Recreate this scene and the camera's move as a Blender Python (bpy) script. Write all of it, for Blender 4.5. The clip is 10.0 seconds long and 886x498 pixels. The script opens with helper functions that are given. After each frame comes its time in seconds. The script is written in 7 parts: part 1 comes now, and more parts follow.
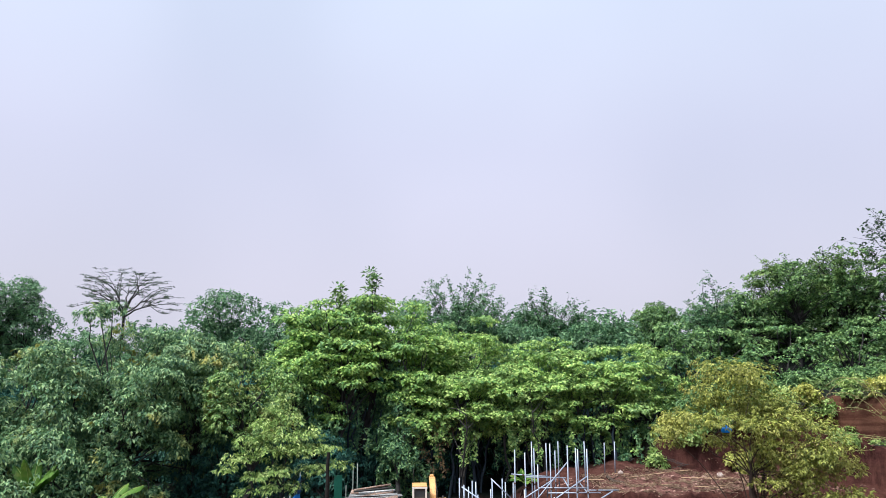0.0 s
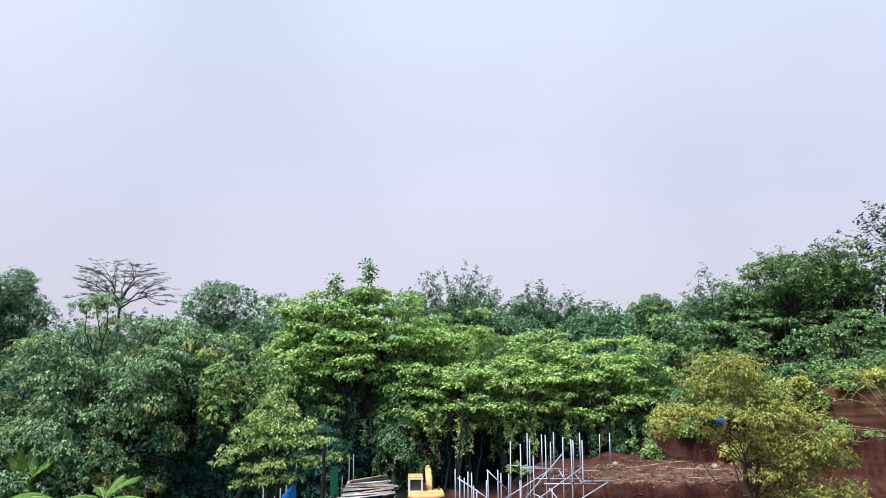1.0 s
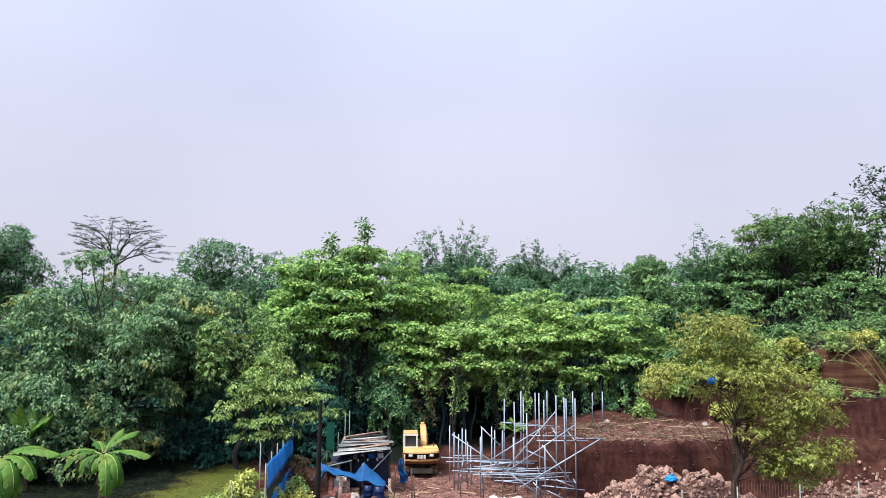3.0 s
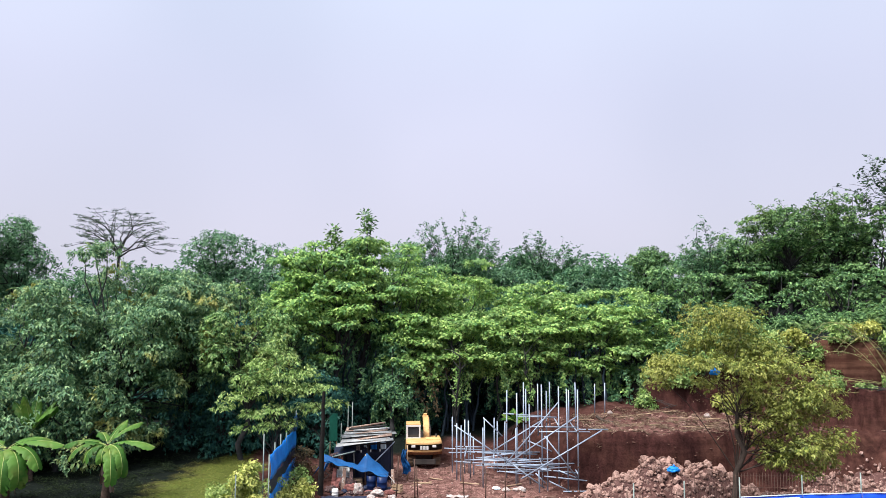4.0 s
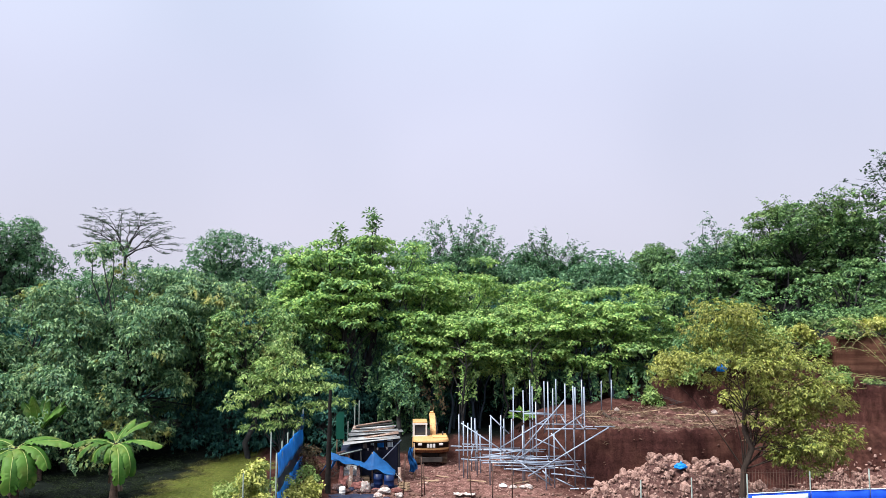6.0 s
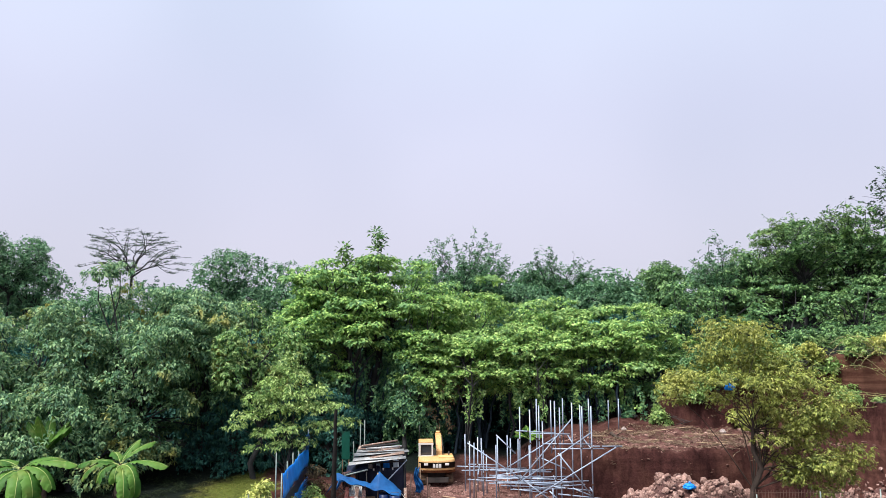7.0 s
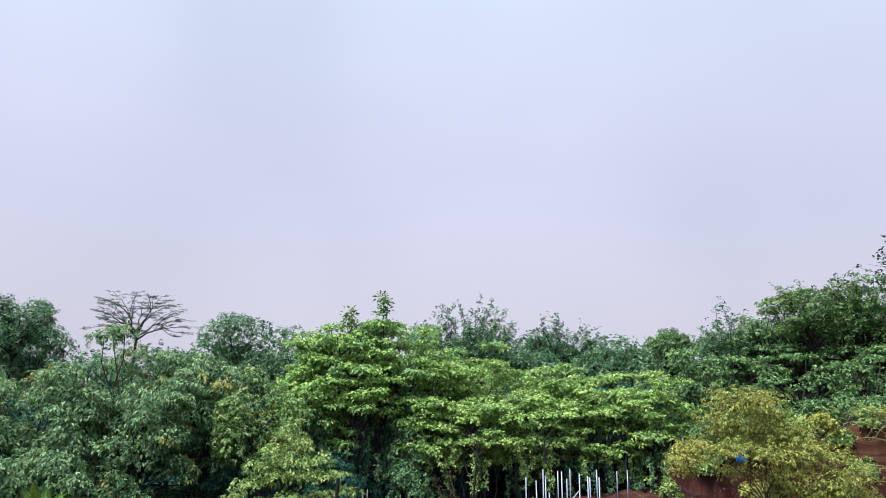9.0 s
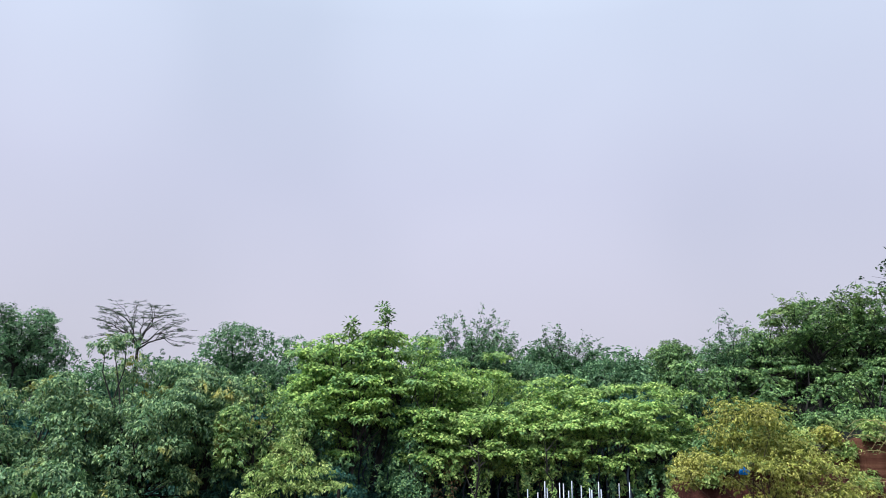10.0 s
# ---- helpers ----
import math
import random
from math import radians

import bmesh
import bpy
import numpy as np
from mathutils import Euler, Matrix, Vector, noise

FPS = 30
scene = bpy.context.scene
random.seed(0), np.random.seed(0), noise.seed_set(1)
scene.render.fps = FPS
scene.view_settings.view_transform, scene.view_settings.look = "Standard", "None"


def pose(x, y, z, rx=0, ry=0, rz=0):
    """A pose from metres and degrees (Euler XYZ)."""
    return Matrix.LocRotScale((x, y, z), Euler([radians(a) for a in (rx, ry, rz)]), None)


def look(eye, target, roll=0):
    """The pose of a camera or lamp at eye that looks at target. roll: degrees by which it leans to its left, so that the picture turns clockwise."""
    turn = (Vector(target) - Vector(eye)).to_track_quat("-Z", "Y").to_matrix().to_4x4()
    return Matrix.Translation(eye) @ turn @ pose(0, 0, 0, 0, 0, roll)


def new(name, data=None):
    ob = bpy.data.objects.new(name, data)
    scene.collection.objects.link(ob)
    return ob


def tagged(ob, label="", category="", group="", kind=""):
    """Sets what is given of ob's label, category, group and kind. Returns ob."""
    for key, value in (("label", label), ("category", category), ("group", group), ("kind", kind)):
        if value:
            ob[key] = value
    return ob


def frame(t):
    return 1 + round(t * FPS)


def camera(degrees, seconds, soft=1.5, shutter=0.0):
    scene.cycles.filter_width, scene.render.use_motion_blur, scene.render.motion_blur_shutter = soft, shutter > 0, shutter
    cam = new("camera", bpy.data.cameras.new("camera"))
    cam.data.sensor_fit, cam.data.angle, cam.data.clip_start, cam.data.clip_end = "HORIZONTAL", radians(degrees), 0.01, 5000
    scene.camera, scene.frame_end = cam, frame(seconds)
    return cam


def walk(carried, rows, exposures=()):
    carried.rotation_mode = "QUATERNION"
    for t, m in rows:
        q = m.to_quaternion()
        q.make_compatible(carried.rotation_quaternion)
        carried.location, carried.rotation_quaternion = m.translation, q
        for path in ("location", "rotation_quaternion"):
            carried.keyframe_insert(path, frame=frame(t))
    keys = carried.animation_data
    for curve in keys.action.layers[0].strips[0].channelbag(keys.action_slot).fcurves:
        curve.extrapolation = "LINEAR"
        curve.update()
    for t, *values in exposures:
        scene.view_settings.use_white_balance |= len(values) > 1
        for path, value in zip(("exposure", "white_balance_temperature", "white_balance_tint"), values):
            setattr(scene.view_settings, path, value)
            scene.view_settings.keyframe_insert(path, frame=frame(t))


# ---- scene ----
EYE = (0.0, 0.0, 9.2)
cam = camera(62.5, 10.0, soft=0.6)
walk(cam, [
    (0.0, pose(*EYE, 100.082, 0.291, 0.276)),
    (0.5, pose(*EYE, 99.882, 0.266, 0.152)),
    (1.0, pose(*EYE, 99.436, 0.238, -0.029)),
    (1.5, pose(*EYE, 98.611, 0.147, -0.292)),
    (2.0, pose(*EYE, 97.756, -0.009, -0.415)),
    (2.5, pose(*EYE, 96.914, -0.126, -0.457)),
    (4.0, pose(*EYE, 95.607, -0.131, -0.184)),
    (4.5, pose(*EYE, 95.448, -0.070, -0.104)),
    (5.0, pose(*EYE, 95.260, -0.000, 0.000)),
    (6.5, pose(*EYE, 95.878, 0.265, 0.483)),
    (7.0, pose(*EYE, 96.912, 0.323, 0.723)),
    (7.5, pose(*EYE, 98.380, 0.304, 0.871)),
    (8.0, pose(*EYE, 99.749, 0.186, 0.947)),
    (8.5, pose(*EYE, 100.956, 0.009, 1.067)),
    (9.0, pose(*EYE, 102.028, -0.185, 1.110)),
    (9.5, pose(*EYE, 102.593, -0.319, 1.197)),
    (10.0, pose(*EYE, 102.842, -0.422, 1.226)),
], exposures=((0.0, 0.82), (2.5, 0.86), (7.0, 0.84), (8.5, 0.80), (10.0, 0.66)))

# ---- world and sun: bright hazy overcast ----
SUN_EL, SUN_AZ = 57.0, -126.0    # elevation; compass angle from +y, clockwise
world = bpy.data.worlds.new("hazy_sky")
scene.world = world
world.use_nodes = True
wn, wl = world.node_tree.nodes, world.node_tree.links
wn.clear()
w_out = wn.new("ShaderNodeOutputWorld")
w_bg = wn.new("ShaderNodeBackground")
w_sky = wn.new("ShaderNodeTexSky")
w_sky.sky_type = "NISHITA"
w_sky.sun_disc = False
w_sky.sun_elevation = radians(SUN_EL)
w_sky.sun_rotation = radians(SUN_AZ)
w_sky.dust_density = 4.0
w_dim = wn.new("ShaderNodeVectorMath")
w_dim.operation = "SCALE"
w_dim.inputs["Scale"].default_value = 0.06
wl.new(w_sky.outputs[0], w_dim.inputs[0])
# cloud veil: a pale layer, pinker near the horizon, with broad soft patches of thin blue
w_co = wn.new("ShaderNodeTexCoord")
w_sep = wn.new("ShaderNodeSeparateXYZ")
wl.new(w_co.outputs["Generated"], w_sep.inputs[0])
w_ramp = wn.new("ShaderNodeValToRGB")
w_el = w_ramp.color_ramp.elements
for e, (p, c) in zip((w_el[0], w_el[1], w_el.new(0.12), w_el.new(0.3), w_el.new(0.5), w_el.new(0.62)),
                     ((0.0, (0.361, 0.359, 0.425, 1)), (1.0, (2.55, 3.05, 4.0, 1)), (0.12, (0.383, 0.381, 0.462, 1)), (0.3, (0.394, 0.409, 0.518, 1)), (0.5, (0.420, 0.470, 0.585, 1)), (0.62, (0.50, 0.585, 0.705, 1)))):
    e.position, e.color = p, c
wl.new(w_sep.outputs["Z"], w_ramp.inputs[0])
w_noise = wn.new("ShaderNodeTexNoise")
w_noise.inputs["Scale"].default_value = 2.2
w_noise.inputs["Detail"].default_value = 2.0
w_noise.inputs["Roughness"].default_value = 0.4
wl.new(w_co.outputs["Generated"], w_noise.inputs["Vector"])
w_veil = wn.new("ShaderNodeMapRange")
w_veil.inputs["From Min"].default_value, w_veil.inputs["From Max"].default_value = 0.35, 0.7
w_veil.inputs["To Min"].default_value, w_veil.inputs["To Max"].default_value = 0.97, 0.80
wl.new(w_noise.outputs[0], w_veil.inputs[0])
w_mix = wn.new("ShaderNodeMix")
w_mix.data_type = "RGBA"
wl.new(w_veil.outputs[0], w_mix.inputs["Factor"])
wl.new(w_dim.outputs[0], w_mix.inputs["A"])
wl.new(w_ramp.outputs[0], w_mix.inputs["B"])
# the veil brightens broadly round the hidden sun
w_dot = wn.new("ShaderNodeVectorMath")
w_dot.operation = "DOT_PRODUCT"
w_dot.inputs[1].default_value = (math.sin(radians(SUN_AZ)) * math.cos(radians(SUN_EL)), math.cos(radians(SUN_AZ)) * math.cos(radians(SUN_EL)), math.sin(radians(SUN_EL)))
wl.new(w_co.outputs["Generated"], w_dot.inputs[0])
w_glow = wn.new("ShaderNodeMapRange")
w_glow.interpolation_type = "SMOOTHSTEP"
w_glow.inputs["From Min"].default_value, w_glow.inputs["From Max"].default_value = 0.3, 1.0
w_glow.inputs["To Min"].default_value, w_glow.inputs["To Max"].default_value = 1.0, 1.9
wl.new(w_dot.outputs["Value"], w_glow.inputs[0])
w_lift = wn.new("ShaderNodeVectorMath")
w_lift.operation = "SCALE"
wl.new(w_mix.outputs["Result"], w_lift.inputs[0])
wl.new(w_glow.outputs[0], w_lift.inputs["Scale"])
wl.new(w_lift.outputs[0], w_bg.inputs["Color"])
w_bg.inputs["Strength"].default_value = 1.08
wl.new(w_bg.outputs[0], w_out.inputs[0])

sun = new("sun", bpy.data.lights.new("sun", "SUN"))
sun.data.energy, sun.data.angle, sun.data.color = 3.9, radians(22), (1.0, 0.975, 0.945)
az, el = radians(SUN_AZ), radians(SUN_EL)
sun_dir = Vector((math.sin(az) * math.cos(el), math.cos(az) * math.cos(el), math.sin(el)))
sun.matrix_world = look(sun_dir * 200, (0, 0, 0))


# ---- materials ----
def shader(name):
    m = bpy.data.materials.new(name)
    m.use_nodes = True
    return m, m.node_tree.nodes, m.node_tree.links, m.node_tree.nodes["Principled BSDF"]


def noise_tex(n, l, scale, detail=4.0, rough=0.6, space="Object"):
    co, t = n.new("ShaderNodeTexCoord"), n.new("ShaderNodeTexNoise")
    t.inputs["Scale"].default_value, t.inputs["Detail"].default_value, t.inputs["Roughness"].default_value = scale, detail, rough
    l.new(co.outputs[space], t.inputs["Vector"])
    return t.outputs[0]


def ramp(n, l, fac, stops):
    r = n.new("ShaderNodeValToRGB")
    el = r.color_ramp.elements
    while len(el) < len(stops):
        el.new(0.5)
    for e, (p, c) in zip(el, stops):
        e.position, e.color = p, (*c, 1)
    l.new(fac, r.inputs[0])
    return r.outputs[0]


def mix(n, l, fac, a, b, mode="MIX"):
    m = n.new("ShaderNodeMix")
    m.data_type, m.blend_type = "RGBA", mode
    for key, v in (("Factor", fac), ("A", a), ("B", b)):
        s = m.inputs[key] if key != "Factor" else m.inputs[0]
        if isinstance(v, bpy.types.NodeSocket):
            l.new(v, s)
        else:
            s.default_value = v if key == "Factor" else (*v, 1)
    return m.outputs["Result"]


def bump(n, l, bsdf, height, strength, dist=0.03):
    b = n.new("ShaderNodeBump")
    b.inputs["Strength"].default_value, b.inputs["Distance"].default_value = strength, dist
    l.new(height, b.inputs["Height"])
    l.new(b.outputs[0], bsdf.inputs["Normal"])


def foliage(name, dark, mid, light, patch=None, patch_scale=0.35, patch_amount=0.5, glow=0.3, edge=(0.5, 0.68), gloss=0.3):
    """Leaves: each island takes its own shade; broad patches turn towards another colour."""
    m, n, l, b = shader(name)
    geo = n.new("ShaderNodeNewGeometry")
    col = ramp(n, l, geo.outputs["Random Per Island"], ((0.0, dark), (0.5, mid), (1.0, light)))
    if patch:
        f = ramp(n, l, noise_tex(n, l, patch_scale, 3.0), ((edge[0], (0, 0, 0)), (edge[1], (patch_amount,) * 3)))
        col = mix(n, l, f, col, patch)
    shade = ramp(n, l, noise_tex(n, l, 0.9, 2.0), ((0.3, (0.75,) * 3), (0.7, (1.15,) * 3)))
    col = mix(n, l, 1.0, col, shade, "MULTIPLY")
    l.new(col, b.inputs["Base Color"])
    b.inputs["Roughness"].default_value = 0.5
    b.inputs["Specular IOR Level"].default_value = gloss
    tr, ms = n.new("ShaderNodeBsdfTranslucent"), n.new("ShaderNodeMixShader")
    l.new(col, tr.inputs["Color"])
    ms.inputs[0].default_value = glow
    l.new(b.outputs[0], ms.inputs[1])
    l.new(tr.outputs[0], ms.inputs[2])
    l.new(ms.outputs[0], n["Material Output"].inputs["Surface"])
    return m


def surface(name, a, b_col, scale, rough=0.8, metal=0.0, bumps=0.3, fine=None, dist=0.02, spots=None):
    """A plain surface with stains at one scale and grain at another."""
    m, n, l, b = shader(name)
    big = noise_tex(n, l, scale, 5.0)
    col = ramp(n, l, big, ((0.3, a), (0.7, b_col)))
    info = n.new("ShaderNodeObjectInfo")
    var = ramp(n, l, info.outputs["Random"], ((0.0, (0.82,) * 3), (1.0, (1.12,) * 3)))
    col = mix(n, l, 1.0, col, var, "MULTIPLY")
    small = noise_tex(n, l, fine or scale * 9, 3.0)
    if spots:
        f = ramp(n, l, small, ((0.56, (0, 0, 0)), (0.66, (1, 1, 1))))
        col = mix(n, l, f, col, spots)
    l.new(col, b.inputs["Base Color"])
    b.inputs["Roughness"].default_value, b.inputs["Metallic"].default_value = rough, metal
    b.inputs["Specular IOR Level"].default_value = 0.5 if metal or rough < 0.3 else 0.2
    bump(n, l, b, small, bumps, dist)
    return m


LEAF_DEEP = foliage("leaf_deep_green", (0.0337, 0.1006, 0.0575), (0.1023, 0.2189, 0.0979), (0.3009, 0.4378, 0.202), (0.3611, 0.3195, 0.0612), 0.32, 0.7, 0.3, (0.57, 0.66))
# undergrowth: the dim bluish shade below the canopy put into leaf colour
LEAF_UNDER_SHADE = foliage("leaf_undergrowth_shade", (0.0149, 0.0617, 0.0587), (0.0327, 0.108, 0.0894), (0.0743, 0.1852, 0.1277), gloss=0.06)
LEAF_BRIGHT = foliage("leaf_bright_green", (0.0579, 0.1643, 0.0538), (0.2059, 0.3816, 0.091), (0.4675, 0.636, 0.1861), (0.1057, 0.212, 0.1137), 0.45, 0.6, 0.34, (0.5, 0.64))
LEAF_VINE = foliage("leaf_vine_green", (0.0639, 0.1733, 0.0522), (0.226, 0.3938, 0.0985), (0.4961, 0.6405, 0.2112), (0.1323, 0.231, 0.1106), 0.4, 0.5, 0.34, (0.5, 0.64))
# distant trees: haze put into the leaf colour as a bluer green
LEAF_HAZE = foliage("leaf_haze_green", (0.0308, 0.095, 0.0516), (0.0814, 0.1947, 0.0929), (0.187, 0.3325, 0.1634))
LEAF_HILL = foliage("leaf_hill_green", (0.0245, 0.0722, 0.028), (0.0806, 0.186, 0.0656), (0.2628, 0.425, 0.1574), (0.1955, 0.2338, 0.0437), 0.25, 0.45)
LEAF_YELLOW = foliage("leaf_yellow_green", (0.0706, 0.1114, 0.0275), (0.2369, 0.2811, 0.0495), (0.4435, 0.4668, 0.132), (0.252, 0.2016, 0.055), 0.5, 0.45, 0.35)
LEAF_LIME = foliage("leaf_lime_green", (0.0581, 0.1359, 0.0374), (0.227, 0.3589, 0.0907), (0.4963, 0.6091, 0.2348), (0.095, 0.1849, 0.048), 0.5, 0.5)
LEAF_WEED = foliage("leaf_weed", (0.1008, 0.1714, 0.0403), (0.2621, 0.3629, 0.0907), (0.4838, 0.5443, 0.2016), (0.1411, 0.2419, 0.0504), 1.0, 0.5)
LEAF_MIXED = foliage("leaf_green_and_rusty", (0.0345, 0.1035, 0.0393), (0.1495, 0.299, 0.0852), (0.391, 0.5175, 0.1966), (0.391, 0.2875, 0.0655), 0.4, 0.75, 0.3, (0.55, 0.66))
LEAF_PALE = foliage("leaf_pale_yellow", (0.1452, 0.1877, 0.0337), (0.3733, 0.3963, 0.0876), (0.6429, 0.6259, 0.202), (0.1659, 0.2503, 0.0404), 1.2, 0.6)
LEAF_BANANA = foliage("leaf_banana", (0.0263, 0.09, 0.0165), (0.0638, 0.1575, 0.0263), (0.15, 0.27, 0.0525), (0.18, 0.225, 0.0525), 1.2, 0.6, 0.35, gloss=0.12)
LEAF_GRASS = foliage("grass_blades", (0.0765, 0.0935, 0.017), (0.1445, 0.1615, 0.0298), (0.238, 0.2295, 0.0595), (0.0595, 0.0765, 0.017), 0.6, 0.7)
# creepers below the canopy: shade put into a darker green than LEAF_VINE
LEAF_SHADE = foliage("leaf_canopy_shade", (0.0253, 0.0855, 0.0498), (0.0805, 0.1995, 0.0886), (0.23, 0.3876, 0.1552))
LEAF_THIN = foliage("leaf_small_dark", (0.02, 0.05, 0.03), (0.05, 0.10, 0.055), (0.11, 0.17, 0.09))
# near-black leaf: the shadow beside the grass put into its colour
LEAF_SHADOW = foliage("leaf_shadow_weeds", (0.008, 0.014, 0.008), (0.018, 0.028, 0.014), (0.04, 0.055, 0.026), gloss=0.04)
LEAF_DRY = foliage("leaf_dry", (0.06, 0.04, 0.022), (0.13, 0.09, 0.045), (0.24, 0.18, 0.09))
BARK = surface("bark", (0.016, 0.017, 0.018), (0.045, 0.043, 0.042), 2.0, 0.9, 0, 0.8, 14, 0.03)
BARK_DEAD = surface("dark_trunk_bark", (0.005, 0.005, 0.005), (0.018, 0.014, 0.012), 3.0, 0.95, 0, 0.8, 14, 0.03)
BARK_WARM = surface("brown_bark", (0.020, 0.014, 0.011), (0.052, 0.037, 0.029), 2.0, 0.9, 0, 0.8, 14, 0.03)
# stems under the canopy: the hollow's bluish shade put into bark colour
BARK_SHADE = surface("shade_bark", (0.013, 0.0238, 0.0358), (0.0346, 0.05, 0.064), 3.0, 0.9, 0, 0.7, 14, 0.03)


# ---- terrain ----
def step(v):
    v = np.clip(v, 0.0, 1.0)
    return v * v * (3 - 2 * v)


def rough_noise(x, y):
    return (np.sin(x * 1.7 + 0.6 * np.sin(y * 1.3)) * np.cos(y * 1.9 + 0.7 * np.sin(x * 0.9)) + 0.5 * np.sin(x * 4.1 + y * 2.3) * np.cos(y * 5.3 - x * 1.7)
            + 0.3 * np.sin(x * 9.7 - y * 7.1 + 2 * np.sin(y * 3.3)))


def ground_z(x, y):
    x, y = np.asarray(x, float), np.asarray(y, float)
    n = rough_noise(x, y)
    wob = 0.35 * np.sin(x * 0.9) + 0.12 * np.sin(x * 2.3 + 1)
    # lower terrace, cut steep in front, falling gently at its side
    back = step((y - 41.5) / 4.5)
    x_l, w_l = 7.4 - 5.2 * back + 0.25 * np.sin(y * 1.9), 0.9 + 4.4 * back
    front = 40.8 + wob - 0.10 * np.clip(x - 17, 0, 12)
    slope = 0.9 + 2.5 * step((x - 17) / 4)
    front = front + 0.16 * rough_noise(x * 1.6, y * 1.6)
    t1 = 2.95 * step((y - front) / slope) * step((x - x_l) / w_l)
    t1 = t1 + 0.35 * step((y - 44) / 7) * step((x - 9) / 3)
    woods = 1.2 * step((y - 49) / 6)
    base = np.maximum(t1, woods)
    # upper cut with a ledge
    wob2 = 0.3 * np.sin(x * 1.3 + 2) + 0.15 * np.sin(x * 3.7)
    f2 = 50.0 - 0.36 * np.clip(x - 14, -2, 16) + wob2 + 0.12 * rough_noise(x * 1.7, y * 1.5)
    led = step((x - 19.5) / 3)
    side = step((x - 13.7 + 0.2 * np.sin(y * 2)) / 1.0)
    total = 1.9 + 3.0 * step((x - 14) / 11)
    up = led * 2.2 * step((y - f2 + 2.6) / 0.7) + (total - led * 2.2) * step((y - f2) / 0.8)
    hill = 6.0 * step((y - f2 - 2) / 40) * step((x - 12) / 14)
    amp = 0.05 + 0.05 * step((x + 7) / 2) + 0.05 * step((x - 7) / 3)
    return base + side * up + hill + amp * n * step((y - 15) / 10) * (1 - step((y - 90) / 20))


def gz(x, y):
    return float(ground_z(x, y))


def mesh_object(name, verts, faces, material, smooth=False):
    """Arrays to a mesh object: verts (n, 3), faces (m, k)."""
    verts, faces = np.asarray(verts, np.float32), np.asarray(faces, np.int32)
    me = bpy.data.meshes.new(name)
    me.vertices.add(len(verts))
    me.vertices.foreach_set("co", verts.ravel())
    k = faces.shape[1]
    me.loops.add(faces.size)
    me.loops.foreach_set("vertex_index", faces.ravel())
    me.polygons.add(len(faces))
    me.polygons.foreach_set("loop_start", np.arange(0, faces.size, k, dtype=np.int32))
    me.polygons.foreach_set("use_smooth", np.full(len(faces), smooth))
    me.materials.append(material)
    me.update(calc_edges=True)
    me.validate()
    return new(name, me)


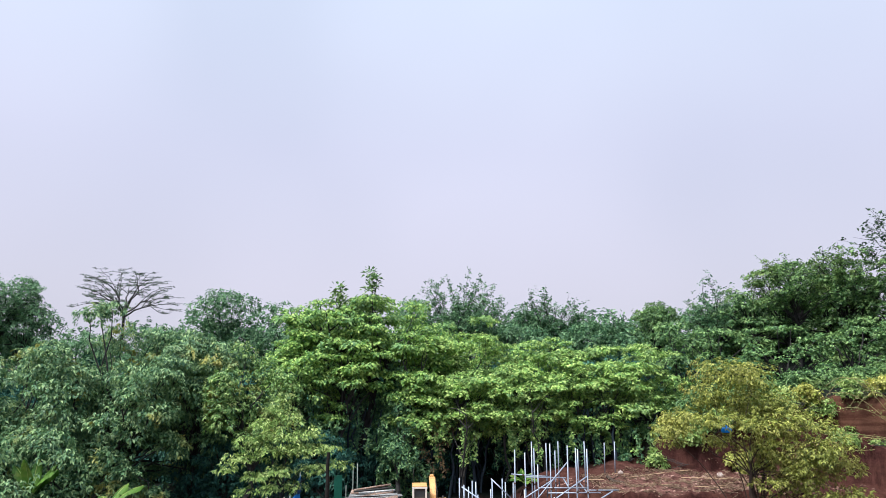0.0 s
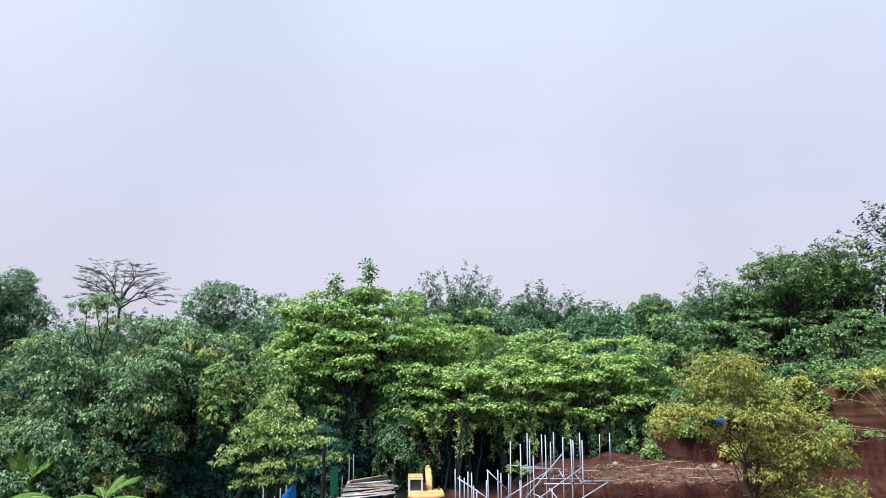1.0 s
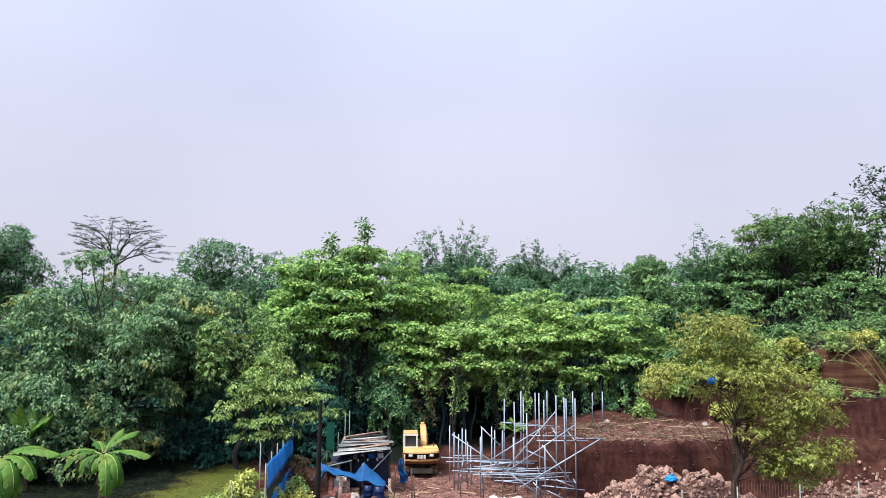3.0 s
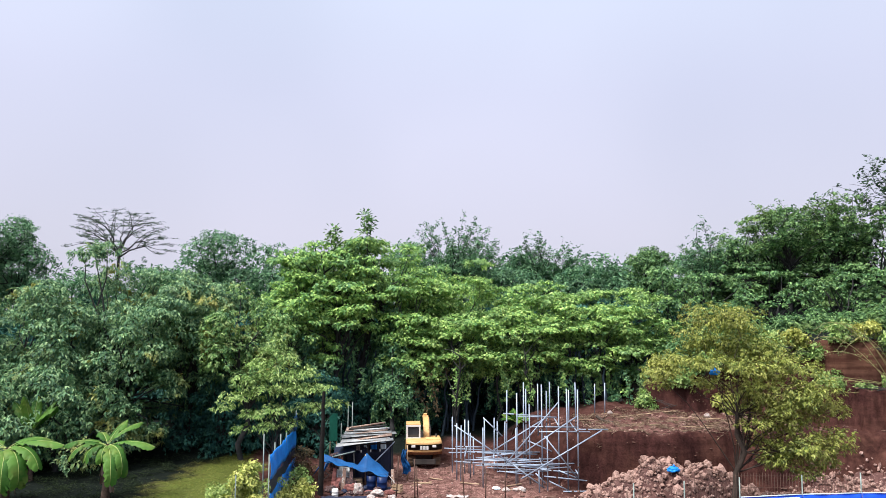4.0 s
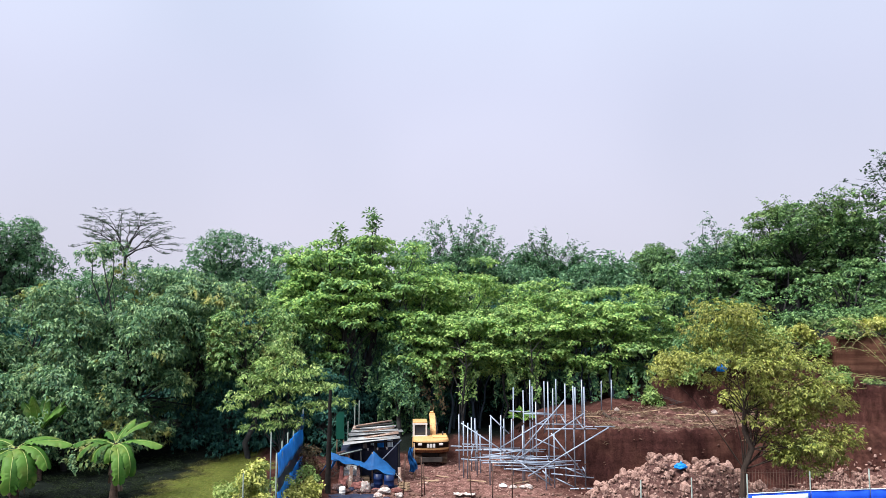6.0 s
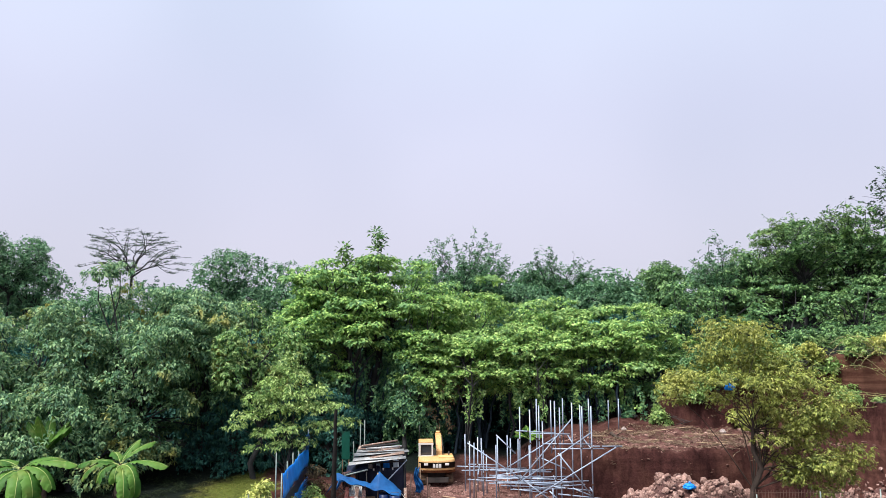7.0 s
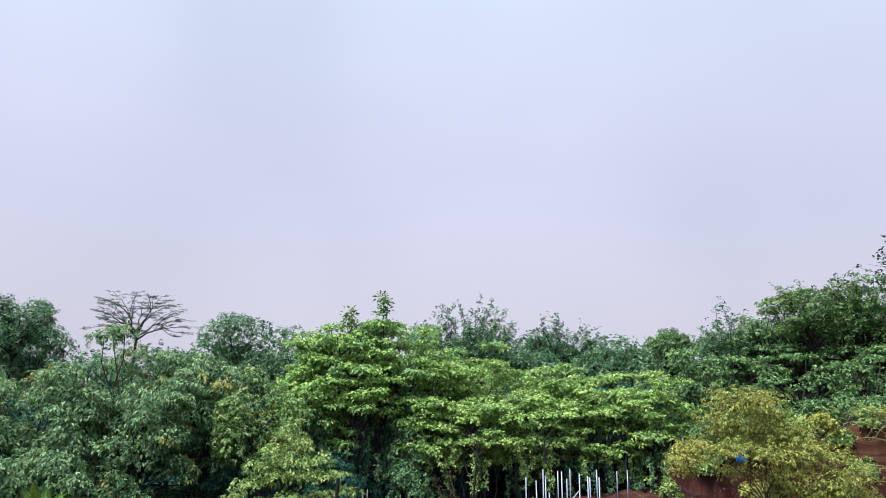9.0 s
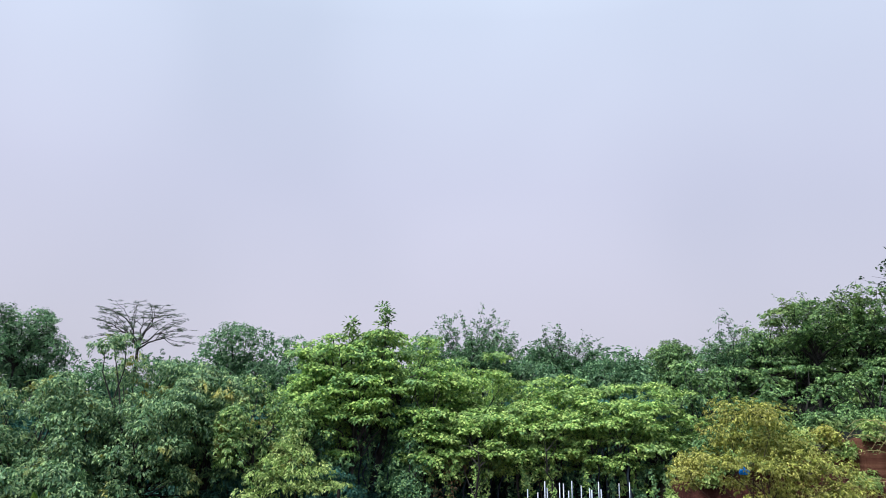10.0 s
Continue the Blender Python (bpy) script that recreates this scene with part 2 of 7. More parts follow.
def ground_material():
    m, n, l, b = shader("ground_soil_grass")
    big, mid, fine = noise_tex(n, l, 0.25, 4), noise_tex(n, l, 1.6, 5), noise_tex(n, l, 9.0, 5, 0.7)
    soil = ramp(n, l, mid, ((0.3, (0.0228, 0.0087, 0.0076)), (0.5, (0.0517, 0.0221, 0.0186)), (0.72, (0.114, 0.0586, 0.0496))))
    soil = mix(n, l, ramp(n, l, big, ((0.42, (0, 0, 0)), (0.62, (0.6,) * 3))), soil, (0.0456, 0.0187, 0.0151))
    soil = mix(n, l, 1.0, soil, ramp(n, l, fine, ((0.3, (0.7,) * 3), (0.7, (1.25,) * 3))), "MULTIPLY")
    # trodden, dried-out track over the yard
    at3 = n.new("ShaderNodeAttribute")
    at3.attribute_name = "trodden"
    dry = ramp(n, l, fine, ((0.3, (0.0649, 0.0287, 0.0249)), (0.52, (0.173, 0.0899, 0.0775)), (0.72, (0.3675, 0.2297, 0.1937))))
    tread = mix(n, l, 1.0, at3.outputs["Fac"], ramp(n, l, mid, ((0.35, (0.25,) * 3), (0.6, (1, 1, 1)))), "MULTIPLY")
    soil = mix(n, l, tread, soil, dry)
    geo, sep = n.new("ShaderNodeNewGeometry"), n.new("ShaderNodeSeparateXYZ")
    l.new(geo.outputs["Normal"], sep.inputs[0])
    # steep cut faces are a darker red than the trodden flats
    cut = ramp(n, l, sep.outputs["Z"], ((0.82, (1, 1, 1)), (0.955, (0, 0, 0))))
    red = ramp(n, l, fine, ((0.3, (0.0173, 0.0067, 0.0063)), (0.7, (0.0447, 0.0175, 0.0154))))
    # digger's scrape marks down the face and faint layers along it
    geo_p, rake, bed = n.new("ShaderNodeTexCoord"), n.new("ShaderNodeVectorMath"), n.new("ShaderNodeVectorMath")
    rake.operation = bed.operation = "MULTIPLY"
    rake.inputs[1].default_value, bed.inputs[1].default_value = (3.2, 3.2, 0.35), (0.25, 0.25, 3.6)
    marks = []
    for vec in (rake, bed):
        l.new(geo_p.outputs["Object"], vec.inputs[0])
        tex = n.new("ShaderNodeTexNoise")
        tex.inputs["Scale"].default_value, tex.inputs["Detail"].default_value = 1.0, 4.0
        l.new(vec.outputs[0], tex.inputs["Vector"])
        marks.append(tex.outputs[0])
    # paler scraped patches on the cut faces
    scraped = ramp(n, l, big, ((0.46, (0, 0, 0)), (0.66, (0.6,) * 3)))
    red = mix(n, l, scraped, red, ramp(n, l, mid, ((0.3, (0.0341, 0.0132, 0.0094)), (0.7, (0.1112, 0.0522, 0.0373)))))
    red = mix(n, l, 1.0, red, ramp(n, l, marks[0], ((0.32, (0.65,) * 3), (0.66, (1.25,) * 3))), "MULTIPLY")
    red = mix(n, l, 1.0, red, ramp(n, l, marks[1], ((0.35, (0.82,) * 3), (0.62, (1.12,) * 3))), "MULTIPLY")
    # the topmost layer of the cut is drier, paler earth
    pos = n.new("ShaderNodeSeparateXYZ")
    l.new(geo_p.outputs["Object"], pos.inputs[0])
    layer = n.new("ShaderNodeMath")
    layer.operation = "MULTIPLY_ADD"
    l.new(mid, layer.inputs[0])
    layer.inputs[1].default_value = 1.2
    l.new(pos.outputs["Z"], layer.inputs[2])
    upper = n.new("ShaderNodeMapRange")
    upper.inputs["From Min"].default_value, upper.inputs["From Max"].default_value, upper.inputs["To Max"].default_value = 5.9, 6.9, 0.75
    l.new(layer.outputs[0], upper.inputs[0])
    red = mix(n, l, upper.outputs[0], red, ramp(n, l, marks[1], ((0.35, (0.052, 0.023, 0.015)), (0.62, (0.125, 0.063, 0.041)))))
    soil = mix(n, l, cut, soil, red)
    grass = ramp(n, l, fine, ((0.3, (0.04, 0.056, 0.012)), (0.6, (0.096, 0.112, 0.024)), (0.8, (0.16, 0.152, 0.048))))
    at = n.new("ShaderNodeAttribute")
    at.attribute_name = "grassy"
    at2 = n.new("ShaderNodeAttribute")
    at2.attribute_name = "litter_shade"
    # fallen leaves; beside the grass this colour also carries the trees' shadow
    litter_shade = ramp(n, l, fine, ((0.3, (0.004, 0.006, 0.005)), (0.6, (0.008, 0.011, 0.009)), (0.8, (0.018, 0.019, 0.014))))
    soil = mix(n, l, at2.outputs["Fac"], soil, litter_shade)
    l.new(mix(n, l, at.outputs["Fac"], soil, grass), b.inputs["Base Color"])
    b.inputs["Roughness"].default_value = 0.95
    b.inputs["Specular IOR Level"].default_value = 0.04
    bump(n, l, b, fine, 0.9, 0.08)
    return m


def litter_shade_cover(x, y):
    """Fallen leaves under the woods; beside the grass the trees' shadow put into colour."""
    thicket_shadow = step((-14.8 - x + 0.08 * (y - 38) + 0.4 * np.sin(y * 1.3) + 0.5 * rough_noise(x * 1.7, y * 1.7)) / 2.2) * step((y - 34) / 1.5)
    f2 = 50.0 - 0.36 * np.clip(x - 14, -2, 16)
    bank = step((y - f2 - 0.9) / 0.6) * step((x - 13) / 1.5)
    return np.clip(step((y - 49.8 - 2.2 * step((x + 3) / 4) - 0.6 * np.sin(x * 0.9)) / 1.5) * (1 - step((x - 8) / 4)) + thicket_shadow + step((y - 56) / 4) + bank, 0, 1)


def grassiness(x, y):
    edge = -8.2 - 0.25 * (y - 36) + 0.6 * np.sin(y * 1.1) + 0.3 * np.sin(y * 2.9) + 0.25 * rough_noise(x * 2, y * 2)
    left = step((edge - x) / 1.2) * (1 - litter_shade_cover(x, y))
    return np.clip(left, 0, 1)


def trodden(x, y):
    yard = step((x + 5.5) / 2) * step((7.0 - x) / 2) * step((y - 30) / 3) * step((49.5 - y) / 2)
    shelf = 0.45 * step((x - 8.5) / 2) * step((y - 41.8) / 1) * step((49 - y) / 1.5) * step((19 - x) / 2)
    return np.clip(yard + shelf, 0, 1)


def build_ground():
    def axis(lo, hi, d, far):
        core = np.arange(lo, hi + d / 2, d)
        out = d * 1.35 ** np.arange(1, 60)
        lo_side, hi_side = lo - np.cumsum(out), hi + np.cumsum(out)
        return np.concatenate([lo_side[lo_side > -far][::-1], core, hi_side[hi_side < far]])
    xs, ys = axis(-30, 34, 0.25, 2500), axis(30, 60, 0.22, 2500)
    gx, gy = np.meshgrid(xs, ys)
    v = np.stack([gx, gy, ground_z(gx, gy)], -1).reshape(-1, 3)
    i = np.arange(len(xs) * len(ys)).reshape(len(ys), len(xs))
    f = np.stack([i[:-1, :-1], i[:-1, 1:], i[1:, 1:], i[1:, :-1]], -1).reshape(-1, 4)
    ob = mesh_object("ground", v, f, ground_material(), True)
    at = ob.data.attributes.new("grassy", "FLOAT", "POINT")
    at.data.foreach_set("value", grassiness(v[:, 0], v[:, 1]).astype(np.float32))
    at = ob.data.attributes.new("trodden", "FLOAT", "POINT")
    at.data.foreach_set("value", trodden(v[:, 0], v[:, 1]).astype(np.float32))
    at = ob.data.attributes.new("litter_shade", "FLOAT", "POINT")
    at.data.foreach_set("value", litter_shade_cover(v[:, 0], v[:, 1]).astype(np.float32))
    tagged(ob, "reddish-brown bare soil cut in terraces beside mown grass", "ground", kind="structure")


build_ground()


# ---- trees ----
def unit(v):
    return v / np.maximum(np.linalg.norm(v, axis=-1, keepdims=True), 1e-9)


def leaf_arrays(c, a, up, length, width, fold=0.18):
    """Pointed, folded leaves: base c, long axis a, face towards up."""
    s = unit(np.cross(a, up))
    n = np.cross(s, a)
    L, W = length[:, None], (length * width)[:, None]
    mid = c + a * L * 0.45
    v = np.stack([c, mid + s * W + n * W * fold * 2, c + a * L - n * L * 0.10, mid - s * W + n * W * fold * 2], 1).reshape(-1, 3)
    k = np.arange(len(c)) * 4
    f = np.stack([k, k + 3, k + 2, k, k + 2, k + 1], 1).reshape(-1, 3)
    return v, f


def sprigs(rng, p, out, leaves, length, width, droop, lay=0.0):
    """Rosettes of leaves at points p that face out; with lay they turn into flat sprays that lie outwards and hang at the tips."""
    n = len(p)
    o = unit(out + np.array([0, 0, 0.45]) + rng.normal(0, 0.25, (n, 3)))
    t = unit(np.cross(o, rng.normal(0, 1, (n, 3))))
    b = np.cross(o, t)
    ang = (np.arange(leaves)[None] + rng.random((n, leaves)) * 0.8) * (2 * np.pi / leaves) + rng.random((n, 1)) * 6
    ring = t[:, None] * np.cos(ang)[..., None] + b[:, None] * np.sin(ang)[..., None]
    a = unit(ring + 0.35 * o[:, None] + np.array([0, 0, -droop]) * rng.random((n, leaves, 1)))
    up = np.broadcast_to(unit(o + np.array([0, 0, 0.7]))[:, None], a.shape)
    L = length * rng.uniform(0.65, 1.25, (n, leaves))
    c = np.broadcast_to(p[:, None], a.shape) + rng.normal(0, length * 0.25, a.shape)
    if lay:
        az = np.arctan2(out[:, 1], out[:, 0]) + rng.normal(0, 0.5, n)
        fan = az[:, None] + np.linspace(-1.35, 1.35, leaves)[None] + rng.normal(0, 0.2, (n, leaves))
        fall = -droop * (0.15 + 0.55 * rng.random((n, 1)) + 0.5 * np.clip(0.5 - out[:, 2:3], 0, 1)) + rng.normal(0, 0.12, (n, leaves))
        flat_a = unit(np.stack([np.cos(fan), np.sin(fan), fall], -1))
        flat_up = unit(np.array([0, 0, 1.0]) + rng.normal(0, 0.28, (n, 1, 3)) + 0.35 * out[:, None])
        a = unit(a * (1 - lay) + flat_a * lay)
        up = unit(up * (1 - lay) + flat_up * lay)
    return leaf_arrays(c.reshape(-1, 3), a.reshape(-1, 3), up.reshape(-1, 3), L.ravel(), width)


def lobe_points(rng, lobe, density, thick=0.3, cap=False):
    x, y, z, r, flat = lobe
    n = max(6, int(density * 4 * np.pi * r * r * 0.8))
    d = unit(rng.normal(0, 1, (n, 3)))
    d = d[(d[:, 2] > -0.08) | (rng.random(n) < 0.10)] if cap else d[(d[:, 2] > -0.45) | (rng.random(n) < 0.35)]
    bump_r = 1 + 0.16 * np.sin(d[:, 0] * 5 + x) * np.sin(d[:, 1] * 5 + y) + 0.14 * np.sin(d[:, 2] * 7 + z + d[:, 0] * 3)
    rad = r * bump_r * (1 - thick * rng.random(len(d)) ** 1.6)
    return np.array([x, y, z]) + d * rad[:, None] * np.array([1, 1, flat]), d


def tube_arrays(path, radii, sides=6):
    path = np.asarray(path, float)
    tang = unit(np.gradient(path, axis=0))
    ref = np.where(np.abs(tang[:, 2:]) > 0.9, np.array([[1.0, 0, 0]]), np.array([[0, 0, 1.0]]))
    u = unit(np.cross(tang, ref))
    w = np.cross(tang, u)
    ang = np.arange(sides) * 2 * np.pi / sides
    ring = u[:, None] * np.cos(ang)[None, :, None] + w[:, None] * np.sin(ang)[None, :, None]
    v = (path[:, None] + ring * np.asarray(radii)[:, None, None]).reshape(-1, 3)
    k = len(path)
    i = np.arange(k * sides).reshape(k, sides)
    j = np.roll(i, -1, axis=1)
    f = np.stack([i[:-1], j[:-1], j[1:], i[1:]], -1).reshape(-1, 4)
    return v, f


def merge(parts):
    vs, fs, k = [], [], 0
    for v, f in parts:
        vs.append(v), fs.append(f + k)
        k += len(v)
    return np.concatenate(vs), np.concatenate(fs)


def bent(rng, a, b, n=6, sway=0.06, rise=0.0):
    a, b = np.asarray(a, float), np.asarray(b, float)
    s = np.linspace(0, 1, n)[:, None]
    d = np.linalg.norm(b - a)
    p = a + (b - a) * s + rng.normal(0, sway * d, (n, 3)) * np.sin(s * np.pi) * np.array([1, 1, 0.4])
    p[:, 2] += rise * d * np.sin(s[:, 0] * np.pi)
    return p


def under(ob, parent):
    ob.parent = parent
    return ob


def plant(name, x, y, label, category="tree", group=""):
    base = new(name)
    base.location = (x, y, gz(x, y) - 0.05)
    base.empty_display_size = 0.3
    return tagged(base, label, category, group)


def crown_lobes(rng, cz, rx, ry, rz, n, r, low=-0.35, flat=(0.6, 0.85), tiers=0):
    out = []
    if tiers:
        # overlapping shelves of foliage: wide below, closing to a dome above
        for k in range(tiers):
            h = (k + 0.5) / tiers
            belt = math.sqrt(1 - (h * 0.9) ** 3)
            m = max(3, int(n * belt * 1.6 / tiers))
            for j in range(m):
                a, q = 2.4 * j + k * 1.1 + rng.uniform(-.4, .4), rng.uniform(0.55, 1.06) * belt
                rr = r * rng.uniform(0.5, 1.3)
                out.append((math.cos(a) * (rx - rr * 0.6) * q, math.sin(a) * (ry - rr * 0.6) * q, cz - rz * 0.75 + h * rz * 1.7 + rng.normal(0, 0.5), rr, rng.uniform(*flat)))
        return out
    for i in range(n):
        d = unit(rng.normal(0, 1, 3))
        d = np.sign(d) * np.abs(d) ** 0.75
        if d[2] < low:
            d[2] *= -0.8
        q = rng.uniform(0.78, 1.0)
        rr = r * rng.uniform(0.65, 1.2)
        out.append((d[0] * (rx - rr * 0.75) * q, d[1] * (ry - rr * 0.75) * q, cz + d[2] * (rz - rr * 0.45) * q, rr, rng.uniform(*flat)))
    for i in range(max(1, n // 6) if low > -0.9 else n // 3):
        out.append((rng.uniform(-.4, .4) * rx, rng.uniform(-.4, .4) * ry, cz + rng.uniform(-.45, .35) * rz, r * 1.3, 0.8))
    out.append((rng.uniform(-.15, .15) * rx, 0, cz + rz - r * 0.55, r * 0.85, 0.75))
    return out


def tree(label, mat, x, y, cz, rx, rz, n=14, r=1.6, leaf=0.34, density=3.0, seed=1, trunk=0.2, ry=None, lobes=None, leaves=6, width=0.24,
         droop=0.6, stems=1, name="tree", thick=0.3, lean=0.0, bark=None, category="tree", group="woods", low=-0.35, flat=(0.6, 0.85), first=3, limb=0.42, cap=False, lay=0.0, tiers=0):
    """cz: height of the crown's middle above the tree's foot."""
    rng = np.random.default_rng(seed)
    base = plant(name, x, y, label, category, group)
    ry = ry or rx * 0.85
    lobes = lobes or crown_lobes(rng, cz, rx, ry, rz, n, r, low, flat, tiers)
    wood = []
    heart = np.array([lean, 0, cz - rz * 0.35])
    tubes = []
    for k in range(stems):
        off = rng.normal(0, 0.25 + 0.35 * (stems > 1), 3) * np.array([1, 1, 0]) * (k > 0)
        tip = heart + off * 3
        p = bent(rng, off, tip, 7, 0.03)
        wood.append(tube_arrays(p, np.linspace(trunk, trunk * 0.55, 7) * (0.8 if k else 1), 7))
        tubes.append(p)
    for lb in lobes:
        p0 = tubes[rng.integers(stems)]
        s = p0[rng.integers(first, 7)]
        rr = trunk * limb
        wood.append(tube_arrays(bent(rng, s, (lb[0], lb[1], lb[2] + lb[3] * 0.2), 6, 0.05, 0.05), np.linspace(rr, rr * 0.2, 6), 5))
    v, f = merge(wood)
    under(mesh_object("trunk", v, f, bark or BARK, True), base)
    pts, outs = zip(*(lobe_points(rng, lb, density, thick, cap) for lb in lobes))
    v, f = sprigs(rng, np.concatenate(pts), np.concatenate(outs), leaves, leaf, width, droop, lay)
    under(mesh_object("crown", v, f, mat), base)
    return base

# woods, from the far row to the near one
tree("tall tree in the far row, haze put into its bluish leaves", LEAF_HAZE, -41.5, 72.0, 13.08, 3.94, 5.10, n=14, r=1.5, density=2.97, low=-1, seed=3, lay=0.4, droop=0.6)
tree("tall tree in the far row, haze put into its bluish leaves", LEAF_HAZE, -47.9, 72.0, 12.47, 4.45, 5.04, n=14, r=1.6, density=2.97, low=-1, seed=4, lay=0.4, droop=0.6)
tree("tall tree in the far row, haze put into its bluish leaves", LEAF_HAZE, -21.8, 75.0, 12.25, 5.62, 4.81, n=16, r=1.6, density=3.24, low=-1, seed=5, lay=0.4, droop=0.6)
tree("tall tree in the far row, haze put into its bluish leaves", LEAF_HAZE, -16.5, 72.0, 11.53, 3.49, 4.08, n=12, r=1.5, density=3.24, low=-1, seed=6, lay=0.4, droop=0.6)
tree("tall tree in the far row, haze put into its bluish leaves", LEAF_HAZE, -24.5, 68.0, 8.84, 4.80, 3.93, n=14, r=1.6, density=3.24, low=-1, seed=7, lay=0.4, droop=0.6)
tree("tall tree in the far row, haze put into its bluish leaves", LEAF_HAZE, -33.4, 68.0, 8.34, 5.70, 3.99, n=24, r=1.6, density=3.24, low=-1, seed=8, lay=0.4, droop=0.6)
tree("tall tree in the far row, haze put into its bluish leaves", LEAF_HAZE, -3.0, 72.0, 11.65, 3.81, 4.14, n=12, r=1.5, density=3.24, low=-1, seed=9, lay=0.4, droop=0.6)
tree("tall tree in the far row, haze put into its bluish leaves", LEAF_HAZE, 5.9, 72.0, 8.57, 4.76, 3.48, n=14, r=1.5, density=3.24, low=-1, seed=12, lay=0.4, droop=0.6)
tree("tall tree in the far row, haze put into its bluish leaves", LEAF_HAZE, 15.3, 74.0, 6.03, 4.57, 3.57, n=14, r=1.5, density=3.24, low=-1, seed=13, lay=0.4, droop=0.6)
tree("round dense dark-green tree in the far row", LEAF_HILL, 19.8, 69.0, 4.73, 2.44, 3.15, n=24, r=1.0, density=7.02, seed=14, leaf=0.258, lay=0.55, droop=0.8)
tree("tall tree in the far row, haze put into its bluish leaves", LEAF_HAZE, 19.1, 78.0, 2.58, 4.13, 3.35, n=12, r=1.4, density=3.24, low=-1, seed=15, lay=0.4, droop=0.6)
tree("dense undergrowth tree below the woods, shade put into its dark leaves", LEAF_UNDER_SHADE, -43.0, 66.0, 3.04, 5.36, 7.01, n=20, r=2.0, density=2.03, leaf=0.55, low=-1, seed=16, lay=0.5, droop=1.0)
tree("dense undergrowth tree below the woods, shade put into its dark leaves", LEAF_UNDER_SHADE, -37.5, 67.0, 3.02, 5.44, 7.12, n=20, r=2.0, density=2.03, leaf=0.55, low=-1, seed=17, lay=0.5, droop=1.0)
tree("dense undergrowth tree below the woods, shade put into its dark leaves", LEAF_UNDER_SHADE, -31.7, 68.0, 2.90, 5.52, 7.22, n=20, r=2.0, density=2.03, leaf=0.55, low=-1, seed=18, lay=0.5, droop=1.0)
tree("dense undergrowth tree below the woods, shade put into its dark leaves", LEAF_UNDER_SHADE, -24.7, 66.0, 3.00, 5.36, 7.01, n=20, r=2.0, density=2.03, leaf=0.55, low=-1, seed=19, lay=0.5, droop=1.0)
tree("dense undergrowth tree below the woods, shade put into its dark leaves", LEAF_UNDER_SHADE, -18.8, 67.0, 2.97, 5.44, 7.12, n=20, r=2.0, density=2.03, leaf=0.55, low=-1, seed=20, lay=0.5, droop=1.0)
tree("dense undergrowth tree below the woods, shade put into its dark leaves", LEAF_UNDER_SHADE, -13.3, 68.0, 2.88, 5.52, 7.22, n=20, r=2.0, density=2.03, leaf=0.55, low=-1, seed=21, lay=0.5, droop=1.0)
tree("dense undergrowth tree below the woods, shade put into its dark leaves", LEAF_UNDER_SHADE, -7.3, 66.0, 3.09, 5.36, 7.01, n=20, r=2.0, density=2.03, leaf=0.55, low=-1, seed=22, lay=0.5, droop=1.0)
tree("dense undergrowth tree below the woods, shade put into its dark leaves", LEAF_UNDER_SHADE, -1.8, 67.0, 2.95, 5.44, 7.12, n=20, r=2.0, density=2.03, leaf=0.55, low=-1, seed=23, lay=0.5, droop=1.0)
tree("dense undergrowth tree below the woods, shade put into its dark leaves", LEAF_UNDER_SHADE, 4.0, 68.0, 2.24, 5.52, 7.22, n=20, r=2.0, density=2.03, leaf=0.55, low=-1, seed=24, lay=0.5, droop=1.0)
tree("dense undergrowth tree below the woods, shade put into its dark leaves", LEAF_UNDER_SHADE, 9.5, 66.0, 1.26, 5.36, 7.01, n=20, r=2.0, density=2.03, leaf=0.55, low=-1, seed=25, lay=0.5, droop=1.0)
tree("dense undergrowth tree below the woods, shade put into its dark leaves", LEAF_UNDER_SHADE, 15.3, 67.0, -1.43, 5.44, 7.12, n=20, r=2.0, density=2.03, leaf=0.55, low=-1, seed=26, lay=0.5, droop=1.0)
tree("dense undergrowth tree below the woods, shade put into its dark leaves", LEAF_UNDER_SHADE, 20.8, 68.0, -5.07, 5.52, 7.22, n=20, r=2.0, density=2.03, leaf=0.55, low=-1, seed=27, lay=0.5, droop=1.0)
tree("dense undergrowth tree below the woods, shade put into its dark leaves", LEAF_UNDER_SHADE, -36.0, 60.0, 0.70, 3.97, 4.05, n=16, r=1.5, density=2.7, leaf=0.5, low=-1, seed=28, lay=0.5, droop=1.0)
tree("dense undergrowth tree below the woods, shade put into its dark leaves", LEAF_UNDER_SHADE, -30.6, 61.0, 0.60, 4.04, 4.12, n=16, r=1.5, density=2.7, leaf=0.5, low=-1, seed=29, lay=0.5, droop=1.0)
tree("dense undergrowth tree below the woods, shade put into its dark leaves", LEAF_UNDER_SHADE, -24.9, 62.0, 0.47, 4.10, 4.19, n=16, r=1.5, density=2.7, leaf=0.5, low=-1, seed=30, lay=0.5, droop=1.0)
tree("dense undergrowth tree below the woods, shade put into its dark leaves", LEAF_UNDER_SHADE, -18.6, 60.0, 0.72, 3.97, 4.05, n=16, r=1.5, density=2.7, leaf=0.5, low=-1, seed=31, lay=0.5, droop=1.0)
tree("dense undergrowth tree below the woods, shade put into its dark leaves", LEAF_UNDER_SHADE, -14.2, 61.0, 0.63, 4.04, 4.12, n=16, r=1.5, density=2.7, leaf=0.5, low=-1, seed=32, lay=0.5, droop=1.0)
tree("dense undergrowth tree below the woods, shade put into its dark leaves", LEAF_UNDER_SHADE, -10.2, 62.0, 0.49, 4.10, 4.19, n=16, r=1.5, density=2.7, leaf=0.5, low=-1, seed=33, lay=0.5, droop=1.0)
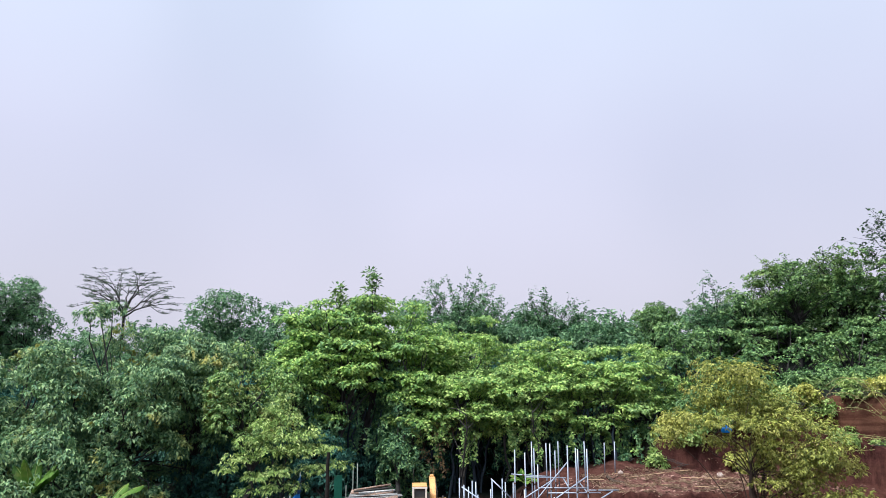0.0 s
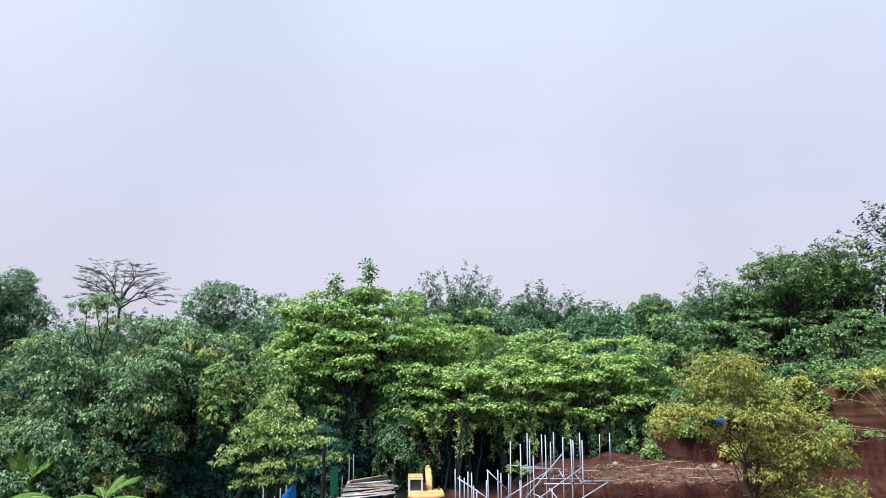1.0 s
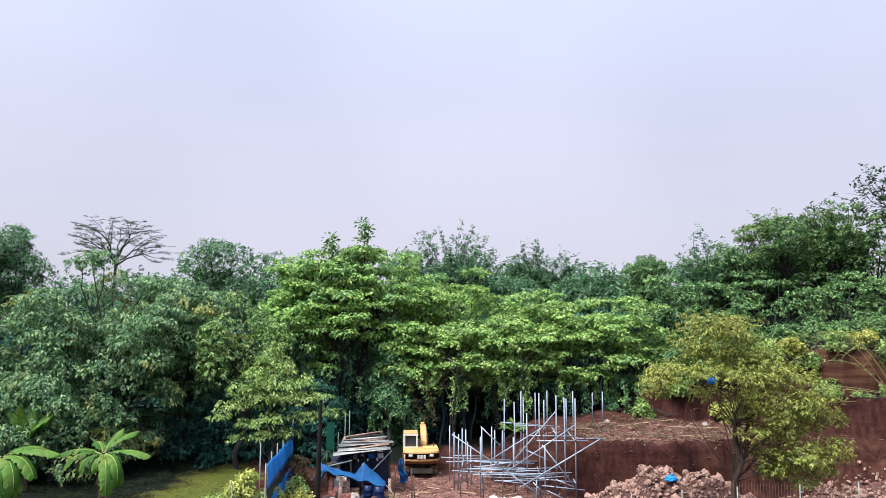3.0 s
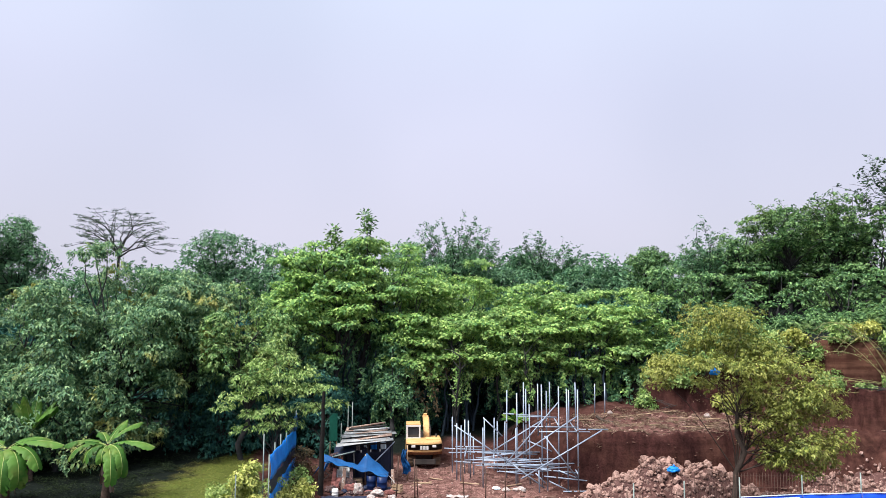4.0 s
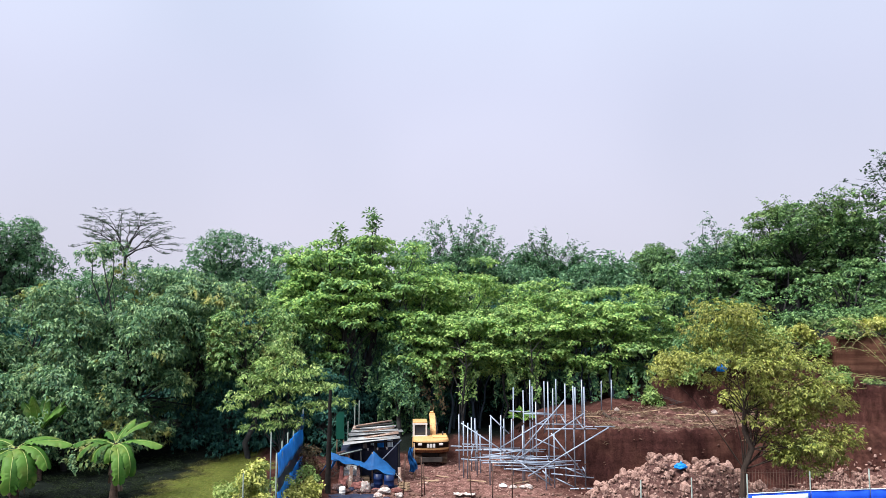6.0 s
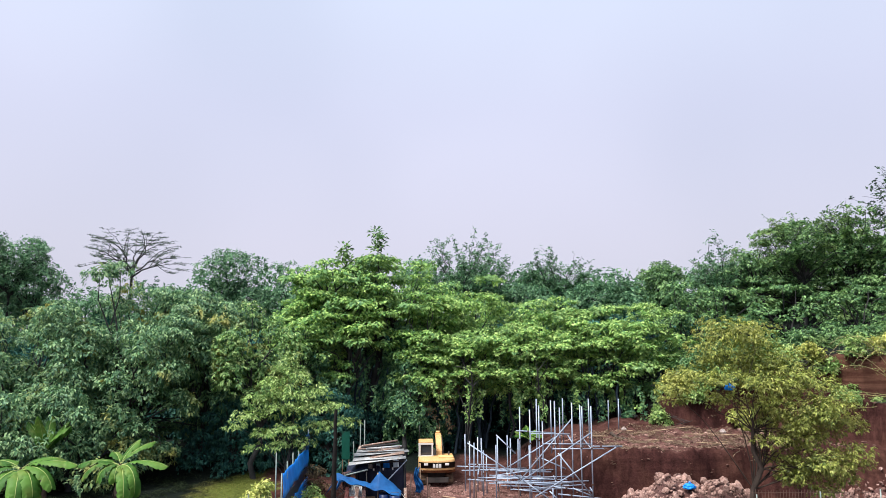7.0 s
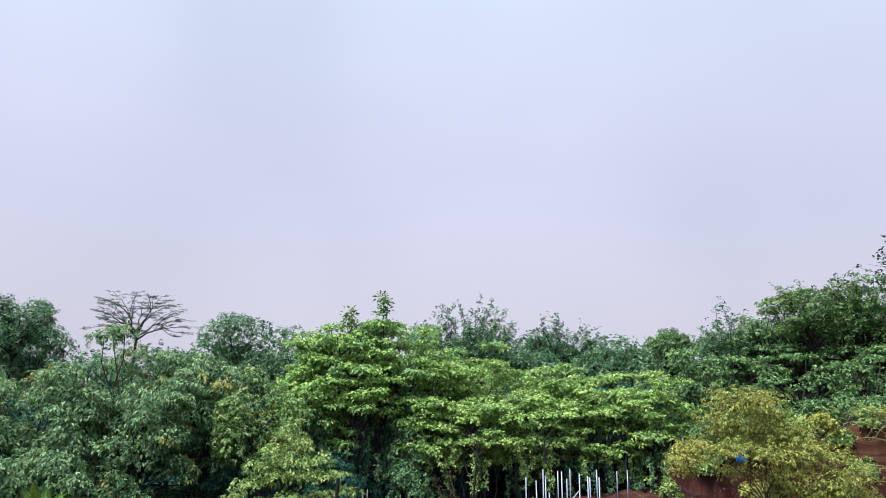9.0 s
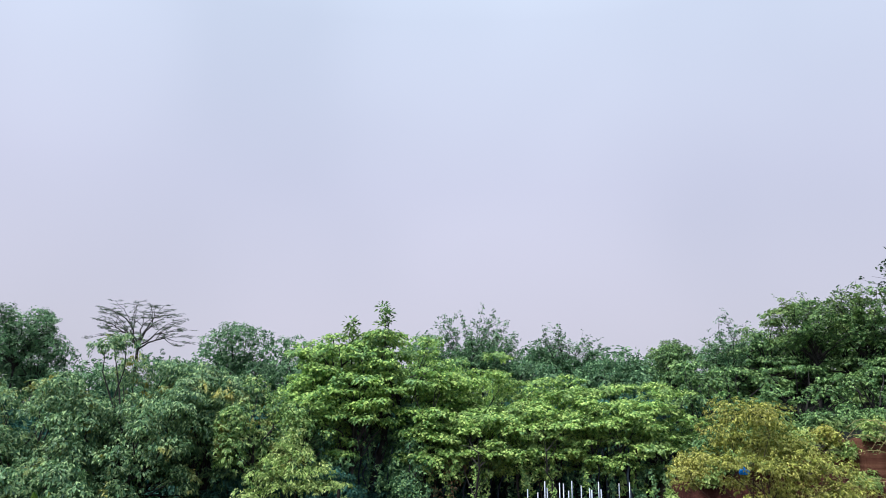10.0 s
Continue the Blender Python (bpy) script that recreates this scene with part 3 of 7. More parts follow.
tree("dense undergrowth tree below the woods, shade put into its dark leaves", LEAF_UNDER_SHADE, -5.7, 60.0, 0.70, 3.97, 4.05, n=16, r=1.5, density=2.7, leaf=0.5, low=-1, seed=34, lay=0.5, droop=1.0)
tree("leafy tree filling the far row of the woods", LEAF_HAZE, -45.7, 76.0, 9.31, 5.70, 5.95, n=16, r=1.9, density=2.16, leaf=0.5, low=-1, seed=35, lay=0.4, droop=0.6)
tree("leafy tree filling the far row of the woods", LEAF_HAZE, -39.6, 78.0, 7.4, 5.85, 6.07, n=16, r=1.9, density=2.16, leaf=0.5, low=-1, seed=36, lay=0.4, droop=0.6)
tree("leafy tree filling the far row of the woods", LEAF_HAZE, -33.8, 80.0, 8.2, 6.00, 6.20, n=16, r=1.9, density=2.16, leaf=0.5, low=-1, seed=37, lay=0.4, droop=0.6)
tree("leafy tree filling the far row of the woods", LEAF_HAZE, -25.6, 76.0, 9.20, 5.70, 5.85, n=16, r=1.9, density=2.16, leaf=0.5, low=-1, seed=38, lay=0.4, droop=0.6)
tree("leafy tree filling the far row of the woods", LEAF_HAZE, -19.0, 78.0, 9.18, 5.85, 5.98, n=16, r=1.9, density=2.16, leaf=0.5, low=-1, seed=39, lay=0.4, droop=0.6)
tree("leafy tree filling the far row of the woods", LEAF_HAZE, -12.1, 80.0, 9.19, 6.00, 6.10, n=16, r=1.9, density=2.16, leaf=0.5, low=-1, seed=40, lay=0.4, droop=0.6)
tree("leafy tree filling the far row of the woods", LEAF_HAZE, -5.0, 76.0, 9.10, 5.70, 5.76, n=16, r=1.9, density=2.16, leaf=0.5, low=-1, seed=41, lay=0.4, droop=0.6)
tree("leafy tree filling the far row of the woods", LEAF_HAZE, 2.2, 78.0, 9.06, 5.85, 5.88, n=16, r=1.9, density=2.16, leaf=0.5, low=-1, seed=42, lay=0.4, droop=0.6)
tree("leafy tree filling the far row of the woods", LEAF_HAZE, 9.1, 80.0, 7.34, 6.00, 6.00, n=16, r=1.9, density=2.16, leaf=0.5, low=-1, seed=43, lay=0.4, droop=0.6)
tree("leafy tree filling the far row of the woods", LEAF_HAZE, 15.1, 76.0, 4.47, 5.70, 5.67, n=16, r=1.9, density=2.16, leaf=0.5, low=-1, seed=44, lay=0.4, droop=0.6)
tree("leafy tree filling the far row of the woods", LEAF_HAZE, 21.6, 78.0, -1.06, 5.85, 5.79, n=16, r=1.9, density=2.16, leaf=0.5, low=-1, seed=45, lay=0.4, droop=0.6)
tree("leafy tree filling the far row of the woods", LEAF_HAZE, 27.7, 80.0, -3.56, 6.00, 5.90, n=16, r=1.9, density=2.16, leaf=0.5, low=-1, seed=46, lay=0.4, droop=0.6)
tree("leafy tree filling the hillside woods", LEAF_HILL, 27.6, 70.0, 0.32, 5.25, 5.16, n=16, r=1.9, density=2.81, leaf=0.38, low=-1, seed=47, lay=0.55, droop=0.8)
tree("leafy tree filling the hillside woods", LEAF_HILL, 32.4, 70.0, -0.13, 5.25, 4.67, n=16, r=1.9, density=2.81, leaf=0.38, low=-1, seed=48, lay=0.55, droop=0.8)
tree("leafy tree filling the hillside woods", LEAF_HILL, 37.4, 70.0, 0.04, 5.25, 5.05, n=16, r=1.9, density=2.81, leaf=0.38, low=-1, seed=49, lay=0.55, droop=0.8)
tree("leafy tree filling the hillside woods", LEAF_HILL, 42.2, 70.0, -0.34, 5.25, 4.55, n=16, r=1.9, density=2.81, leaf=0.38, low=-1, seed=50, lay=0.55, droop=0.8)
tree("dark green leafy tree on the hillside", LEAF_HILL, 29.6, 64.0, 4.58, 4.80, 4.39, n=28, r=1.3, density=4.56, low=-1, seed=52, leaf=0.258, lay=0.75, droop=0.8, tiers=5, flat=(0.3, 0.5), cap=True, width=0.28)
tree("dark green leafy tree on the hillside", LEAF_HILL, 32.5, 62.0, 4.63, 4.10, 4.82, n=18, r=1.5, density=4.56, low=-1, seed=53, leaf=0.258, lay=0.75, droop=0.8, tiers=5, flat=(0.3, 0.5), cap=True, width=0.28)
tree("dark green leafy tree on the hillside", LEAF_HILL, 35.8, 59.0, 4.55, 4.16, 4.87, n=18, r=1.5, density=4.28, low=-1, seed=54, leaf=0.272, lay=0.75, droop=0.8, tiers=5, flat=(0.3, 0.5), cap=True, width=0.28)
tree("dark green leafy tree on the hillside", LEAF_HILL, 40.7, 58.0, 5.00, 4.61, 5.27, n=16, r=1.6, density=3.95, low=-1, seed=55, leaf=0.272, lay=0.75, droop=0.8, tiers=5, flat=(0.3, 0.5), cap=True, width=0.28)
tree("low spreading leafy tree above the soil cut", LEAF_HILL, 21.3, 59.0, 1.37, 4.16, 3.84, n=16, r=1.3, density=4.94, low=-1, seed=56, leaf=0.272, lay=0.75, droop=0.8, tiers=5, flat=(0.3, 0.5), cap=True, width=0.28)
tree("low spreading leafy tree above the soil cut", LEAF_HILL, 25.9, 57.0, 1.22, 4.53, 3.58, n=18, r=1.3, density=4.94, low=-1, seed=57, leaf=0.272, lay=0.75, droop=0.8, tiers=5, flat=(0.3, 0.5), cap=True, width=0.28)
tree("low spreading leafy tree above the soil cut", LEAF_HILL, 30.1, 55.0, 1.20, 4.12, 2.69, n=18, r=1.3, density=4.94, low=-1, seed=58, leaf=0.272, lay=0.75, droop=0.8, tiers=5, flat=(0.3, 0.5), cap=True, width=0.28)
tree("low spreading leafy tree above the soil cut", LEAF_HILL, 34.2, 54.0, 1.70, 3.81, 2.87, n=14, r=1.3, density=4.94, low=-1, seed=59, leaf=0.272, lay=0.75, droop=0.8, tiers=5, flat=(0.3, 0.5), cap=True, width=0.28)
tree("vine-covered tree beside the soil terrace", LEAF_HILL, 18.9, 60.0, 1.55, 3.18, 5.23, n=14, r=1.3, density=4.94, low=-1, seed=60, leaf=0.32, flat=(0.26, 0.42), cap=True, lay=0.8, tiers=4, width=0.27, leaves=5, droop=0.85)
tree("tree smothered in light green creeper over dark trunks", LEAF_VINE, 2.1, 58.0, 7.37, 5.12, 4.23, n=34, r=1.2, density=7.58, stems=5, trunk=0.12, flat=(0.26, 0.42), cap=True, low=-0.8, seed=61, leaf=0.27, lay=0.75, tiers=6, width=0.3, leaves=6, droop=0.7)
tree("tree smothered in light green creeper over dark trunks", LEAF_VINE, 7.3, 57.0, 5.17, 4.78, 3.85, n=34, r=1.2, density=7.58, stems=5, trunk=0.12, flat=(0.26, 0.42), cap=True, low=-0.8, seed=62, leaf=0.27, lay=0.75, tiers=6, width=0.3, leaves=6, droop=0.7)
tree("tree smothered in light green creeper over dark trunks", LEAF_VINE, 13.1, 57.0, 4.34, 4.78, 4.03, n=34, r=1.2, density=7.58, stems=5, trunk=0.12, flat=(0.26, 0.42), cap=True, low=-0.8, seed=63, leaf=0.27, lay=0.75, tiers=6, width=0.3, leaves=6, droop=0.7)
tree("big bright green broad-crowned tree with hanging creepers", LEAF_BRIGHT, -8.6, 56.0, 10.9, 4.5, 3.1, n=38, r=1.4, density=6.92, trunk=0.35, stems=3, cap=True, low=-1, seed=64, leaf=0.32, flat=(0.26, 0.42), lay=0.8, tiers=6, width=0.27, leaves=5, droop=0.85)
tree("bright green creeper-hung tree", LEAF_BRIGHT, -10.9, 53.0, 7.9, 2.9, 2.3, n=16, r=1.2, density=5.6, low=-1, seed=65, leaf=0.32, flat=(0.26, 0.42), cap=True, lay=0.8, tiers=4, width=0.27, leaves=5, droop=0.85)
tree("creeper-hung tree with trailing stems", LEAF_SHADE, -2.9, 54.5, 3.62, 2.40, 4.14, n=16, r=1.1, density=5.27, stems=3, low=-1, seed=66, leaf=0.272)
tree("yellowish-green leafy tree at the wood's edge", LEAF_MIXED, -13.2, 49.5, 8.01, 3.32, 3.71, n=26, r=0.95, density=7.58, leaf=0.24, low=-1, seed=67, lay=0.6, droop=0.9)
tree("dense dark green leafy tree at the edge of the grass", LEAF_DEEP, -22.1, 50.0, 7.21, 6.62, 7.16, n=60, r=1.25, density=9.22, trunk=0.25, leaf=0.30, cap=True, low=-1, seed=68, lay=0.55, droop=1.15, width=0.22)
tree("dense dark green leafy tree at the edge of the grass", LEAF_DEEP, -27.8, 48.0, 5.73, 5.51, 5.58, n=38, r=1.25, density=9.22, leaf=0.30, cap=True, low=-1, seed=69, lay=0.55, droop=1.15, width=0.22)
tree("dense dark green leafy tree at the edge of the grass", LEAF_DEEP, -17.3, 51.5, 7.6, 4.72, 4.3, n=34, r=1.2, density=9.22, leaf=0.30, cap=True, low=-1, seed=70, lay=0.55, droop=1.15, width=0.22)
tree("dense dark green leafy tree at the edge of the grass", LEAF_DEEP, -34.7, 49.0, 6.50, 5.62, 6.50, n=22, r=1.6, density=4.28, low=-1, seed=71, leaf=0.30, lay=0.55, droop=1.15, width=0.22)
tree("low dark green bush reaching down to the grass", LEAF_DEEP, -23.4, 45.5, 2.77, 4.57, 3.74, n=22, r=1.1, density=5.93, low=-1, seed=72, leaf=0.30, lay=0.55, droop=1.15, width=0.22)
tree("low dark green bush reaching down to the grass", LEAF_DEEP, -27.1, 44.0, 2.59, 3.11, 3.65, n=16, r=1.0, density=5.93, low=-1, seed=74, leaf=0.30, lay=0.55, droop=1.15, width=0.22)
tree("tree smothered in light green creeper over dark trunks", LEAF_VINE, -0.8, 56.0, 6.38, 3.71, 3.85, n=26, r=1.2, density=5.6, stems=3, trunk=0.12, flat=(0.26, 0.42), cap=True, low=-0.8, seed=75, leaf=0.27, lay=0.75, tiers=6, width=0.3, leaves=6, droop=0.7)
tree("tree smothered in light green creeper over dark trunks", LEAF_VINE, 10.6, 59.0, 5.86, 4.16, 3.35, n=20, r=1.2, density=5.6, stems=3, trunk=0.12, flat=(0.26, 0.42), cap=True, low=-0.8, seed=76, leaf=0.27, lay=0.75, tiers=4, width=0.3, leaves=6, droop=0.7)
tree("tree smothered in light green creeper over dark trunks", LEAF_VINE, 16.4, 58.0, 2.00, 3.07, 3.75, n=16, r=1.1, density=5.6, stems=3, trunk=0.12, flat=(0.26, 0.42), cap=True, low=-0.8, seed=77, leaf=0.27, lay=0.75, tiers=4, width=0.3, leaves=6, droop=0.7)
tree("leafy tree behind the canopy", LEAF_BRIGHT, 4.3, 65.0, 7.93, 4.30, 3.45, n=16, r=1.4, density=3.51, low=-1, seed=78, flat=(0.26, 0.42), cap=True, lay=0.8, tiers=4, leaf=0.32, width=0.27, leaves=5, droop=0.85)
tree("leafy tree behind the canopy", LEAF_BRIGHT, -1.7, 63.0, 9.95, 3.89, 3.86, n=16, r=1.4, density=3.51, low=-1, seed=79, flat=(0.26, 0.42), cap=True, lay=0.8, tiers=4, leaf=0.32, width=0.27, leaves=5, droop=0.85)
tree("bush hanging down at the wood's edge, shade put into its dark leaves", LEAF_UNDER_SHADE, -15.0, 51.0, 2.43, 2.16, 3.34, n=14, r=0.9, density=7.5, leaf=0.25, low=-1, seed=80, lay=0.5, droop=1.0)
tree("bush hanging down at the wood's edge, shade put into its dark leaves", LEAF_UNDER_SHADE, -13.2, 51.8, 1.49, 2.19, 2.79, n=14, r=0.9, density=7.5, leaf=0.25, low=-1, seed=81, lay=0.5, droop=1.0)
tree("bush hanging down at the wood's edge, shade put into its dark leaves", LEAF_UNDER_SHADE, -11.0, 52.6, 1.38, 2.23, 3.06, n=14, r=0.9, density=7.5, leaf=0.25, low=-1, seed=82, lay=0.5, droop=1.0)
tree("bush hanging down at the wood's edge, shade put into its dark leaves", LEAF_UNDER_SHADE, -8.3, 51.0, 2.25, 2.16, 3.20, n=14, r=0.9, density=7.5, leaf=0.25, low=-1, seed=83, lay=0.5, droop=1.0)
tree("bush hanging down at the wood's edge, shade put into its dark leaves", LEAF_UNDER_SHADE, -6.5, 55.0, 0.28, 2.33, 2.81, n=14, r=0.9, density=7.5, leaf=0.25, low=-1, seed=84, lay=0.5, droop=1.0)
tree("bush hanging down at the wood's edge, shade put into its dark leaves", LEAF_UNDER_SHADE, -4.0, 55.0, 0.46, 2.33, 3.05, n=14, r=0.9, density=7.5, leaf=0.25, low=-1, seed=85, lay=0.5, droop=1.0)
tree("bush hanging down at the wood's edge, shade put into its dark leaves", LEAF_UNDER_SHADE, -1.6, 55.0, 0.62, 2.33, 3.30, n=14, r=0.9, density=7.5, leaf=0.25, low=-1, seed=86, lay=0.5, droop=1.0)
tree("leafy bush on top of the cut bank", LEAF_HILL, 15.6, 53.5, -0.06, 2.12, 1.29, n=12, r=0.9, density=5.6, leaf=0.256, low=-1, seed=87, lay=0.55, droop=0.8)
tree("leafy bush on top of the cut bank", LEAF_HILL, 17.7, 53.3, 0.64, 2.12, 1.61, n=12, r=0.9, density=5.6, leaf=0.256, low=-1, seed=88, lay=0.55, droop=0.8)
tree("leafy bush on top of the cut bank", LEAF_HILL, 19.9, 53.1, 0.27, 2.11, 1.72, n=12, r=0.9, density=5.6, leaf=0.256, low=-1, seed=89, lay=0.55, droop=0.8)
tree("leafy bush on top of the cut bank", LEAF_HILL, 22.3, 52.9, -0.25, 2.10, 1.71, n=12, r=0.9, density=5.6, leaf=0.256, low=-1, seed=90, lay=0.55, droop=0.8)
tree("leafy bush on top of the cut bank", LEAF_HILL, 24.6, 52.7, -0.08, 2.09, 1.49, n=12, r=0.9, density=5.6, leaf=0.256, low=-1, seed=91, lay=0.55, droop=0.8)
tree("leafy bush on top of the cut bank", LEAF_HILL, 27.0, 52.5, 0.05, 2.08, 1.38, n=12, r=0.9, density=5.6, leaf=0.256, low=-1, seed=92, lay=0.55, droop=0.8)
tree("leafy bush on top of the cut bank", LEAF_HILL, 29.3, 52.3, 0.40, 2.08, 1.27, n=12, r=0.9, density=5.6, leaf=0.256, low=-1, seed=93, lay=0.55, droop=0.8)
tree("leafy bush on top of the cut bank", LEAF_HILL, 31.6, 52.1, 0.20, 2.07, 1.27, n=12, r=0.9, density=5.6, leaf=0.256, low=-1, seed=94, lay=0.55, droop=0.8)
tree("leafy bush on top of the cut bank", LEAF_HILL, 33.9, 51.9, 0.47, 2.06, 1.27, n=12, r=0.9, density=5.6, leaf=0.256, low=-1, seed=95, lay=0.55, droop=0.8)
tree("low bush beside the grass, shade put into its dark leaves", LEAF_UNDER_SHADE, -17.4, 51.5, 1.75, 1.79, 2.16, n=12, r=0.7, density=5.4, leaf=0.3, low=-1, seed=99, lay=0.5, droop=1.0)
tree("low bush beside the grass, shade put into its dark leaves", LEAF_UNDER_SHADE, -16.0, 52.5, 1.50, 1.87, 1.89, n=12, r=0.7, density=5.4, leaf=0.3, low=-1, seed=100, lay=0.5, droop=1.0)
tree("bright leafy tree in the canopy", LEAF_BRIGHT, -2.2, 57.5, 8.93, 3.15, 3.51, n=16, r=1.2, density=5.93, cap=True, low=-1, seed=101, leaf=0.32, flat=(0.26, 0.42), lay=0.8, tiers=4, width=0.27, leaves=5, droop=0.85)
tree("bright green creeper-hung tree", LEAF_BRIGHT, -4.3, 55.5, 10.9, 4.1, 3.0, n=24, r=1.25, density=6.26, cap=True, low=-1, seed=104, leaf=0.32, flat=(0.26, 0.42), lay=0.8, tiers=4, width=0.27, leaves=5, droop=0.85)
tree("bright green creeper-hung tree", LEAF_BRIGHT, -2.0, 54.3, 6.3, 2.01, 2.3, n=16, r=0.9, density=6.26, low=-1, seed=105, leaf=0.32, flat=(0.26, 0.42), cap=True, lay=0.8, tiers=4, width=0.27, leaves=5, droop=0.85)
tree("bright green creeper-hung tree", LEAF_BRIGHT, -6.6, 57.0, 11.3, 3.6, 2.9, n=20, r=1.2, density=6.26, cap=True, low=-1, seed=106, leaf=0.32, flat=(0.26, 0.42), lay=0.8, tiers=4, width=0.27, leaves=5, droop=0.85)
tree("lone bright bough below the big tree's canopy", LEAF_BRIGHT, -8.2, 53.2, 6.4, 1.25, 1.1, n=9, r=0.7, density=7.0, low=-1, seed=121, leaf=0.34, cap=True, lay=0.8, tiers=2, width=0.27, leaves=5, droop=0.85, flat=(0.26, 0.42))
tree("dark green leafy tree on the hillside", LEAF_HILL, 27.1, 65.0, 3.93, 3.56, 3.81, n=20, r=1.2, density=4.56, low=-1, seed=107, leaf=0.258, lay=0.75, droop=0.8, tiers=5, flat=(0.3, 0.5), cap=True, width=0.28)
tree("dark green leafy tree on the hillside", LEAF_HILL, 34.4, 60.5, 4.93, 3.74, 4.70, n=20, r=1.3, density=4.28, low=-1, seed=108, leaf=0.272, lay=0.75, droop=0.8, tiers=5, flat=(0.3, 0.5), cap=True, width=0.28)
tree("bright green creeper-hung tree", LEAF_BRIGHT, -7.6, 53.4, 9.3, 3.30, 1.7, n=26, r=0.85, density=8.23, leaf=0.32, low=-1, seed=109, flat=(0.26, 0.42), cap=True, lay=0.8, tiers=4, width=0.27, leaves=5, droop=0.85)
tree("bright green creeper-hung tree", LEAF_BRIGHT, -2.3, 54.0, 7.0, 2.1, 4.3, n=20, r=0.85, density=8.23, leaf=0.32, low=-1, seed=110, flat=(0.26, 0.42), cap=True, lay=0.8, tiers=4, width=0.27, leaves=5, droop=0.85)
tree("creeper-hung tree with trailing stems", LEAF_SHADE, -9.1, 52.6, 3.81, 2.32, 3.37, n=18, r=0.8, density=7.58, leaf=0.24, low=-1, seed=111)
tree("tree smothered in light green creeper over dark trunks", LEAF_VINE, -1.7, 53.4, 6.63, 1.88, 1.84, n=20, r=0.85, density=7.91, leaf=0.27, stems=3, trunk=0.09, flat=(0.26, 0.42), cap=True, low=-0.8, seed=112, lay=0.75, tiers=4, width=0.3, leaves=6, droop=0.7)
tree("tree smothered in light green creeper over dark trunks", LEAF_VINE, 1.3, 53.0, 6.68, 2.43, 2.01, n=20, r=0.85, density=7.91, leaf=0.27, stems=3, trunk=0.09, flat=(0.26, 0.42), cap=True, low=-0.8, seed=113, lay=0.75, tiers=4, width=0.3, leaves=6, droop=0.7)
tree("tree smothered in light green creeper over dark trunks", LEAF_VINE, 4.2, 53.4, 5.98, 2.36, 2.01, n=20, r=0.85, density=7.91, leaf=0.27, stems=3, trunk=0.09, flat=(0.26, 0.42), cap=True, low=-0.8, seed=114, lay=0.75, tiers=4, width=0.3, leaves=6, droop=0.7)
tree("tree smothered in light green creeper over dark trunks", LEAF_VINE, 6.9, 53.6, 4.80, 2.27, 1.82, n=20, r=0.85, density=7.91, leaf=0.27, stems=3, trunk=0.09, flat=(0.26, 0.42), cap=True, low=-0.8, seed=115, lay=0.75, tiers=4, width=0.3, leaves=6, droop=0.7)
tree("tree smothered in light green creeper over dark trunks", LEAF_VINE, 9.5, 54.5, 4.96, 2.40, 2.10, n=20, r=0.85, density=7.91, leaf=0.27, stems=3, trunk=0.09, flat=(0.26, 0.42), cap=True, low=-0.8, seed=116, lay=0.75, tiers=4, width=0.3, leaves=6, droop=0.7)
tree("tree smothered in light green creeper over dark trunks", LEAF_VINE, 12.7, 54.5, 4.51, 2.31, 2.25, n=20, r=0.85, density=7.91, leaf=0.27, stems=3, trunk=0.09, flat=(0.26, 0.42), cap=True, low=-0.8, seed=117, lay=0.75, tiers=4, width=0.3, leaves=6, droop=0.7)
tree("creeper-hung tree with trailing stems", LEAF_SHADE, -3.4, 52.8, 4.16, 1.68, 2.96, n=14, r=0.75, density=7.25, leaf=0.224, low=-1, seed=120)

# ---- helpers for built things ----
def part(name, bm, material, parent=None, label=""):
    """Links a bmesh as one mesh object under a thing or part."""
    me = bpy.data.meshes.new(name)
    bm.to_mesh(me)
    bm.free()
    me.materials.append(material)
    ob = new(name, me)
    ob.parent = parent
    return tagged(ob, label)


def thing(name, x, y, z, label, category, turn=0.0, group=""):
    ob = new(name)
    ob.location, ob.rotation_euler = (x, y, z), (0, 0, radians(turn))
    ob.empty_display_size = 0.2
    return tagged(ob, label, category, group)


def boxes(*specs, bevel=0.015):
    """Bevelled boxes: each (centre, size) or (centre, size, euler in degrees)."""
    bm = bmesh.new()
    for spec in specs:
        c, s, r = (*spec, (0, 0, 0))[:3]
        m = pose(*c, *r) @ Matrix.Diagonal((*s, 1))
        bmesh.ops.create_cube(bm, size=1, matrix=m)
    if bevel:
        bmesh.ops.bevel(bm, geom=bm.edges[:], offset=bevel, segments=2, affect="EDGES", profile=0.6)
    return bm


def bm_arrays(v, f, smooth=True):
    bm = bmesh.new()
    vs = [bm.verts.new(p) for p in v]
    for face in f:
        try:
            bm.faces.new([vs[i] for i in face]).smooth = smooth
        except ValueError:
            pass
    return bm


def rod(a, b, r, sides=8, r2=None):
    """A closed straight bar from a to b."""
    a, b = Vector(a), Vector(b)
    bm = bmesh.new()
    m = Matrix.Translation((a + b) / 2) @ (b - a).to_track_quat("Z", "Y").to_matrix().to_4x4()
    bmesh.ops.create_cone(bm, cap_ends=True, segments=sides, radius1=r, radius2=r if r2 is None else r2, depth=(b - a).length, matrix=m)
    for f in bm.faces:
        f.smooth = len(f.verts) == 4
    return bm


def pipe(path, radii, sides=6):
    v, f = tube_arrays(path, radii, sides)
    return bm_arrays(v, f)


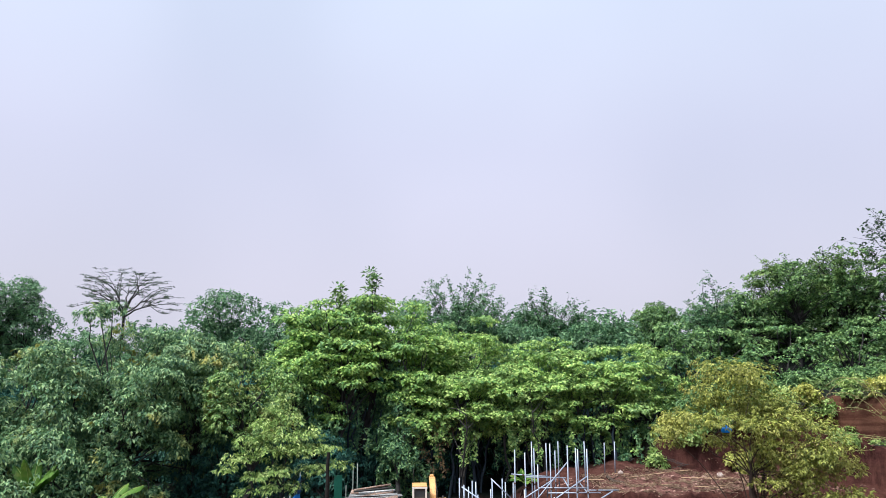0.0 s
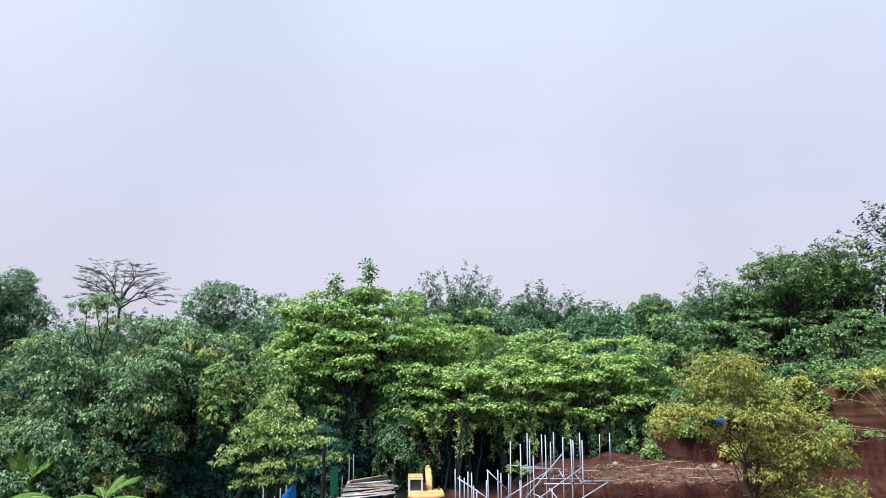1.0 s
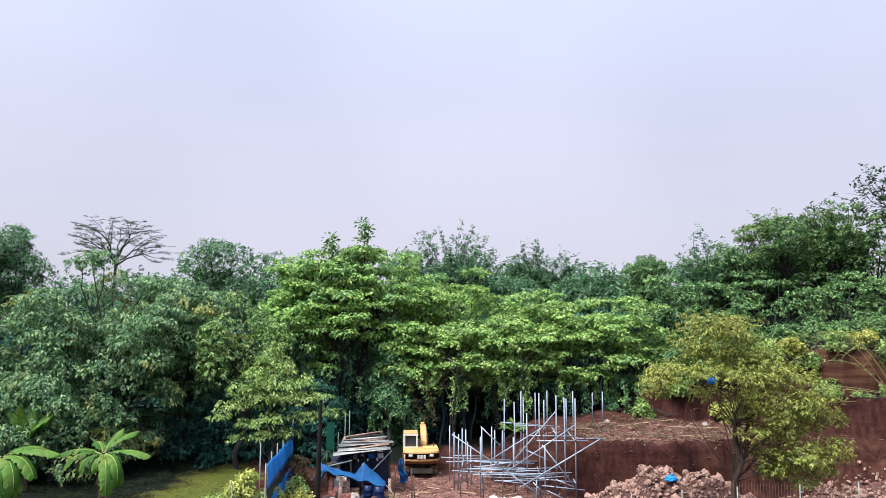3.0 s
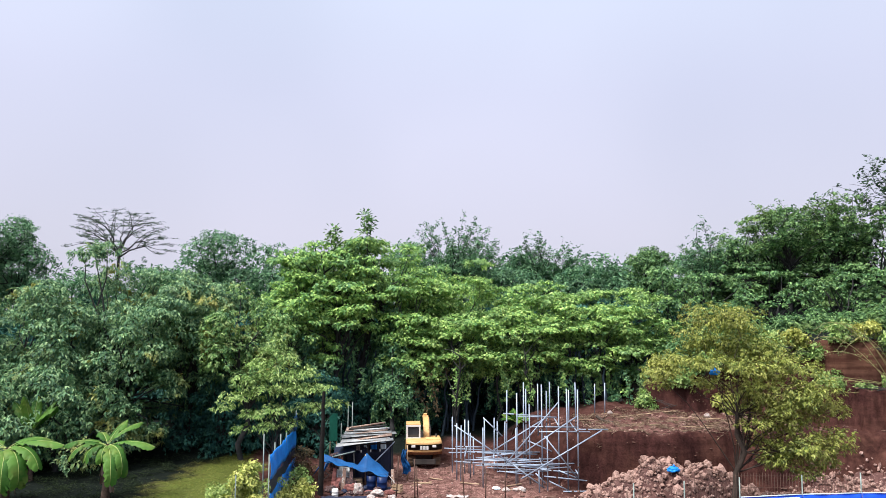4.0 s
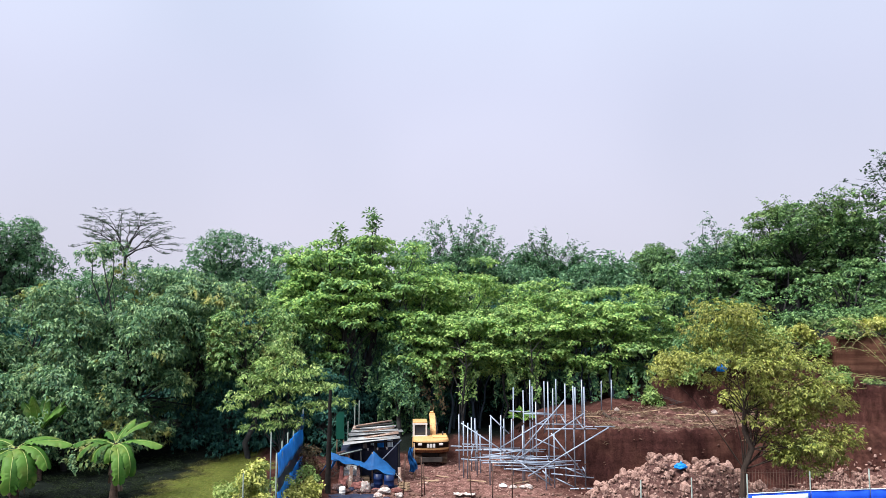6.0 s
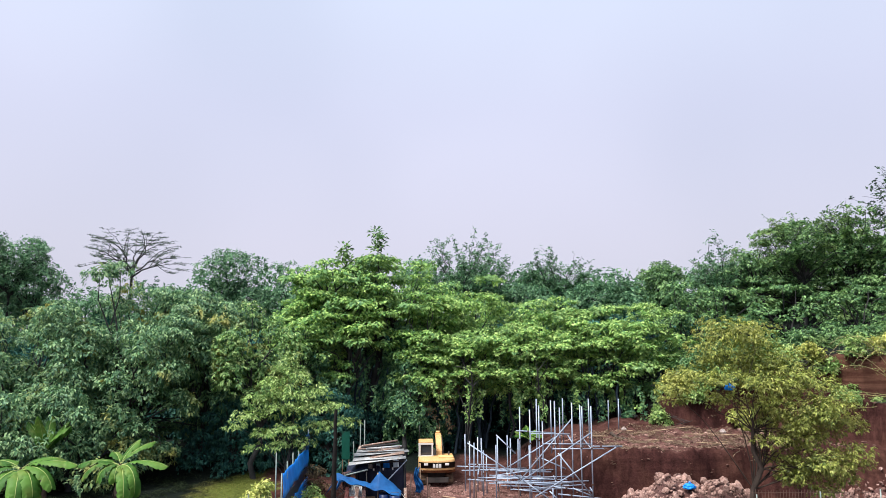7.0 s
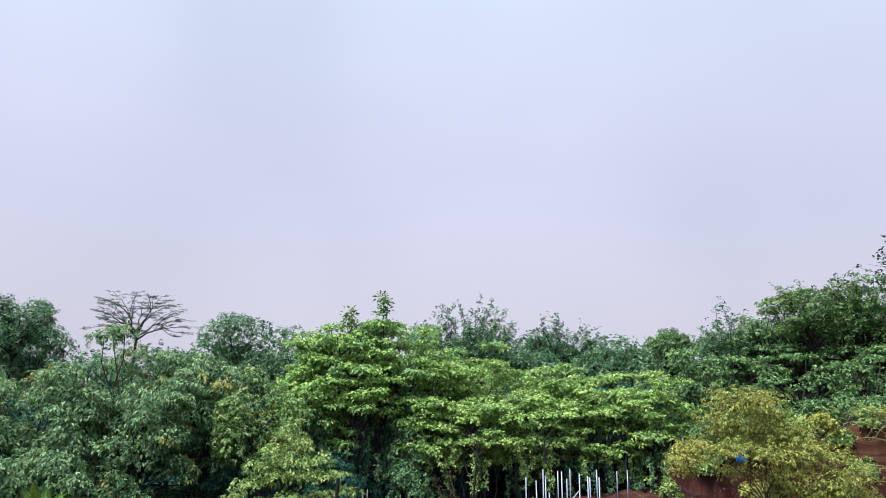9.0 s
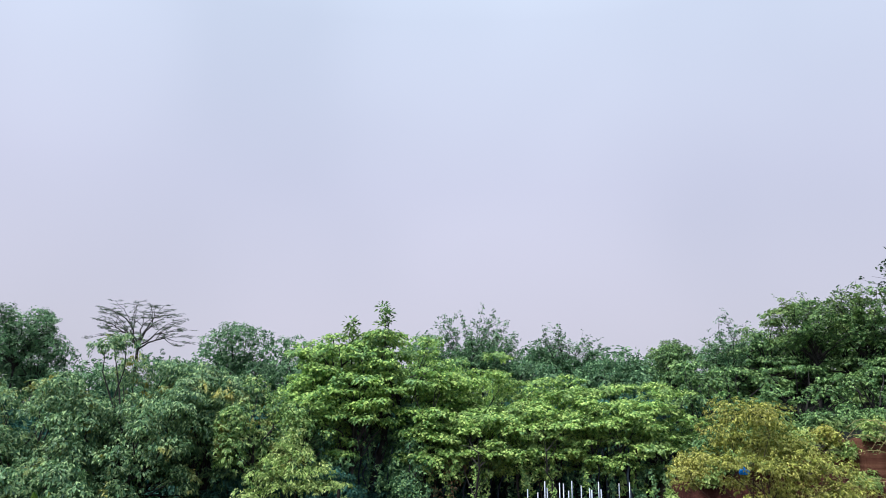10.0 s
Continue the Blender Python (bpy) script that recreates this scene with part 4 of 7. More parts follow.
def extrude_profile(points, x0, x1, bevel=0.02):
    """A side profile (y, z) drawn out from x0 to x1."""
    bm = bmesh.new()
    vs = [bm.verts.new((x0, p[0], p[1])) for p in points]
    f = bm.faces.new(vs)
    g = bmesh.ops.extrude_face_region(bm, geom=[f])
    bmesh.ops.translate(bm, verts=[e for e in g["geom"] if isinstance(e, bmesh.types.BMVert)], vec=(x1 - x0, 0, 0))
    bmesh.ops.recalc_face_normals(bm, faces=bm.faces[:])
    if bevel:
        bmesh.ops.bevel(bm, geom=bm.edges[:], offset=bevel, segments=2, affect="EDGES")
    return bm


def cloth(nx, ny, fn, thickness=0.012):
    """A sheet whose points fn(u, v) gives, with thickness."""
    u, v = np.meshgrid(np.linspace(0, 1, nx), np.linspace(0, 1, ny))
    p = np.array([fn(a, b) for a, b in zip(u.ravel(), v.ravel())])
    i = np.arange(nx * ny).reshape(ny, nx)
    f = np.stack([i[:-1, :-1], i[:-1, 1:], i[1:, 1:], i[1:, :-1]], -1).reshape(-1, 4)
    bm = bm_arrays(p, f)
    bmesh.ops.recalc_face_normals(bm, faces=bm.faces[:])
    bmesh.ops.solidify(bm, geom=bm.faces[:], thickness=thickness)
    for face in bm.faces:
        face.smooth = True
    return bm


YELLOW = surface("machine_yellow", (0.50, 0.28, 0.11), (0.60, 0.37, 0.17), 1.5, 0.5, 0, 0.1, 12, 0.01, (0.36, 0.18, 0.06))
BLACK = surface("dark_steel", (0.02, 0.018, 0.016), (0.05, 0.04, 0.035), 3, 0.6, 0.2, 0.2)
TRACK = surface("muddy_track", (0.05, 0.035, 0.025), (0.12, 0.07, 0.045), 4, 0.85, 0, 0.5)
WHITE = surface("white_paint", (0.52, 0.50, 0.47), (0.64, 0.62, 0.60), 2, 0.6, 0, 0.1)
GLASS = surface("dark_window", (0.015, 0.02, 0.025), (0.03, 0.035, 0.04), 1, 0.08, 0, 0.0)
STEEL = surface("galvanised_steel", (0.17, 0.215, 0.29), (0.29, 0.35, 0.44), 2.5, 0.5, 0.25, 0.15, 20, 0.005, (0.30, 0.27, 0.25))
TARP = surface("blue_tarpaulin", (0.002, 0.15, 0.58), (0.012, 0.27, 0.84), 2.0, 0.45, 0, 0.25, 9, 0.02)
# darker copy of TARP: shade put into the awning's and corner cloth's blue
TARP_SHADE = surface("shaded_blue_tarpaulin", (0.0023, 0.045, 0.15), (0.0075, 0.09, 0.2625), 2.0, 0.65, 0, 0.3, 9, 0.03)
TARP_DEEP = surface("deep_blue_sheet", (0.005, 0.045, 0.42), (0.01, 0.08, 0.62), 1.2, 0.8, 0, 0.2, 9, 0.02)
TARP_DARK = surface("black_sheet", (0.008, 0.012, 0.03), (0.02, 0.025, 0.05), 2.0, 0.5, 0, 0.2)
TIN = surface("weathered_roof_sheet", (0.221, 0.2295, 0.238), (0.442, 0.459, 0.4675), 1.6, 0.5, 0.3, 0.2, 8, 0.01, (0.255, 0.17, 0.119))
TIN_RUST = surface("rusty_roof_sheet", (0.13, 0.07, 0.05), (0.28, 0.19, 0.145), 2.0, 0.75, 0.1, 0.3, 9, 0.01, (0.45, 0.42, 0.40))
SCUFF = surface("scuffed_orange_paint", (0.30, 0.14, 0.07), (0.46, 0.25, 0.13), 2.5, 0.7, 0, 0.3, 10, 0.01, (0.12, 0.07, 0.05))
PLANK = surface("raw_timber", (0.20, 0.13, 0.08), (0.36, 0.26, 0.17), 3.0, 0.85, 0, 0.3, 30)
GREEN_PANEL = surface("green_sheet", (0.003, 0.045, 0.03), (0.007, 0.075, 0.05), 2, 0.5)
SACK = surface("white_sack", (0.20, 0.15, 0.135), (0.50, 0.46, 0.43), 5, 0.8, 0, 0.6, 14, 0.03, (0.20, 0.10, 0.09))
NAVY = surface("navy_plastic", (0.0024, 0.0096, 0.042), (0.0048, 0.018, 0.078), 3, 0.4, 0, 0.1)
CLOTH_DARK = surface("dark_cloth", (0.015, 0.014, 0.02), (0.09, 0.05, 0.045), 6, 0.85, 0, 0.5, 20, 0.03, (0.22, 0.12, 0.10))
PINK = surface("faded_red_cloth", (0.09, 0.03, 0.028), (0.27, 0.11, 0.095), 6, 0.85, 0, 0.4)
STONE = surface("broken_stone", (0.1072, 0.0547, 0.0438), (0.3394, 0.2113, 0.1742), 2.2, 0.9, 0, 0.6, 11, 0.03, (0.4286, 0.3065, 0.2673))
RUST = surface("rusty_bar", (0.035, 0.02, 0.015), (0.09, 0.045, 0.03), 4, 0.85, 0.2, 0.3)
BAMBOO = surface("dry_bamboo", (0.22, 0.18, 0.08), (0.34, 0.29, 0.14), 3, 0.6, 0, 0.2)
POLE_GREEN = surface("weathered_pole", (0.10, 0.13, 0.12), (0.22, 0.26, 0.24), 3, 0.7, 0, 0.2)
BANANA_STEM = surface("banana_stem", (0.025, 0.016, 0.012), (0.13, 0.085, 0.065), 4, 0.85, 0, 0.5, 14, 0.03)
SIGN = surface("printed_sign_sheet", (0.55, 0.72, 0.78), (0.72, 0.84, 0.88), 0.8, 0.4, 0, 0.05)
INK = surface("sign_ink", (0.03, 0.08, 0.14), (0.05, 0.12, 0.2), 2, 0.5)


# ---- special trees ----
def umbrella_tree(x, y, top, spread, fork, seed):
    """A tall tree whose thin limbs fan out from one fork and lie over flat at their ends, with thin sprays of leaves."""
    rng = np.random.default_rng(seed)
    base = plant("tree", x, y, "flat-topped thin-leaved tree with bare spreading limbs", "tree", "woods")
    wood, pts = [tube_arrays(bent(rng, (0, 0, 0), (0.2, 0, fork), 9, 0.012), np.linspace(0.26, 0.15, 9), 7)], []
    crotch = np.array([0.2, 0, fork])
    mains = []
    for k in range(9):
        a, rise = k * 2.4, math.asin((k + 0.2) / 9.5)
        e = crotch + np.array([math.cos(a) * math.cos(rise) * spread * 0.5, math.sin(a) * math.cos(rise) * spread * 0.5, (top - fork) * (0.16 + 0.5 * math.sin(rise))])
        mains.append(bent(rng, crotch + np.array([0, 0, 0.1 * k - 0.4]), e, 8, 0.03, 0.06))
        wood.append(tube_arrays(mains[-1], np.linspace(0.11, 0.05, 8), 6))
    for k in range(46):
        a, rise = k * 2.4 + rng.uniform(-.3, .3), math.asin(((k + 0.3) / 47) ** 0.75)
        reach = spread * math.cos(rise) ** 0.75 * rng.uniform(0.72, 1.06)
        tip = np.array([0.2 + math.cos(a) * reach, math.sin(a) * reach, fork - 0.3 + (top - fork) * (0.06 + 0.94 * math.sin(rise)) * rng.uniform(0.88, 1.0)])
        near = min(mains, key=lambda m: np.linalg.norm(m[-1] - tip))
        start = near[rng.integers(3, 8)]
        mid = start + (tip - start) * np.array([0.5, 0.5, 0.9])
        u = np.linspace(0, 1, 9)[:, None]
        limb = (1 - u) ** 2 * start + 2 * u * (1 - u) * mid + u ** 2 * tip + rng.normal(0, 0.07, (9, 3)) * u
        wood.append(tube_arrays(limb, np.linspace(0.045, 0.014, 9), 5))
        for j in range(7):
            s = limb[rng.integers(3, 9)]
            b = a + rng.normal(0, 1.0)
            e = s + np.array([math.cos(b), math.sin(b), rng.uniform(-0.05, 0.22)]) * rng.uniform(0.4, 1.1)
            wood.append(tube_arrays(bent(rng, s, e, 4, 0.05), np.linspace(0.018, 0.010, 4), 4))
            pts.append(s + (e - s) * rng.uniform(0.3, 1.1, (6, 1)) + rng.normal(0, 0.14, (6, 3)) * np.array([1, 1, 0.25]))
    v, f = merge(wood)
    under(mesh_object("trunk", v, f, BARK, True), base)
    p = np.concatenate(pts)
    v, f = sprigs(rng, p, np.tile([0, 0, 1.0], (len(p), 1)), 4, 0.16, 0.26, 0.3)
    under(mesh_object("crown", v, f, LEAF_THIN), base)


def airy_tree(label, x, y, top, low, spread, mat, seed, limbs=24, twigs=8, per=4, leaf=0.26, trunk=0.14):
    """An open crown: forked limbs and fine twigs that carry separate tufts of leaves, with sky between them. top and low: heights in the world."""
    rng = np.random.default_rng(seed)
    base = plant("tree", x, y, label, "tree", "woods")
    z0 = base.location.z
    cz, rz = (top + low) / 2 - z0, (top - low) / 2
    heart = np.array([0, 0, cz - rz * 0.8])
    wood, pts = [tube_arrays(bent(rng, (0, 0, 0), heart + np.array([0, 0, 0.4]), 8, 0.015), np.linspace(trunk, trunk * 0.6, 8), 6)], []
    for k in range(limbs):
        d = unit(rng.normal(0, 1, 3))
        d[2] = abs(d[2]) * 1.2 - 0.35
        tip = np.array([0, 0, cz]) + unit(d) * np.array([spread, spread, rz]) * rng.uniform(0.7, 0.95)
        limb = bent(rng, heart + rng.normal(0, 0.15, 3), tip, 8, 0.04, 0.05)
        wood.append(tube_arrays(limb, np.linspace(trunk * 0.4, 0.018, 8), 5))
        for j in range(twigs):
            s = limb[rng.integers(3, 8)]
            e = s + unit(unit(tip - heart) + rng.normal(0, 0.65, 3)) * rng.uniform(0.5, 0.3 * spread + 0.6)
            wood.append(tube_arrays(bent(rng, s, e, 4, 0.06), np.linspace(0.016, 0.008, 4), 4))
            pts.append(s + (e - s) * rng.uniform(0.25, 1.05, (per, 1)) + rng.normal(0, 0.14, (per, 3)))
    v, f = merge(wood)
    under(mesh_object("trunk", v, f, BARK, True), base)
    p = np.concatenate(pts)
    v, f = sprigs(rng, p, np.tile([0, 0, 0.6], (len(p), 1)) + rng.normal(0, 0.4, (len(p), 3)), 4, leaf, 0.4, 0.5)
    under(mesh_object("crown", v, f, mat), base)


def sprout(x, y, h, seed, leaf=0.75, n=16):
    """A thin stem that carries tiers of long drooping leaves over the canopy."""
    rng = np.random.default_rng(seed)
    base = plant("sapling", x, y, "slender sapling with a leafy tuft above the canopy", "tree", "woods")
    p = bent(rng, (0, 0, 0), (0.1, 0, h), 9, 0.01)
    v, f = tube_arrays(p, np.linspace(0.09, 0.03, 9), 6)
    under(mesh_object("trunk", v, f, BARK, True), base)
    arr = []
    for k in range(4):
        m = n * 2
        tuft = p[-1] + np.array([0, 0, -0.4 * k]) + rng.normal(0, 0.3, 3) * np.array([1, 1, 0.3])
        d = unit(rng.normal(0, 1, (m, 3)) * np.array([1, 1, 0.7]))
        c = tuft + d * rng.uniform(0, 0.55, (m, 1))
        arr.append(leaf_arrays(c, d, np.tile([0, 0, 1.0], (m, 1)) + rng.normal(0, .3, (m, 3)), rng.uniform(0.5, 1.0, m) * leaf, 0.3))
    v, f = merge(arr)
    under(mesh_object("crown", v, f, LEAF_HILL), base)


umbrella_tree(-35.6, 80.0, 20.6, 5.7, 15.2, 5)
airy_tree("tall sparse tree with loose small leaves against the sky", 37.8, 58.0, 23.4, 15.5, 5.0, LEAF_THIN, 9, 26, 9, 3, 0.30, 0.08)
airy_tree("sparse-topped tall tree with small dark leaves", 1.2, 76.0, 18.9, 11.5, 5.6, LEAF_HAZE, 10, 48, 12, 7, 0.22)
airy_tree("sparse-topped tall tree with small dark leaves", 11.0, 78.0, 18.0, 11.0, 4.3, LEAF_HAZE, 11, 40, 12, 6, 0.22)
airy_tree("sparse dark tree with open crown on the hillside", 24.6, 66.0, 17.6, 11.5, 3.2, LEAF_HAZE, 51, 28, 10, 4, 0.21)
airy_tree("dark green tree with an open ragged crown on the hillside", 29.2, 61.0, 18.9, 13.0, 3.4, LEAF_HILL, 151, 34, 11, 5, 0.22)
airy_tree("dark green tree with an open ragged crown on the hillside", 33.0, 60.0, 19.6, 13.0, 3.2, LEAF_HILL, 152, 34, 11, 5, 0.22)
airy_tree("tall tree with a ragged open crown, haze put into its bluish leaves", -43.4, 71.0, 19.3, 13.0, 4.0, LEAF_HAZE, 153, 36, 11, 6, 0.22)


def placed(label, mat, x, y, lobes, **more):
    """A tree whose limbs and lobes are laid out one by one."""
    return tree(label, mat, x, y, more.pop("cz"), 2.0, more.pop("rz"), lobes=lobes, **more)


# spreading yard tree: a forked trunk with ragged layers of foliage, heavier on one side
yard = [(-0.8, 0.3, 9.5, 0.95, 0.65), (0.2, -0.2, 9.3, 0.9, 0.7), (0.9, 0.5, 9.2, 0.75, 0.7), (-1.5, 0, 8.7, 0.8, 0.6), (0.3, 0.6, 8.3, 1.1, 0.6), (1.5, 0.2, 8.1, 1.0, 0.6),
        (-2.2, 0.2, 7.4, 0.95, 0.5), (-3.2, -0.2, 6.9, 0.8, 0.5), (-1.2, -0.5, 7.3, 0.9, 0.5), (0.6, -0.7, 7.2, 1.1, 0.55), (2.2, 0.4, 7.4, 1.1, 0.55), (3.3, 0, 7.0, 0.9, 0.55),
        (-3.0, 0.5, 6.4, 0.6, 0.5), (-0.6, 0.8, 6.3, 0.7, 0.5), (1.2, 0.2, 6.1, 1.0, 0.5), (2.7, -0.5, 6.0, 1.1, 0.5), (4.1, 0.1, 6.1, 0.9, 0.55), (4.8, 0.3, 5.2, 0.8, 0.5),
        (3.5, 0.6, 4.9, 1.0, 0.5), (2.0, -0.3, 4.9, 0.9, 0.5), (4.6, -0.2, 4.1, 0.7, 0.5), (3.0, -0.6, 3.8, 1.0, 0.5), (1.6, 0.4, 3.7, 0.7, 0.5), (4.0, 0.2, 3.2, 0.8, 0.5),
        (2.4, 0.2, 2.9, 0.8, 0.45), (1.4, 0.3, 5.5, 0.8, 0.5), (2.6, 0.3, 4.4, 0.8, 0.5), (1.7, -0.3, 3.1, 0.6, 0.45), (4.9, 0.1, 3.5, 0.6, 0.5), (0.9, -0.4, 4.6, 0.6, 0.5), (3.3, 0.0, 2.4, 0.6, 0.45)]
yard = [(a * 1.0, b * 1.3, z, r * 1.25, q) for a, b, z, r, q in yard]
yard += [(0.9, 0.9, 7.8, 1.0, 0.5), (-1.0, 0.7, 8.2, 0.9, 0.55), (1.9, 0.8, 6.7, 1.0, 0.5), (3.6, 0.6, 5.6, 1.0, 0.5), (2.8, 0.7, 3.3, 0.9, 0.45), (4.4, 0.5, 2.7, 0.7, 0.45), (1.0, 0.8, 5.2, 0.8, 0.5), (2.2, -0.6, 5.5, 0.8, 0.5)]
placed("spreading tree with yellow-green leaves in the dirt yard", LEAF_YELLOW, 13.3, 34.0, yard, cz=6.5, rz=4.4, leaf=0.17, density=15.0, trunk=0.17, seed=4, thick=0.7, first=3, limb=0.2, lean=0.3, bark=BARK_WARM, lay=0.6, width=0.2, droop=0.8)
# young tree by the shed: loose pyramid of light foliage
young = [(0.1, 0, 7.7, 0.5, 0.8), (-0.2, 0.2, 7.1, 0.7, 0.7), (0.5, -0.1, 6.6, 0.75, 0.6), (-0.8, 0, 6.3, 0.75, 0.6), (1.3, 0.2, 5.8, 0.75, 0.55), (0.2, -0.4, 5.7, 0.9, 0.6), (-1.5, 0.1, 5.5, 0.7, 0.55),
         (2.2, 0, 5.0, 0.75, 0.5), (1.0, -0.4, 4.9, 0.9, 0.55), (-0.5, 0.3, 4.8, 0.9, 0.55), (-1.9, -0.2, 4.5, 0.75, 0.5), (-2.5, 0.1, 3.9, 0.6, 0.5), (2.7, 0.3, 4.1, 0.6, 0.5), (1.6, 0.1, 3.9, 0.8, 0.5),
         (0.1, -0.3, 3.8, 0.8, 0.5), (-1.1, 0.2, 3.5, 0.75, 0.5), (-0.3, 0, 2.9, 0.7, 0.5), (0.8, 0.2, 3.0, 0.6, 0.5), (-1.7, 0, 2.7, 0.5, 0.5)]
young = [(a * 1.18, b, z + 0.32, r * 1.2, q) for a, b, z, r, q in young]
placed("slender young tree with light yellow-green leaves", LEAF_LIME, -9.45, 42.5, young, cz=5.0, rz=2.8, leaf=0.23, density=11.0, trunk=0.10, seed=6, thick=0.75, first=2, limb=0.3, lay=0.75, width=0.17, leaves=7, droop=0.9, cap=True)
sprout(-5.75, 55.0, 15.9, 3, 0.42, 26)
sprout(-8.1, 55.0, 14.9, 4, 0.42, 22)

# thin dark trunk beside the shed
old = plant("dead_trunk", -6.3, 39.5, "thin dark bare tree trunk beside the shed", "tree trunk")
part("trunk", pipe(bent(np.random.default_rng(7), (0, 0, 0), (0.1, 0, 5.4), 8, 0.006), np.linspace(0.16, 0.08, 8), 8), BARK_DEAD, old)
for k in range(4):
    part("branch_stub", pipe([(0.05, 0, 2.2 + k * 0.7), (0.3 * (-1) ** k, 0.1, 2.55 + k * 0.7), (0.55 * (-1) ** k, 0.1, 2.75 + k * 0.75)], [0.03, 0.02, 0.01], 5), BARK_DEAD, old)


# ---- creepers that hang under the canopy ----
def hanging_creepers():
    rng = np.random.default_rng(21)
    p, out = [], []
    for k in range(80):
        x = rng.uniform(-6.5, 15.5)
        y = 54.2 + rng.uniform(-1.2, 2.2)
        z1 = rng.uniform(4.6, 6.6) + 0.5 * math.sin(x * 1.1)
        z0 = z1 - rng.uniform(0.8, 4.8) * rng.random() ** 2 - 0.5
        m = int((z1 - z0) / 0.13)
        zz = np.linspace(z0, z1, m)
        q = np.stack([x + 0.12 * np.sin(zz * 2 + k) + rng.normal(0, 0.09, m), y + rng.normal(0, 0.09, m), zz], 1)
        p.append(q), out.append(np.tile([0, -1.0, 0.1], (m, 1)))
    for k in range(26):
        # heavier curtains in the hollow below the big tree
        x, y = -10.6 + 0.32 * k + rng.normal(0, 0.12), 54.6 + rng.uniform(-0.8, 1.4)
        z1 = rng.uniform(7.5, 10.5)
        zz = np.linspace(z1 - rng.uniform(1.0, 7.0), z1, int(rng.uniform(40, 110)))
        w = rng.uniform(0.08, 0.3)
        q = np.stack([x + 0.15 * np.sin(zz * 1.3 + k) + rng.normal(0, w, len(zz)), y + rng.normal(0, 0.15, len(zz)), zz], 1)
        p.append(q), out.append(np.tile([0, -1.0, 0.1], (len(zz), 1)))
    v, f = sprigs(rng, np.concatenate(p), np.concatenate(out), 4, 0.24, 0.26, 0.9)
    ob = mesh_object("hanging_creepers", v, f, LEAF_SHADE)
    tagged(ob, "green creepers hanging in strings below the canopy", "creepers", kind="stuff")
    p, out = [], []
    for k in range(150):
        x = rng.uniform(-3.5, 15.5)
        if k % (5 if x > 6.5 else 2):
            continue
        z1 = 6.6 - 0.09 * max(0.0, x) + rng.normal(0, 0.4)
        zz = np.arange(z1 - 0.5 - 2.6 * rng.random() ** 2, z1, 0.12)
        q = np.stack([x + 0.1 * np.sin(zz * 2 + k) + rng.normal(0, 0.14, len(zz)), 52.6 + 0.14 * max(0.0, x) + rng.normal(0, 0.5) + rng.normal(0, 0.12, len(zz)), zz], 1)
        p.append(q), out.append(np.tile([0, -1.0, 0.2], (len(zz), 1)))
    v, f = sprigs(rng, np.concatenate(p), np.concatenate(out), 5, 0.23, 0.3, 0.9)
    ob = mesh_object("trailing_creepers", v, f, LEAF_VINE)
    tagged(ob, "light green creepers trailing over the canopy's lower edge", "creepers", kind="stuff")
    p, out = [], []
    for k in range(7):
        x, z1 = rng.normal(-0.4, 0.8), rng.uniform(4.2, 6.4)
        zz = np.arange(z1 - rng.uniform(0.6, 2.4), z1, 0.16)
        q = np.stack([x + (zz - z1) * -0.18 + 0.15 * np.sin(zz * 3 + k) + rng.normal(0, 0.13, len(zz)), 53.0 + rng.normal(0, 0.3, len(zz)), zz], 1)
        p.append(q), out.append(np.tile([0, -1.0, 0.1], (len(zz), 1)))
    v, f = sprigs(rng, np.concatenate(p), np.concatenate(out), 4, 0.24, 0.26, 0.9)
    ob = mesh_object("withered_creepers", v, f, LEAF_DRY)
    tagged(ob, "withered brown creepers hanging at the wood's edge", "creepers", kind="stuff")
    tubes = []
    for k in range(80):
        x, y = rng.uniform(-10.5, 15), 55.0 + rng.uniform(-1.5, 4)
        tubes.append(tube_arrays(bent(rng, (x, y, gz(x, y) - 0.1), (x + rng.normal(0, 0.7), y + rng.normal(0, 0.5), 7.0), 7, 0.03), np.linspace(0.09, 0.04, 7) * rng.uniform(0.4, 1.5), 5))
    v, f = merge(tubes)
    ob = mesh_object("creeper_stems", v, f, BARK_SHADE, True)
    tagged(ob, "bare stems and lianas below the canopy, shade put into their dark colour", "stems", kind="stuff")


hanging_creepers()


# ---- shrubs ----
def shrub(label, x, y, h, w, mat, seed, leaf=0.2, density=8.0, name="shrub", n=10):
    rng = np.random.default_rng(seed)
    lobes = []
    for k in range(n):
        a, q = rng.uniform(0, 6.28), math.sqrt(rng.random())
        r = w * rng.uniform(0.22, 0.36)
        lobes.append((math.cos(a) * q * (w - r), math.sin(a) * q * (w - r) * 0.7, max(r * 0.5, rng.uniform(0.25, 1.0) * (h - r * 0.8)), r, 0.85))
    tree(label, mat, x, y, h * 0.5, w, h * 0.5, lobes=lobes, leaf=leaf, density=density, seed=seed, trunk=0.035, name=name, category="shrub", group="shrubs", stems=3)


shrub("pale yellow variegated shrub by the blue sheet fence", -9.3, 35.4, 2.6, 1.15, LEAF_PALE, 31, 0.22, 18.0, "shrub", 14)
shrub("light green leafy shrub by the blue sheet fence", -7.0, 36.3, 1.6, 0.95, LEAF_PALE, 32, 0.18, 20.0, "shrub", 14)
